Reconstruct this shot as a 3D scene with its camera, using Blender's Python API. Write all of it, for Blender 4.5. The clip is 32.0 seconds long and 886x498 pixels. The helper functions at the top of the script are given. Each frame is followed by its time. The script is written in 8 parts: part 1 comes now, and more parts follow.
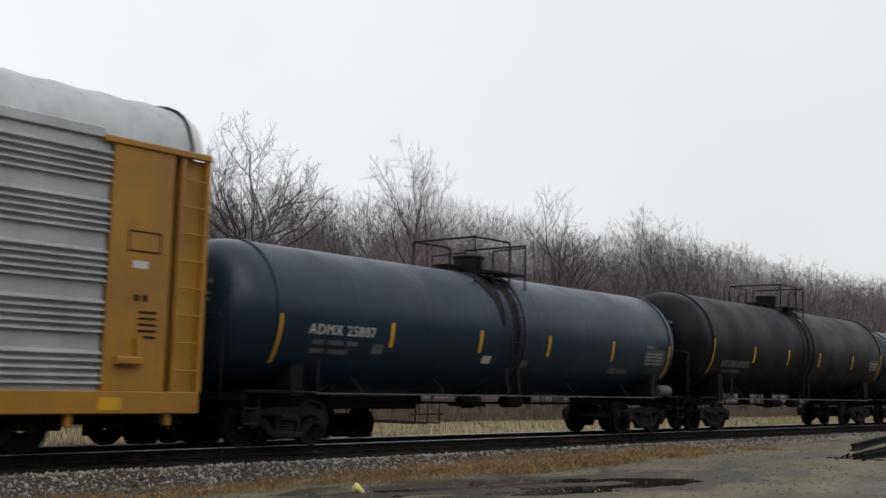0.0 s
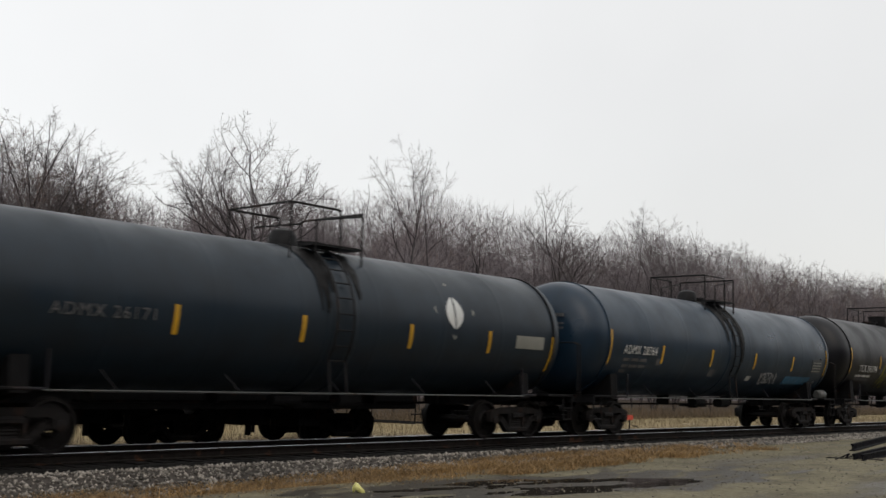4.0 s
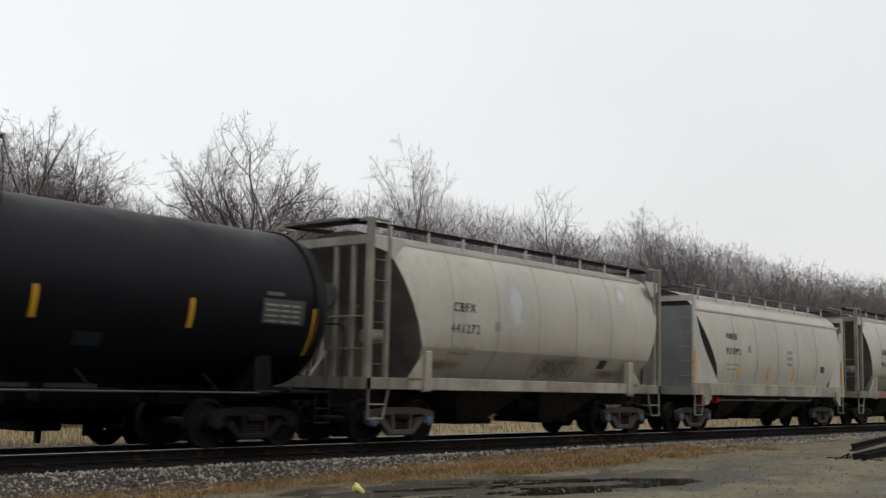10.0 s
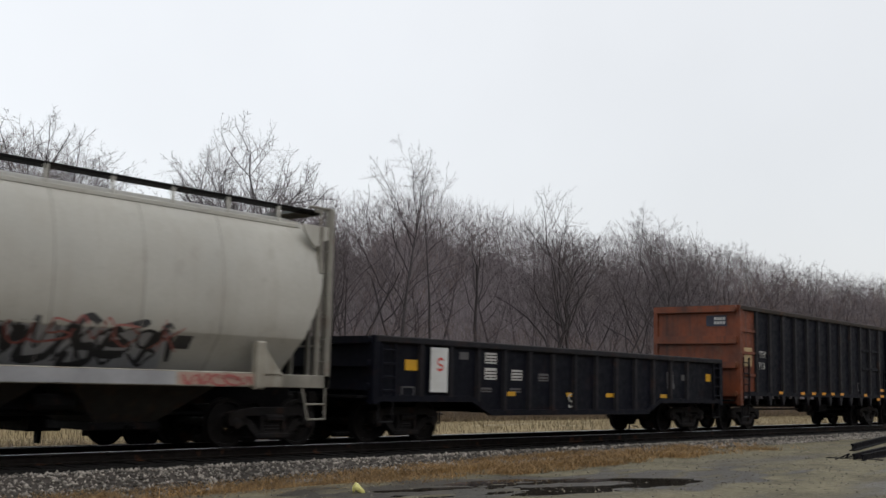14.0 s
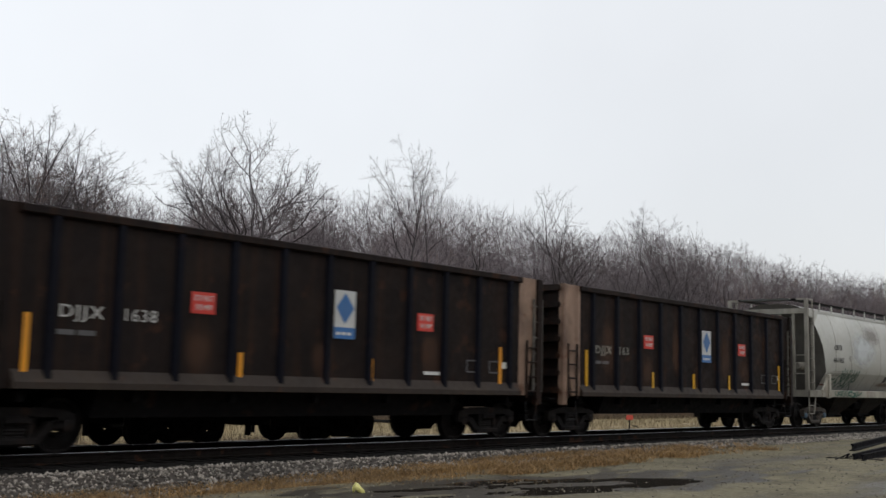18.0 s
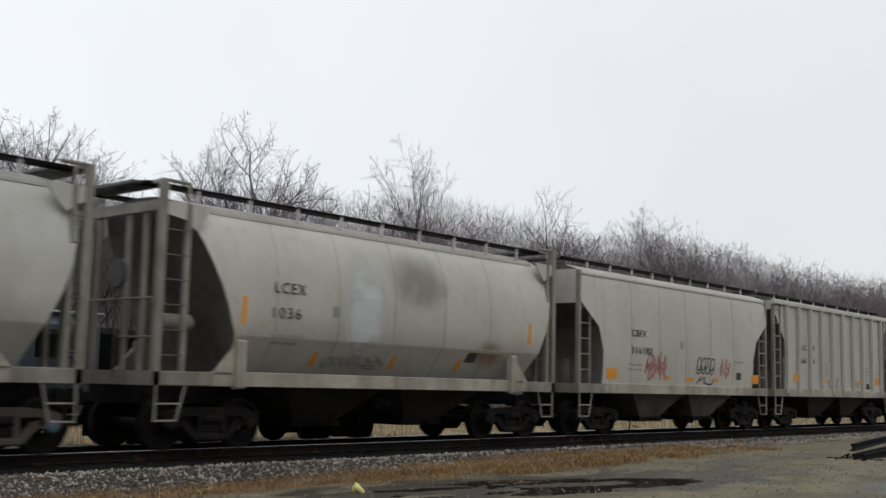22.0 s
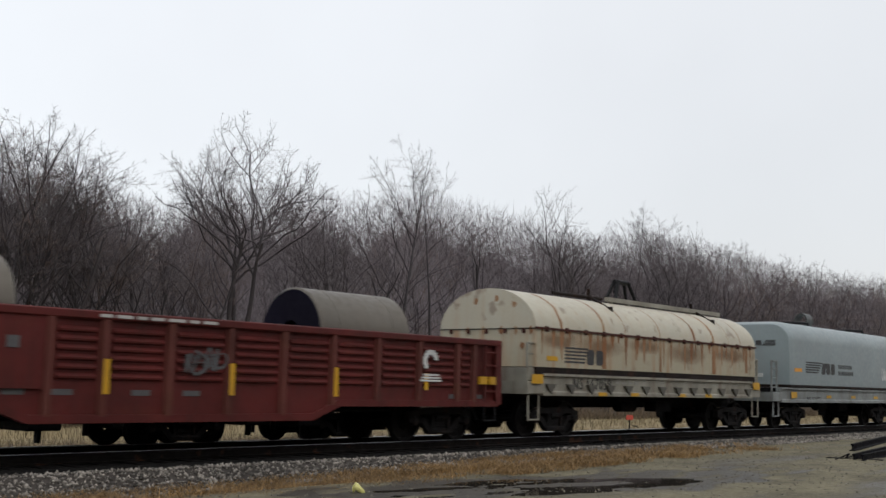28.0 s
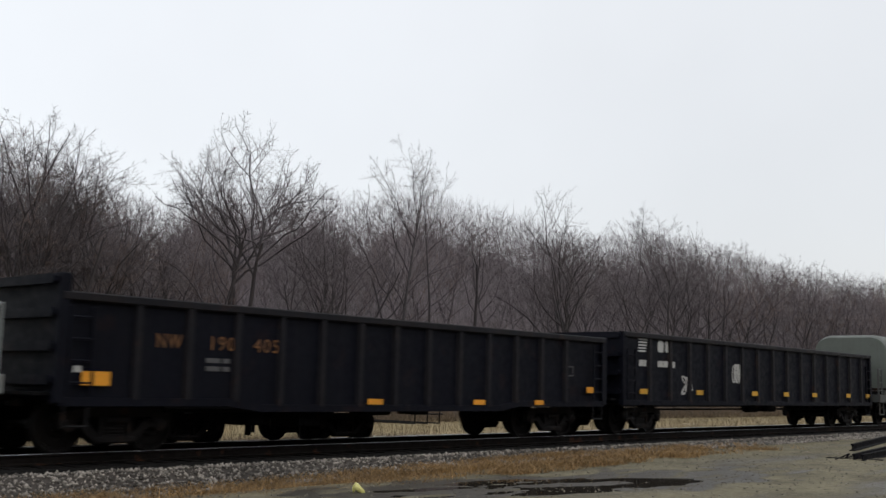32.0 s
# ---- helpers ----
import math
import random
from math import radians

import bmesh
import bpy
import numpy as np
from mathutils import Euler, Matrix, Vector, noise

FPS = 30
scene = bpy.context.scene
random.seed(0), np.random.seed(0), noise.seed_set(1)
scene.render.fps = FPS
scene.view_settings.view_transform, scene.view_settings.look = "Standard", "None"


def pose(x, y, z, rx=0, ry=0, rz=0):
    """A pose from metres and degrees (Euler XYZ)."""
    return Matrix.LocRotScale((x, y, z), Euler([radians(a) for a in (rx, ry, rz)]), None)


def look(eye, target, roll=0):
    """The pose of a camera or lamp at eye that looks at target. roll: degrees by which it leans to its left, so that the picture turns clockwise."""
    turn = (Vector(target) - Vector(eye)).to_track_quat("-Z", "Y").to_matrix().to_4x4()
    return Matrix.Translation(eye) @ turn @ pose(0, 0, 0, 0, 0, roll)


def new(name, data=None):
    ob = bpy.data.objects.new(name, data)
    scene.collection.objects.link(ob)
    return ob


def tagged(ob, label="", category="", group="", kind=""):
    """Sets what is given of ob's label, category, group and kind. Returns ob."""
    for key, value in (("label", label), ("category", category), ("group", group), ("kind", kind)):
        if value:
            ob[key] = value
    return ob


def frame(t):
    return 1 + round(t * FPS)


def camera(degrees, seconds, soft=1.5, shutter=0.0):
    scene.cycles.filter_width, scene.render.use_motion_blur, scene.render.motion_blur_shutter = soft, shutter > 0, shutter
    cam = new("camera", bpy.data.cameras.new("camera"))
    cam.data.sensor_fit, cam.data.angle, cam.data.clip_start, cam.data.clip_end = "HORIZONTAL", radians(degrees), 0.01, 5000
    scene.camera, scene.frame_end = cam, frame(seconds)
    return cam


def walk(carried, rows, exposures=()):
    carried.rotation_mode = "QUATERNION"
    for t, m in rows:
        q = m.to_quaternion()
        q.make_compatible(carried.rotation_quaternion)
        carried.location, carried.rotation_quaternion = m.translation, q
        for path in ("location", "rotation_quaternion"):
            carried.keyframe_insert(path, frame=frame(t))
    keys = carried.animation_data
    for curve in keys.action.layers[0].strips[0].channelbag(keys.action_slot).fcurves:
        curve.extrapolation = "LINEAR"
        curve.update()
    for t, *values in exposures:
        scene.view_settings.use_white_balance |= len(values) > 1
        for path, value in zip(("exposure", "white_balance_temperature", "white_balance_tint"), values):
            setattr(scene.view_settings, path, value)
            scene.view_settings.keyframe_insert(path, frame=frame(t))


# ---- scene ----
# ---------------------------------------------------------------- camera
EYE = Vector((0.0, 0.0, 1.2212))
YAW, PITCH = 0.85932, 0.12369
AIM = Vector((math.sin(YAW) * math.cos(PITCH), math.cos(YAW) * math.cos(PITCH), math.sin(PITCH)))
cam = camera(44.194, 32.0, soft=1.45, shutter=0.3)
walk(cam, [(0.0, look(EYE, EYE + AIM, 1.3586)), (32.0, look(EYE, EYE + AIM, 1.3586))],
     exposures=[(0.0, 0.0, 6500, 10), (2.0, 0.0, 6550, 10), (3.5, 0.0, 6700, 10), (6.0, 0.0, 6920, 10), (7.0, 0.0, 6920, 10), (8.5, 0.0, 6770, 10), (10.0, 0.0, 6700, 10), (12.0, 0.0, 6500, 10), (32.0, 0.0, 6450, 10)])

# ---------------------------------------------------------------- light: a flat overcast winter sky
world = bpy.data.worlds.new("overcast")
world.use_nodes = True
scene.world = world
wn, wl = world.node_tree.nodes, world.node_tree.links
sky = wn.new("ShaderNodeTexSky")
sky.sky_type = "NISHITA"
sky.sun_disc = False
sky.sun_elevation, sky.sun_rotation = radians(48), radians(200)
sky.dust_density = 4.0
sky_dim = wn.new("ShaderNodeMix")
sky_dim.data_type = "RGBA"
sky_dim.inputs[0].default_value = 0.03
sky_dim.inputs[6].default_value = (0.852, 0.862, 0.868, 1)
wl.new(sky.outputs[0], sky_dim.inputs[7])
# the cloud sheet is a little brighter overhead and to the west, with faint folds
way = wn.new("ShaderNodeTexCoord")
glow = wn.new("ShaderNodeVectorMath")
glow.operation = "DOT_PRODUCT"
glow.inputs[1].default_value = (-0.30, 0.30, 0.62)
wl.new(way.outputs["Generated"], glow.inputs[0])
folds = wn.new("ShaderNodeTexNoise")
folds.inputs["Scale"].default_value, folds.inputs["Detail"].default_value = 3.2, 4.0
wl.new(way.outputs["Generated"], folds.inputs["Vector"])
lift = wn.new("ShaderNodeMath")
lift.operation = "MULTIPLY_ADD"
wl.new(folds.outputs["Fac"], lift.inputs[0])
lift.inputs[1].default_value = 0.35
wl.new(glow.outputs["Value"], lift.inputs[2])
level = wn.new("ShaderNodeMapRange")
for key, v in (("From Min", 0.02), ("From Max", 0.50), ("To Min", 0.85), ("To Max", 1.03)):
    level.inputs[key].default_value = v
wl.new(lift.outputs[0], level.inputs["Value"])
wl.new(sky_dim.outputs[2], wn["Background"].inputs["Color"])
wl.new(level.outputs[0], wn["Background"].inputs["Strength"])
sun = new("sun", bpy.data.lights.new("sun", "SUN"))
sun.data.energy, sun.data.angle, sun.data.color = 0.3, radians(40), (1.0, 0.97, 0.93)
sun.matrix_world = look((0, 0, 0), (0.25, 0.45, -0.85))

# ---------------------------------------------------------------- materials


def rgb(c):
    return (c[0], c[1], c[2], 1.0)


def surface(name, col, rough=0.5, metal=0.0, vary=0.25, grain=18.0, bump=0.15, dirt=None, dirt_amt=0.0,
            rust=0.0, streak=0.0, streak_col=(0.09, 0.05, 0.03), fine=0.12, spec=0.5, big=0.6, island=False, rustscale=2.2, island_dark=0.75):
    """Painted or raw surface: broad fading, fine grain, dirt clouds, run-down streaks and rust blotches."""
    mat = bpy.data.materials.new(name)
    mat.use_nodes = True
    n, l = mat.node_tree.nodes, mat.node_tree.links
    bsdf = n["Principled BSDF"]
    bsdf.inputs["Roughness"].default_value = rough
    bsdf.inputs["Metallic"].default_value = metal
    bsdf.inputs["Specular IOR Level"].default_value = spec
    tc = n.new("ShaderNodeTexCoord")

    def noise_at(scale, detail=5.0, stretch=None):
        t = n.new("ShaderNodeTexNoise")
        t.inputs["Scale"].default_value = scale
        t.inputs["Detail"].default_value = detail
        if stretch:
            mp = n.new("ShaderNodeMapping")
            mp.inputs["Scale"].default_value = stretch
            l.new(tc.outputs["Object"], mp.inputs["Vector"])
            l.new(mp.outputs[0], t.inputs["Vector"])
        else:
            l.new(tc.outputs["Object"], t.inputs["Vector"])
        return t.outputs["Fac"]

    def span(fac, a, b, lo=0.0, hi=1.0):
        r = n.new("ShaderNodeMapRange")
        r.inputs["From Min"].default_value, r.inputs["From Max"].default_value = a, b
        r.inputs["To Min"].default_value, r.inputs["To Max"].default_value = lo, hi
        l.new(fac, r.inputs["Value"])
        return r.outputs[0]

    def mix(fac, a, b):
        m = n.new("ShaderNodeMix")
        m.data_type = "RGBA"
        l.new(fac, m.inputs[0])
        for sock, v in ((m.inputs[6], a), (m.inputs[7], b)):
            if isinstance(v, tuple):
                sock.default_value = rgb(v)
            else:
                l.new(v, sock)
        return m.outputs[2]
    dark = tuple(c * (1 - vary) for c in col)
    light = tuple(min(0.95, c * (1 + vary * 0.6)) for c in col)
    c = mix(span(noise_at(big), 0.3, 0.7), dark, light)
    c = mix(span(noise_at(grain, 8.0), 0.35, 0.75, 0.0, fine), c, tuple(v * 0.35 for v in col))
    if dirt_amt:
        c = mix(span(noise_at(1.6, 8.0), 0.42, 0.78, 0.0, dirt_amt), c, dirt)
    if streak:
        c = mix(span(noise_at(1.0, 6.0, (5.0, 5.0, 0.22)), 0.5, 0.72, 0.0, streak), c, streak_col)
    if rust:
        c = mix(span(noise_at(rustscale, 9.0), 0.60, 0.68, 0.0, rust), c, (0.11, 0.045, 0.02))
    if island:
        g = n.new("ShaderNodeNewGeometry")
        c = mix(span(g.outputs["Random Per Island"], 0.15, 0.97, island_dark, 0.0), c, tuple(v * 0.16 for v in col))
    else:
        oi = n.new("ShaderNodeObjectInfo")
        c = mix(span(oi.outputs["Random"], 0.0, 1.0, 0.0, 0.10), c, dark)
    l.new(c, bsdf.inputs["Base Color"])
    l.new(span(noise_at(grain * 0.4, 6.0), 0.3, 0.7, max(0.05, rough - 0.12), min(1.0, rough + 0.12)), bsdf.inputs["Roughness"])
    if bump:
        b = n.new("ShaderNodeBump")
        b.inputs["Strength"].default_value = bump
        b.inputs["Distance"].default_value = 0.02
        l.new(noise_at(grain, 6.0), b.inputs["Height"])
        l.new(b.outputs[0], bsdf.inputs["Normal"])
    return mat


GRIME = (0.025, 0.021, 0.017)
M_TANK_BLUE = surface("blue_black_tank_paint", (0.0080, 0.0235, 0.0440), 0.38, dirt=(0.006, 0.008, 0.010), dirt_amt=0.5, streak=0.12, streak_col=(0.003, 0.005, 0.007), bump=0.0, spec=0.36, vary=0.12, fine=0.06, grain=2.0)
M_TANK_BLACK = surface("black_tank_paint", (0.0034, 0.0036, 0.0066), 0.5, dirt=(0.006, 0.0058, 0.008), dirt_amt=0.5, streak=0.12, streak_col=(0.007, 0.006, 0.006), bump=0.0, spec=0.17, vary=0.12, fine=0.06, grain=2.0)
M_TANK_GLOSS = surface("glossy_black_tank_paint", (0.0030, 0.0034, 0.0060), 0.42, dirt=(0.007, 0.006, 0.006), dirt_amt=0.5, streak=0.12, streak_col=(0.007, 0.006, 0.006), bump=0.0, spec=0.30, vary=0.12, fine=0.06, grain=2.0)
M_TANK_GREY = surface("slate_tank_paint", (0.0095, 0.0190, 0.0300), 0.42, dirt=(0.007, 0.009, 0.010), dirt_amt=0.5, streak=0.12, streak_col=(0.005, 0.007, 0.008), bump=0.0, spec=0.34, vary=0.12, fine=0.06, grain=2.0)
M_CREAM = surface("weathered_cream_paint", (0.48, 0.475, 0.43), 0.45, dirt=(0.30, 0.28, 0.235), dirt_amt=0.45, streak=0.35, streak_col=(0.33, 0.30, 0.25), rust=0.12, bump=0.03, vary=0.16, big=0.4)
M_PALE = surface("weathered_pale_grey_paint", (0.47, 0.48, 0.445), 0.45, dirt=(0.30, 0.29, 0.25), dirt_amt=0.5, streak=0.4, streak_col=(0.36, 0.34, 0.30), rust=0.05, bump=0.03, vary=0.2, big=0.35)
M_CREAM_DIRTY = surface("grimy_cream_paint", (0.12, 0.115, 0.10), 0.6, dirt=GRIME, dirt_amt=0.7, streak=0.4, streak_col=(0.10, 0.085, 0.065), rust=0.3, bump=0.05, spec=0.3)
M_FRAME = surface("grimy_weathered_frame_paint", (0.25, 0.24, 0.205), 0.55, dirt=(0.07, 0.06, 0.05), dirt_amt=0.7, streak=0.5, streak_col=(0.10, 0.085, 0.065), rust=0.3, bump=0.05)
M_SILL = surface("grimy_cream_sill", (0.37, 0.355, 0.30), 0.6, dirt=(0.10, 0.085, 0.065), dirt_amt=0.75, streak=0.5, streak_col=(0.17, 0.13, 0.09), rust=0.35, bump=0.04)
M_SEAM = surface("dull_cream_seam", (0.38, 0.37, 0.33), 0.6, dirt=(0.2, 0.18, 0.15), dirt_amt=0.5, bump=0.0)
M_CHORD = surface("dusty_brown_chord_paint", (0.034, 0.027, 0.023), 0.7, dirt=(0.05, 0.038, 0.028), dirt_amt=0.6, rust=0.3, spec=0.2)
M_END_GREY = surface("blue_grey_end_sheet_paint", (0.19, 0.205, 0.215), 0.55, dirt=(0.12, 0.115, 0.105), dirt_amt=0.5, streak=0.5, streak_col=(0.11, 0.10, 0.09), rust=0.1, bump=0.04)
M_BAY = surface("dark_discharge_bay_paint", (0.036, 0.034, 0.031), 0.75, dirt=GRIME, dirt_amt=0.8, streak=0.4, rust=0.2, spec=0.2)
M_GALV = surface("galvanised_steel", (0.47, 0.50, 0.515), 0.42, metal=0.35, vary=0.2, dirt=(0.30, 0.31, 0.29), dirt_amt=0.5, bump=0.03, streak=0.3, streak_col=(0.2, 0.2, 0.19), spec=0.5)
M_YELLOW_CAR = surface("yellow_ochre_car_paint", (0.38, 0.18, 0.02), 0.5, dirt=(0.2, 0.12, 0.04), dirt_amt=0.45, streak=0.35, streak_col=(0.22, 0.12, 0.04), rust=0.25)
M_GON_BLACK = surface("faded_black_paint", (0.0036, 0.0042, 0.0090), 0.6, dirt=(0.006, 0.0075, 0.012), dirt_amt=0.5, streak=0.55, streak_col=(0.0085, 0.0085, 0.012), rust=0.05, spec=0.12)
# post paints lifted above their sheets: the light on ribs put into colour
M_POST = surface("lightened_black_post_paint", (0.009, 0.009, 0.0125), 0.6, dirt=(0.016, 0.013, 0.013), dirt_amt=0.6, streak=0.4, streak_col=(0.02, 0.014, 0.012), rust=0.12, spec=0.2)
M_POST_RED = surface("lightened_red_post_paint", (0.125, 0.038, 0.030), 0.6, dirt=(0.05, 0.018, 0.013), dirt_amt=0.7, streak=0.6, streak_col=(0.03, 0.013, 0.010), rust=0.3, spec=0.25)
M_GON_BROWN = surface("rusty_brown_black_paint", (0.0125, 0.0092, 0.0088), 0.65, dirt=(0.026, 0.017, 0.013), dirt_amt=0.7, streak=0.65, streak_col=(0.034, 0.017, 0.010), rust=0.22, spec=0.12)
M_GON_RED = surface("oxide_red_paint", (0.105, 0.018, 0.016), 0.55, dirt=(0.04, 0.014, 0.012), dirt_amt=0.5, streak=0.35, streak_col=(0.035, 0.014, 0.011), rust=0.1, spec=0.25)
M_GON_OXIDE = surface("rusted_brown_red_paint", (0.075, 0.020, 0.013), 0.6, dirt=(0.024, 0.012, 0.010), dirt_amt=0.7, streak=0.7, streak_col=(0.035, 0.016, 0.012), rust=0.4, spec=0.25)
M_ORANGE_END = surface("rusted_orange_paint", (0.17, 0.036, 0.007), 0.6, dirt=(0.03, 0.012, 0.008), dirt_amt=0.85, streak=0.7, rust=0.5, streak_col=(0.025, 0.012, 0.009))
M_TAN_END = surface("flaking_tan_paint", (0.32, 0.215, 0.155), 0.65, dirt=(0.05, 0.028, 0.018), dirt_amt=0.9, streak=0.6, streak_col=(0.07, 0.03, 0.018), rust=0.8, vary=0.4)
M_HOOD_BEIGE = surface("beige_hood_paint", (0.42, 0.385, 0.285), 0.5, dirt=(0.36, 0.29, 0.19), dirt_amt=0.4, streak=0.75, streak_col=(0.34, 0.17, 0.07), rust=0.35, bump=0.03, vary=0.12)
M_HOOD_TOP = surface("beige_hood_roof_paint", (0.45, 0.425, 0.335), 0.45, dirt=(0.42, 0.34, 0.22), dirt_amt=0.35, streak=0.2, streak_col=(0.36, 0.2, 0.1), rust=0.5, bump=0.03, vary=0.1)
M_HOOD_OLIVE = surface("dull_olive_grey_hood_paint", (0.10, 0.115, 0.10), 0.5, dirt=(0.06, 0.065, 0.058), dirt_amt=0.4, streak=0.3, streak_col=(0.06, 0.06, 0.052), bump=0.03, vary=0.15)
M_HOOD_GREY = surface("pale_grey_hood_paint", (0.24, 0.29, 0.30), 0.42, dirt=(0.24, 0.26, 0.26), dirt_amt=0.35, streak=0.25, streak_col=(0.24, 0.25, 0.24), bump=0.03, vary=0.12)
M_BED_CREAM = surface("grimy_cream_sill_paint", (0.30, 0.29, 0.24), 0.6, dirt=(0.08, 0.068, 0.054), dirt_amt=0.7, streak=0.5, streak_col=(0.13, 0.08, 0.05), rust=0.4)
M_BED_LIGHT = surface("dull_light_grey_sill_paint", (0.25, 0.275, 0.275), 0.55, dirt=(0.07, 0.065, 0.058), dirt_amt=0.6, streak=0.4, rust=0.15)
M_BED_GREY = surface("grimy_grey_frame_paint", (0.075, 0.083, 0.082), 0.55, dirt=GRIME, dirt_amt=0.5, streak=0.35, rust=0.2)
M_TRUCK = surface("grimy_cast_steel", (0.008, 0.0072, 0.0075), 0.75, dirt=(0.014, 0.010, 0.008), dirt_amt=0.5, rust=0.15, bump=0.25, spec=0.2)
M_TRUCK_GREY = surface("dusty_grey_cast_steel", (0.085, 0.076, 0.068), 0.7, dirt=(0.04, 0.033, 0.028), dirt_amt=0.7, rust=0.25, bump=0.25, spec=0.2)
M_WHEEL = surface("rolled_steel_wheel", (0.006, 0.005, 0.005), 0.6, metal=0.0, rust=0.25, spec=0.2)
M_UNDER = surface("near_black_underframe_steel", (0.0055, 0.0055, 0.0065), 0.8, dirt=(0.008, 0.007, 0.006), dirt_amt=0.4, rust=0.15, spec=0.15)
M_BLACK_STEEL = surface("black_steel_fittings", (0.005, 0.005, 0.006), 0.6, rust=0.2, spec=0.25)
# polished steel kept mostly non-metal and pale, so the colour carries the sky glint
M_RAILHEAD = surface("glint_pale_rail_head", (0.62, 0.65, 0.70), 0.45, metal=0.35, vary=0.1, rust=0.0, bump=0.0, spec=0.8)
# rail sides and ties: near black, shade under the train included in the colour
M_RAILSIDE = surface("rusty_rail_steel", (0.007, 0.005, 0.004), 0.85, rust=0.4, bump=0.2, spec=0.2)
M_TIE = surface("creosoted_tie_wood", (0.006, 0.005, 0.005), 0.9, vary=0.4, bump=0.4, grain=9, spec=0.15)
M_YELLOW = surface("yellow_reflective_tape", (0.60, 0.33, 0.015), 0.45, dirt=(0.22, 0.14, 0.04), dirt_amt=0.4, bump=0.0, vary=0.1)
M_ORANGE = surface("orange_placard_paint", (0.75, 0.32, 0.02), 0.5, dirt=(0.4, 0.2, 0.05), dirt_amt=0.25, bump=0.0)
M_WHITE = surface("chalky_white_stencil_paint", (0.55, 0.55, 0.53), 0.6, dirt=(0.18, 0.18, 0.17), dirt_amt=0.55, bump=0.0, vary=0.2)
M_DATA = surface("dull_grey_data_panel", (0.055, 0.060, 0.064), 0.6, dirt=(0.03, 0.03, 0.03), dirt_amt=0.6, bump=0.0)
M_DIM = surface("worn_grey_stencil_paint", (0.10, 0.10, 0.105), 0.7, dirt=(0.05, 0.05, 0.05), dirt_amt=0.6, bump=0.0, vary=0.3)
M_BLACK = surface("black_stencil_paint", (0.035, 0.035, 0.038), 0.6, dirt=(0.15, 0.15, 0.13), dirt_amt=0.3, bump=0.0)
M_GREYTXT = surface("faded_grey_stencil_paint", (0.26, 0.26, 0.23), 0.6, dirt=(0.35, 0.34, 0.3), dirt_amt=0.4, bump=0.0)
M_RED = surface("red_sign_paint", (0.60, 0.05, 0.035), 0.5, dirt=(0.3, 0.08, 0.06), dirt_amt=0.4, bump=0.0)
M_BLUE = surface("blue_sign_paint", (0.05, 0.17, 0.42), 0.5, dirt=(0.1, 0.15, 0.22), dirt_amt=0.4, bump=0.0)
M_SIGN = surface("white_sign_enamel", (0.62, 0.64, 0.63), 0.5, dirt=(0.35, 0.33, 0.3), dirt_amt=0.4, bump=0.0)
M_SPRAY_YELLOW = surface("yellow_green_spray_paint", (0.20, 0.19, 0.015), 0.6, dirt=(0.08, 0.08, 0.02), dirt_amt=0.7, bump=0.0)
M_SPRAY_RED = surface("pinkish_red_spray_paint", (0.34, 0.10, 0.09), 0.6, dirt=(0.35, 0.25, 0.2), dirt_amt=0.6, bump=0.0)
M_SPRAY_PINK = surface("thin_pinkish_overspray", (0.40, 0.27, 0.22), 0.6, dirt=(0.36, 0.33, 0.28), dirt_amt=0.8, bump=0.0)
M_SPRAY_SILVER = surface("silver_spray_paint", (0.42, 0.43, 0.45), 0.4, metal=0.3, dirt=(0.12, 0.12, 0.12), dirt_amt=0.4, bump=0.0)
M_SPRAY_BLACK = surface("black_spray_paint", (0.03, 0.03, 0.032), 0.6, bump=0.0)
M_SPRAY_GREEN = surface("dark_green_spray_paint", (0.03, 0.10, 0.07), 0.6, dirt=(0.2, 0.22, 0.2), dirt_amt=0.3, bump=0.0)
M_SPRAY_PALE = surface("faded_blue_grey_spray_paint", (0.17, 0.21, 0.26), 0.6, dirt=(0.36, 0.36, 0.33), dirt_amt=0.6, bump=0.0)
M_SPRAY_BLUE = surface("blue_spray_paint", (0.04, 0.14, 0.24), 0.6, dirt=(0.03, 0.05, 0.06), dirt_amt=0.5, bump=0.0)
M_LETTER_CREAM = surface("faded_cream_letter_paint", (0.50, 0.38, 0.20), 0.6, dirt=(0.2, 0.09, 0.05), dirt_amt=0.6, bump=0.0)
M_FADED_ORANGE = surface("faded_orange_stencil_paint", (0.20, 0.09, 0.03), 0.6, dirt=(0.05, 0.03, 0.02), dirt_amt=0.7, bump=0.0)
M_COIL = surface("wrapped_steel_coil", (0.125, 0.108, 0.086), 0.5, metal=0.2, streak=0.3, streak_col=(0.10, 0.088, 0.07), dirt=(0.1, 0.095, 0.08), dirt_amt=0.4, bump=0.05)
M_COIL_END = surface("dark_coil_end_wrap", (0.007, 0.006, 0.014), 0.8, bump=0.1, spec=0.08)
M_BARK = surface("grey_brown_bark", (0.052, 0.045, 0.049), 0.95, vary=0.3, bump=0.3, grain=6)
M_TWIG = surface("grey_brown_winter_twigs", (0.125, 0.108, 0.115), 0.95, vary=0.5, bump=0.0, grain=3)
M_TWIG_RED = surface("reddish_winter_twigs", (0.150, 0.112, 0.102), 0.95, vary=0.5, bump=0.0, grain=3)
# brush and far wood are paler than bark: distance haze put into the colour
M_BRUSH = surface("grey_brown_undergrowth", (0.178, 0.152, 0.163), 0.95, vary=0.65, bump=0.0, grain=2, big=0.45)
M_FARWOOD = surface("haze_tinted_winter_wood", (0.265, 0.238, 0.254), 0.95, vary=0.3, bump=0.0, grain=1.6, big=0.12, streak=0.85, streak_col=(0.12, 0.104, 0.107), fine=0.5)
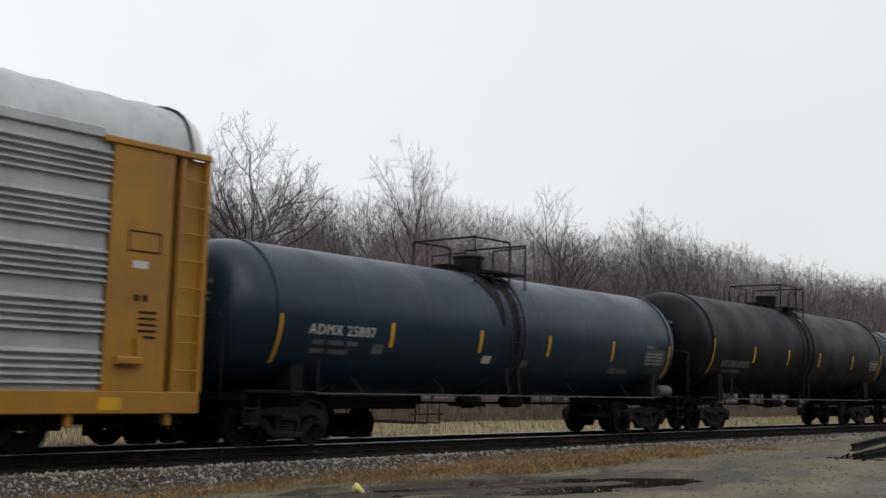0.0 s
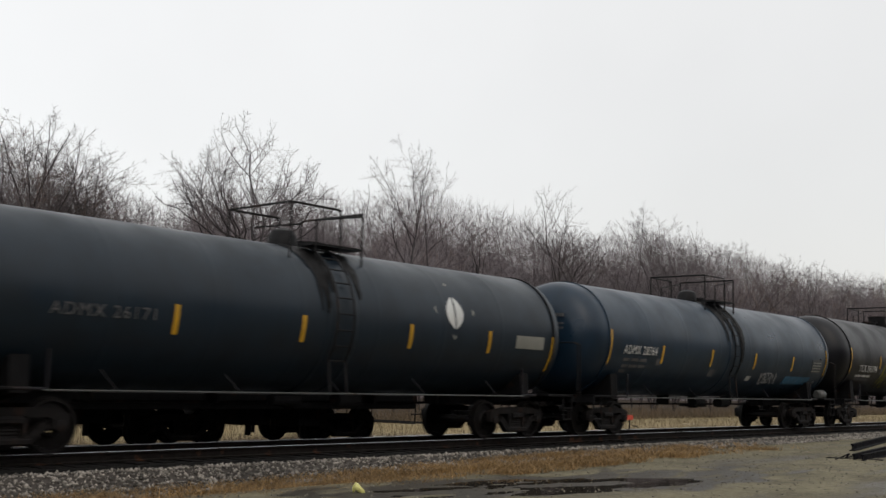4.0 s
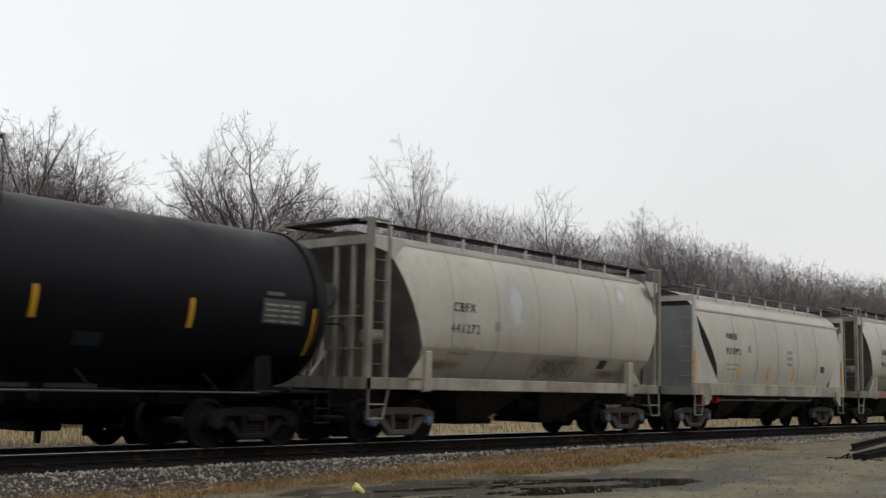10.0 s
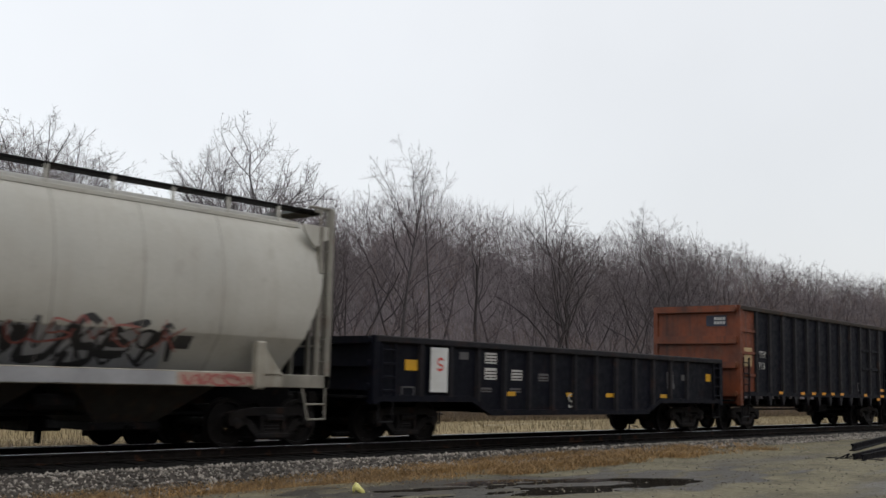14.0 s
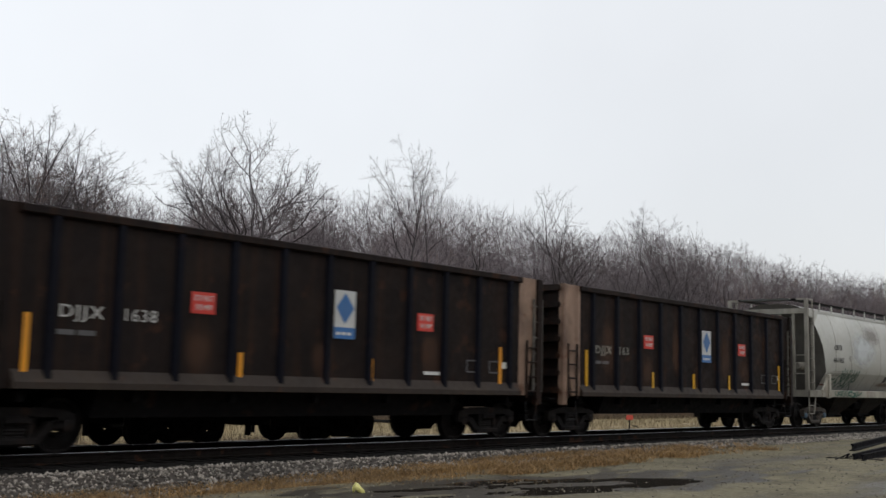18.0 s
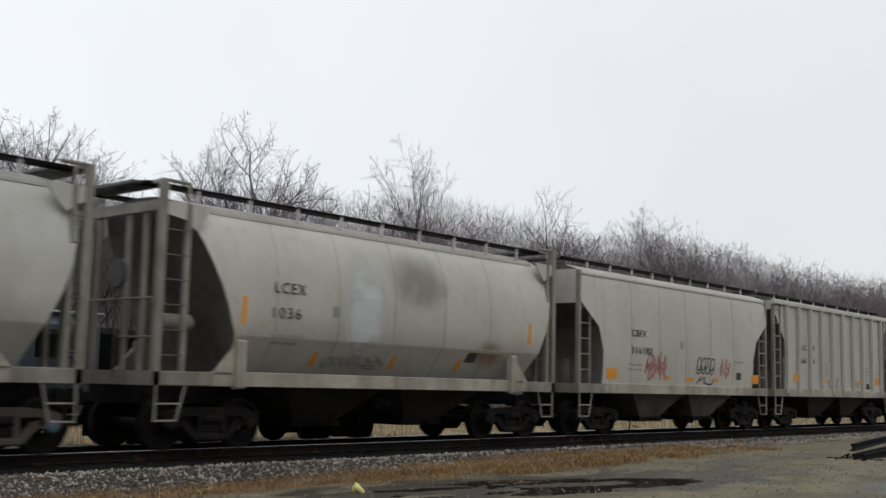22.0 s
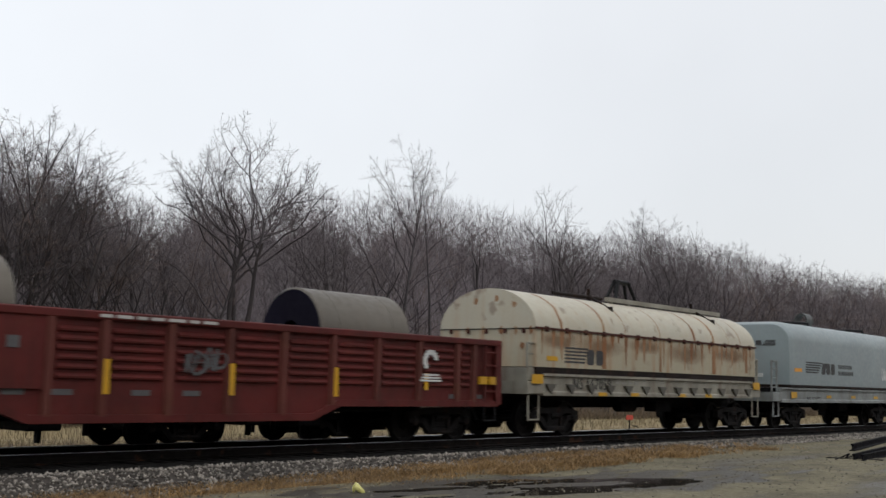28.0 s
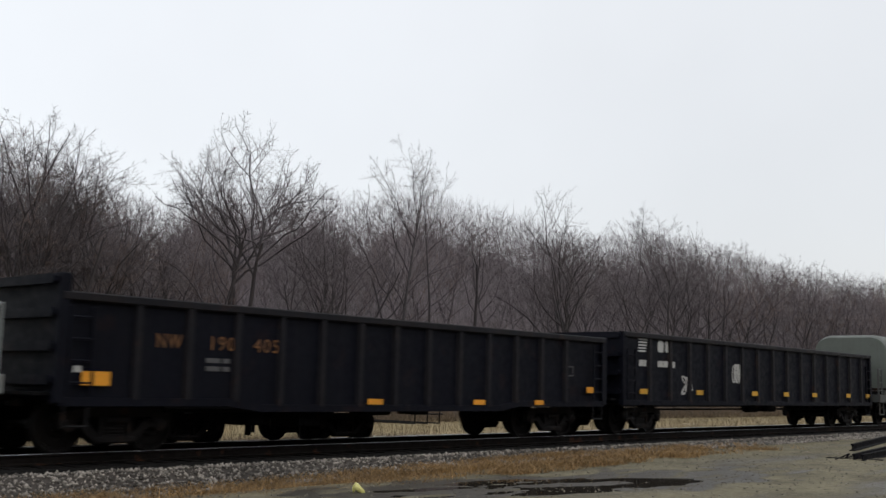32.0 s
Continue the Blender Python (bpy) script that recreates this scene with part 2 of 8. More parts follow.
M_STONE = surface("crushed_grey_ballast_stone", (0.40, 0.365, 0.32), 0.9, vary=0.3, bump=0.1, island=True, island_dark=0.98)
M_GRAVEL = surface("mixed_tan_gravel", (0.26, 0.235, 0.185), 0.9, vary=0.3, bump=0.1, island=True, island_dark=0.7)
M_SLOPE = surface("grimy_shaded_slope_sheet", (0.125, 0.12, 0.108), 0.7, dirt=GRIME, dirt_amt=0.7, streak=0.3, streak_col=(0.05, 0.045, 0.04), bump=0.05)
M_STAIN = surface("run_down_rust_stain", (0.24, 0.105, 0.040), 0.7, dirt=(0.42, 0.32, 0.2), dirt_amt=0.8, bump=0.0)
# ballast colour with the shade under the train painted in
M_SHADED_BED = surface("shade_black_ballast", (0.007, 0.0065, 0.006), 0.85, vary=0.4, bump=1.0, grain=16, fine=0.6, spec=0.15)
M_BALLAST = surface("ballast_bed", (0.060, 0.050, 0.042), 0.95, vary=0.4, bump=1.0, grain=16, fine=0.8)
M_STRAW = surface("dead_straw_grass", (0.50, 0.31, 0.125), 0.9, vary=0.3, bump=0.0, island=True)
M_STRAW_PALE = surface("pale_dead_field_grass", (0.26, 0.20, 0.11), 0.9, vary=0.25, bump=0.0, island=True)
M_WEED = surface("dry_brown_weeds", (0.15, 0.105, 0.06), 0.9, vary=0.3, bump=0.0, island=True)
M_BAG = surface("pale_yellow_plastic", (0.72, 0.68, 0.24), 0.35, vary=0.15)
M_DEBRIS = surface("dark_rusty_scrap_steel", (0.006, 0.0055, 0.008), 0.8, rust=0.05, spec=0.08)
M_MARKER = surface("faded_red_target_paint", (0.50, 0.06, 0.035), 0.5)


def ground_material():
    """Packed wet dirt and gravel by the line, dead grass beyond it, dark soil under the trees."""
    mat = bpy.data.materials.new("packed_dirt_and_dead_grass")
    mat.use_nodes = True
    n, l = mat.node_tree.nodes, mat.node_tree.links
    bsdf = n["Principled BSDF"]
    bsdf.inputs["Specular IOR Level"].default_value = 0.15
    tc = n.new("ShaderNodeTexCoord")
    sep = n.new("ShaderNodeSeparateXYZ")
    l.new(tc.outputs["Object"], sep.inputs[0])

    def tex(scale, detail=6.0, stretch=None):
        t = n.new("ShaderNodeTexNoise")
        t.inputs["Scale"].default_value, t.inputs["Detail"].default_value = scale, detail
        if stretch:
            mp = n.new("ShaderNodeMapping")
            mp.inputs["Scale"].default_value = stretch
            l.new(tc.outputs["Object"], mp.inputs["Vector"])
            l.new(mp.outputs[0], t.inputs["Vector"])
        else:
            l.new(tc.outputs["Object"], t.inputs["Vector"])
        return t.outputs["Fac"]

    def span(fac, a, b, lo=0.0, hi=1.0):
        r = n.new("ShaderNodeMapRange")
        for key, v in (("From Min", a), ("From Max", b), ("To Min", lo), ("To Max", hi)):
            r.inputs[key].default_value = v
        l.new(fac, r.inputs["Value"])
        return r.outputs[0]

    def mix(fac, a, b):
        m = n.new("ShaderNodeMix")
        m.data_type = "RGBA"
        l.new(fac, m.inputs[0])
        for sock, v in ((m.inputs[6], a), (m.inputs[7], b)):
            if isinstance(v, tuple):
                sock.default_value = rgb(v)
            else:
                l.new(v, sock)
        return m.outputs[2]

    def math_node(op, a, b):
        m = n.new("ShaderNodeMath")
        m.operation = op
        for sock, v in zip(m.inputs, (a, b)):
            if isinstance(v, float):
                sock.default_value = v
            else:
                l.new(v, sock)
        return m.outputs[0]
    dirt = mix(span(tex(0.9), 0.3, 0.7), (0.105, 0.093, 0.060), (0.185, 0.165, 0.108))
    dirt = mix(span(tex(14.0, 9.0), 0.5, 0.75, 0.0, 0.6), dirt, (0.27, 0.25, 0.19))
    dirt = mix(span(tex(5.0, 9.0), 0.5, 0.75, 0.0, 0.55), dirt, (0.035, 0.03, 0.022))
    wet = span(tex(1.0, 5.0, (0.16, 0.7, 1.0)), 0.52, 0.66)
    dirt = mix(math_node("MULTIPLY", wet, 0.75), dirt, (0.040, 0.035, 0.029))
    # churned mud round the puddles
    ex = math_node("MULTIPLY", math_node("SUBTRACT", sep.outputs["X"], 16.0), 0.155)
    ey = math_node("MULTIPLY", math_node("ADD", math_node("SUBTRACT", sep.outputs["Y"], 13.75), math_node("MULTIPLY", sep.outputs["X"], 0.20)), 0.56)
    far = math_node("ADD", math_node("MULTIPLY", ex, ex), math_node("MULTIPLY", ey, ey))
    mud = span(math_node("ADD", far, span(tex(1.6, 8.0, (0.6, 1.4, 1.0)), 0.25, 0.75, -0.8, 0.8)), 0.95, 0.45)
    dirt = mix(math_node("MULTIPLY", mud, 0.85), dirt, (0.026, 0.022, 0.019))
    wet = math_node("MAXIMUM", wet, mud)
    field = mix(span(tex(0.35), 0.3, 0.7), (0.22, 0.17, 0.088), (0.29, 0.235, 0.135))
    field = mix(span(tex(3.0, 8.0), 0.5, 0.8, 0.0, 0.6), field, (0.20, 0.155, 0.085))
    wob = math_node("MULTIPLY", span(tex(0.4), 0.0, 1.0, -1.0, 1.0), 3.0)
    yy = math_node("ADD", sep.outputs["Y"], wob)
    wob2 = math_node("MULTIPLY", span(tex(1.1), 0.0, 1.0, -1.0, 1.0), 0.9)
    strip = math_node("MULTIPLY", span(math_node("ADD", sep.outputs["Y"], wob2), 12.4, 13.1), span(math_node("ADD", sep.outputs["X"], math_node("MULTIPLY", wob2, 4.0)), 26.0, 21.0))
    straw = mix(span(tex(4.0, 8.0), 0.35, 0.7), (0.175, 0.125, 0.066), (0.085, 0.062, 0.036))
    dirt = mix(math_node("MULTIPLY", strip, 0.9), dirt, straw)
    c = mix(span(yy, 19.0, 22.0), dirt, field)
    c = mix(span(yy, 46.0, 52.0), c, (0.055, 0.043, 0.032))
    l.new(c, bsdf.inputs["Base Color"])
    l.new(span(wet, 0.0, 1.0, 0.9, 0.45), bsdf.inputs["Roughness"])
    b = n.new("ShaderNodeBump")
    b.inputs["Strength"].default_value, b.inputs["Distance"].default_value = 0.7, 0.03
    l.new(tex(12.0, 8.0), b.inputs["Height"])
    l.new(b.outputs[0], bsdf.inputs["Normal"])
    return mat


def water_material():
    mat = bpy.data.materials.new("muddy_puddle_water")
    mat.use_nodes = True
    bsdf = mat.node_tree.nodes["Principled BSDF"]
    bsdf.inputs["Base Color"].default_value = (0.035, 0.030, 0.024, 1)
    bsdf.inputs["Roughness"].default_value = 0.06
    n, l = mat.node_tree.nodes, mat.node_tree.links
    t = n.new("ShaderNodeTexNoise")
    t.inputs["Scale"].default_value = 6.0
    b = n.new("ShaderNodeBump")
    b.inputs["Strength"].default_value, b.inputs["Distance"].default_value = 0.05, 0.01
    l.new(t.outputs["Fac"], b.inputs["Height"])
    l.new(b.outputs[0], bsdf.inputs["Normal"])
    return mat


M_GROUND, M_WATER = ground_material(), water_material()
M_BLUE_BLACK = surface("dark_blue_enamel", (0.010, 0.014, 0.035), 0.5, bump=0.0)
M_CAP_BLUE = surface("faded_blue_cap_paint", (0.09, 0.16, 0.23), 0.6, dirt=GRIME, dirt_amt=0.6)


def smudge_material(name, col, amount):
    """A thin cloud of soot or rust that fades out towards the edges of its patch."""
    mat = bpy.data.materials.new(name)
    mat.use_nodes = True
    n, l = mat.node_tree.nodes, mat.node_tree.links
    bsdf = n["Principled BSDF"]
    bsdf.inputs["Base Color"].default_value = rgb(col)
    bsdf.inputs["Roughness"].default_value = 0.7
    tc, far, cloud, level = n.new("ShaderNodeTexCoord"), n.new("ShaderNodeTexGradient"), n.new("ShaderNodeTexNoise"), n.new("ShaderNodeMath")
    mp = n.new("ShaderNodeMapping")
    mp.inputs["Location"].default_value, mp.inputs["Scale"].default_value = (-1, 0, -1), (2, 0, 2)
    l.new(tc.outputs["Generated"], mp.inputs["Vector"])
    far.gradient_type = "SPHERICAL"
    l.new(mp.outputs[0], far.inputs["Vector"])
    cloud.inputs["Scale"].default_value, cloud.inputs["Detail"].default_value = 2.2, 6.0
    l.new(tc.outputs["Object"], cloud.inputs["Vector"])
    level.operation = "MULTIPLY"
    l.new(far.outputs["Fac"], level.inputs[0])
    l.new(cloud.outputs["Fac"], level.inputs[1])
    gain = n.new("ShaderNodeMapRange")
    for key, v in (("From Min", 0.04), ("From Max", 0.34), ("To Min", 0.0), ("To Max", amount)):
        gain.inputs[key].default_value = v
    l.new(level.outputs[0], gain.inputs["Value"])
    l.new(gain.outputs[0], bsdf.inputs["Alpha"])
    return mat


M_SOOT = smudge_material("brown_soot_cloud", (0.19, 0.155, 0.14), 0.42)
M_CHALK = smudge_material("washed_pale_patch", (0.62, 0.66, 0.68), 0.7)
M_RUSTY = smudge_material("rust_cloud", (0.24, 0.11, 0.045), 0.5)
M_RUST_DARK = smudge_material("dark_rust_cloud", (0.085, 0.038, 0.018), 0.45)
M_OIL = surface("dried_oil_spill", (0.0025, 0.0022, 0.0024), 0.6, bump=0.0, spec=0.2)
M_WORK_BLUE = surface("pale_blue_machine_paint", (0.075, 0.105, 0.135), 0.5, dirt=(0.10, 0.12, 0.12), dirt_amt=0.5, streak=0.3, rust=0.15)
M_GLASS = surface("dark_window_glass", (0.008, 0.010, 0.012), 0.12, bump=0.0, vary=0.1)

# ---------------------------------------------------------------- mesh helpers


class Solid:
    """Collects points and faces of one mesh."""

    def __init__(self):
        self.v, self.f = [], []

    def add(self, pts, faces):
        o = len(self.v)
        self.v.extend(tuple(p) for p in pts)
        self.f.extend(tuple(i + o for i in q) for q in faces)
        return self

    def box(self, x0, x1, y0, y1, z0, z1, c=0.0):
        if c <= 0:
            p = [(x, y, z) for x in (x0, x1) for y in (y0, y1) for z in (z0, z1)]
            return self.add(p, [(0, 1, 3, 2), (4, 6, 7, 5), (0, 4, 5, 1), (2, 3, 7, 6), (0, 2, 6, 4), (1, 5, 7, 3)])
        prof = [(y0 + c, z0), (y1 - c, z0), (y1, z0 + c), (y1, z1 - c), (y1 - c, z1), (y0 + c, z1), (y0, z1 - c), (y0, z0 + c)]
        return self.bar(prof, x0, x1)

    def bar(self, prof, x0, x1):
        """A closed (y, z) outline carried along x."""
        k = len(prof)
        p = [(x0, y, z) for y, z in prof] + [(x1, y, z) for y, z in prof]
        f = [(i, (i + 1) % k, k + (i + 1) % k, k + i) for i in range(k)]
        return self.add(p, f + [tuple(range(k))[::-1], tuple(range(k, 2 * k))])

    def plate(self, outline, y0, y1):
        """A closed (x, z) outline given thickness along y."""
        k = len(outline)
        p = [(x, y0, z) for x, z in outline] + [(x, y1, z) for x, z in outline]
        f = [(i, (i + 1) % k, k + (i + 1) % k, k + i) for i in range(k)]
        return self.add(p, f + [tuple(range(k))[::-1], tuple(range(k, 2 * k))])

    def cyl(self, a, b, r, n=8, r2=None, caps=True):
        a, b = Vector(a), Vector(b)
        d = (b - a)
        if d.length < 1e-6:
            return self
        d.normalize()
        u = d.orthogonal().normalized()
        w = d.cross(u)
        r2 = r if r2 is None else r2
        ring = [(math.cos(2 * math.pi * i / n), math.sin(2 * math.pi * i / n)) for i in range(n)]
        p = [a + (u * c + w * s) * r for c, s in ring] + [b + (u * c + w * s) * r2 for c, s in ring]
        f = [(i, (i + 1) % n, n + (i + 1) % n, n + i) for i in range(n)]
        if caps:
            f += [tuple(range(n))[::-1], tuple(range(n, 2 * n))]
        return self.add(p, f)

    def tube(self, pts, r, n=6):
        """A bent round bar, its joints mitred."""
        pts = [Vector(k) for k in pts]
        rings = []
        for i, c in enumerate(pts):
            a = (c - pts[i - 1]).normalized() if i else (pts[1] - c).normalized()
            b = (pts[i + 1] - c).normalized() if i + 1 < len(pts) else a
            d = a + b
            d = d.normalized() if d.length > 1e-4 else a
            k = min(1.8, 1 / max(0.3, d.dot(a)))
            if not rings:
                u = d.orthogonal().normalized()
            else:
                u = (u - d * u.dot(d)).normalized()
            w = d.cross(u)
            rings.append([c + (u * math.cos(6.2832 * m / n) + w * math.sin(6.2832 * m / n)) * r * k for m in range(n)])
        o = len(self.v)
        self.rows(rows=rings, close=True)
        self.f += [tuple(range(o, o + n))[::-1], tuple(range(o + n * (len(pts) - 1), o + n * len(pts)))]
        return self

    def rows(self, rows, close=False):
        """Quads between equal rows of points."""
        k = len(rows[0])
        p = [q for r in rows for q in r]
        f = []
        for j in range(len(rows) - 1):
            for i in range(k if close else k - 1):
                f.append((j * k + i, j * k + (i + 1) % k, (j + 1) * k + (i + 1) % k, (j + 1) * k + i))
        return self.add(p, f)

    def spin(self, prof, n=32, axis="x", c=(0, 0, 0), closed=False):
        """(along, radius) outline turned about an axis through c."""
        rows = []
        for a, r in prof:
            ring = []
            for i in range(n):
                t = 2 * math.pi * i / n
                s, q = r * math.cos(t), r * math.sin(t)
                ring.append({"x": (c[0] + a, c[1] + s, c[2] + q), "y": (c[0] + s, c[1] + a, c[2] - q), "z": (c[0] + s, c[1] + q, c[2] + a)}[axis])
            rows.append(ring)
        return self.rows(rows, True)

    def mesh(self, name, mat, smooth=False):
        me = bpy.data.meshes.new(name)
        me.from_pydata(self.v, [], self.f)
        me.materials.append(mat)
        if smooth:
            me.shade_smooth()
            me.set_sharp_from_angle(angle=radians(34))
        me.update()
        return me


def part(name, solid, mat, parent=None, label="", smooth=False):
    me = solid if isinstance(solid, bpy.types.Mesh) else solid.mesh(name, mat, smooth)
    ob = new(name, me)
    if parent:
        ob.parent = parent
    if label:
        ob["label"] = label
    return ob


def thing(name, label, category, m=None, group="", kind=""):
    ob = new(name)
    ob.empty_display_size = 0.3
    if m is not None:
        ob.matrix_basis = m
    return tagged(ob, label, category, group, kind)


def smooth01(t):
    t = max(0.0, min(1.0, t))
    return t * t * (3 - 2 * t)


# ---------------------------------------------------------------- ground and tracks
LINE = 16.7724        # the running line's centre, from the camera's foot
FAR_LINE = 21.07      # the second track
FAR_Z = -0.28         # its rail top


def ground_z(x, y):
    near = -0.50 + 0.20 * smooth01((x - 8) / 16) + 0.05 * smooth01((x - 30) / 25)
    beyond = -0.55 - 0.60 * smooth01((y - 19.5) / 9)
    z = near + (beyond - near) * smooth01((y - 15.5) / 3.5)
    return z + 0.6 * smooth01((y - 60) / 60)


WET_Z = -0.404         # water level of the puddles


def basin(x, y):
    """1 in the low, rutted ground that holds the puddles, 0 outside it."""
    dx, dy = x - 15.3, y - 10.6
    u, v = (dx * 0.980 - dy * 0.199) / 4.6, (dx * 0.199 + dy * 0.980) / 1.45
    return smooth01(1.6 - 1.5 * (u * u + v * v))


def lot_z(x, y):
    """The lot with its dips and ruts."""
    z = ground_z(x, y) + 0.035 * noise.noise(Vector((x * 0.5, y * 1.1, 0))) + 0.012 * noise.noise(Vector((x * 2.1, y * 2.7, 5)))
    dx, dy = x - 15.3, y - 10.6
    q = ((dx * 0.980 - dy * 0.199) / 4.6) ** 2 + ((dx * 0.199 + dy * 0.980) / 1.45) ** 2
    z += max(0.0, WET_Z + 0.018 - z) * smooth01((3.0 - q) / 1.5)
    k = basin(x, y)
    if k > 0:
        r, s = x * 0.980 - y * 0.199, x * 0.199 + y * 0.980
        low = WET_Z - 0.004 + 0.034 * noise.noise(Vector((r * 0.42, s * 1.9, 2))) + 0.016 * noise.noise(Vector((r * 1.5, s * 4.2, 7))) + 0.008 * noise.noise(Vector((x * 5, y * 6, 1)))
        z += (low - z) * k
    return z


def build_ground():
    def steps(spec):
        out = []
        for a, b, s in spec:
            out += [a + s * i for i in range(int(round((b - a) / s)))]
        return out + [spec[-1][1]]
    xs = steps([(-900, -100, 100), (-100, -10, 15), (-10, 4, 2), (4, 10, 0.5), (10, 22, 0.15), (22, 40, 0.5), (40, 160, 4), (160, 400, 40), (400, 2400, 250)])
    ys = steps([(-900, -100, 100), (-100, 0, 20), (0, 5, 1), (5, 7.9, 0.29), (7.9, 12.1, 0.10), (12.1, 17, 0.35), (17, 30, 1.0), (30, 80, 5), (80, 200, 30), (200, 2000, 200)])
    s = Solid()
    s.rows([[(x, y, lot_z(x, y) if 2 < x < 60 and 4 < y < 15.5 else ground_z(x, y)) for x in xs] for y in ys])
    tagged(part("ground", s, M_GROUND, smooth=True), "wet packed dirt lot with dead grass field beyond the tracks", "ground", kind="structure")


def puddle():
    """One still sheet of water that fills the low ground."""
    s = Solid()
    ring = []
    for i in range(48):
        t = 2 * math.pi * i / 48
        u, v = 4.5 * math.cos(t), 1.4 * math.sin(t)
        ring.append((15.3 + u * 0.980 + v * 0.199, 10.6 - u * 0.199 + v * 0.980, WET_Z))
    s.add(ring + [(x, y, z - 0.05) for x, y, z in ring], [tuple(range(48))] + [(i, i + 48, (i + 1) % 48 + 48, (i + 1) % 48) for i in range(48)])
    tagged(part("water", s, M_WATER), "shallow muddy rain puddle on the dirt lot", "puddle", kind="structure")


def rail_mesh(x0, x1):
    """Tee rail: foot, web and head, with its polished top as a second mesh."""
    prof = [(-0.075, -0.17), (0.075, -0.17), (0.075, -0.155), (0.012, -0.135), (0.012, -0.045), (0.037, -0.035), (0.037, -0.004), (-0.037, -0.004), (-0.037, -0.035), (-0.012, -0.045), (-0.012, -0.135), (-0.075, -0.155)]
    return Solid().bar(prof, x0, x1), Solid().bar([(-0.035, -0.006), (0.035, -0.006), (0.033, -0.001), (0.02, 0.0), (-0.02, 0.0), (-0.033, -0.001)], x0, x1)


def build_track(name, yc, zc, x0, x1, tie0, tie1, label):
    tr = thing(name, label, "railway track", pose(0, yc, zc), kind="structure")
    side, top = rail_mesh(x0, x1)
    ms, mt = side.mesh("rail", M_RAILSIDE, True), top.mesh("rail_head", M_RAILHEAD)
    for sgn in (-1, 1):
        r = part("rail", ms, None, tr)
        r.location.y = sgn * 0.755
        part("rail_head", mt, None, r, "polished running surface, its sky glint put into the colour")
    bed = Solid()
    gz = ground_z(30, yc - 3.0) - zc - 0.25
    prof = [(-3.3, gz), (-2.45, -0.42), (-1.95, -0.235), (1.95, -0.235), (2.45, -0.42), (3.6, gz - 0.5)]
    bed.rows([[(x, y, z + 0.02 * noise.noise(Vector((x * 1.3, y * 2, z)))) for y, z in prof] for x in [x0 + (x1 - x0) * (i / 400) ** 1.0 for i in range(401)]])
    part("ballast_bed", bed, M_BALLAST, tr, smooth=True)
    # black strip that paints the train's shade on the bed
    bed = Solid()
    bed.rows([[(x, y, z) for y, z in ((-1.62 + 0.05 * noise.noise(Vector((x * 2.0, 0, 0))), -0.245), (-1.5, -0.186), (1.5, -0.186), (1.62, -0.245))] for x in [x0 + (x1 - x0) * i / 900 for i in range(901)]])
    part("oiled_bed", bed, M_SHADED_BED, tr, "ballast between the rails, coloured black for the train's shade", True)
    tie = Solid().box(-0.115, 0.115, -1.3, 1.3, -0.33, -0.172, 0.012).mesh("tie", M_TIE)
    plate = Solid().box(-0.1, 0.1, -0.17, 0.17, -0.172, -0.160).mesh("tie_plate", M_RAILSIDE)
    rnd = random.Random(7)
    k = int((tie1 - tie0) / 0.54)
    for i in range(k):
        t = part("tie", tie, None, tr)
        t.location = (tie0 + 0.54 * i + rnd.uniform(-0.03, 0.03), rnd.uniform(-0.05, 0.05), rnd.uniform(-0.006, 0.004))
        t.rotation_euler.z = rnd.uniform(-0.02, 0.02)
    return tr


def rocks(name, mat, count, place, size, label, category, seed):
    """Many loose angular stones in one mesh."""
    rng = np.random.default_rng(seed)
    base = np.array([(1, 0, 0), (-1, 0, 0), (0, 1, 0), (0, -1, 0), (0, 0, 1), (0, 0, -1)], float)
    faces = np.array([(0, 2, 4), (2, 1, 4), (1, 3, 4), (3, 0, 4), (2, 0, 5), (1, 2, 5), (3, 1, 5), (0, 3, 5)])
    xyz = place(rng, count)
    r = size[0] + (size[1] - size[0]) * rng.random((count, 1, 1)) ** 1.8
    pts = (base[None] + rng.uniform(-0.38, 0.38, (count, 6, 3))) * r * rng.uniform(0.65, 1.2, (count, 1, 3))
    a = rng.random(count) * 6.28
    ca, sa = np.cos(a)[:, None], np.sin(a)[:, None]
    x, y = pts[..., 0] * ca - pts[..., 1] * sa, pts[..., 0] * sa + pts[..., 1] * ca
    pts = np.stack([x, y, pts[..., 2] * 0.8], -1) + xyz[:, None, :]
    f = (faces[None] + 6 * np.arange(count)[:, None, None]).reshape(-1, 3)
    return tagged(big_mesh(name, pts.reshape(-1, 3), f, mat), label, category, kind="stuff")


def big_mesh(name, pts, faces, mat):
    return new(name, raw_mesh(name, pts, faces, mat))


def raw_mesh(name, pts, faces, mat):
    me = bpy.data.meshes.new(name)
    nf, k = faces.shape
    me.vertices.add(len(pts))
    me.vertices.foreach_set("co", np.ascontiguousarray(pts, dtype=np.float32).ravel())
    me.loops.add(nf * k)
    me.loops.foreach_set("vertex_index", np.ascontiguousarray(faces, dtype=np.int32).ravel())
    me.polygons.add(nf)
    me.polygons.foreach_set("loop_start", np.arange(0, nf * k, k, dtype=np.int32))
    me.update(calc_edges=True)
    me.validate()
    me.materials.append(mat)
    return me


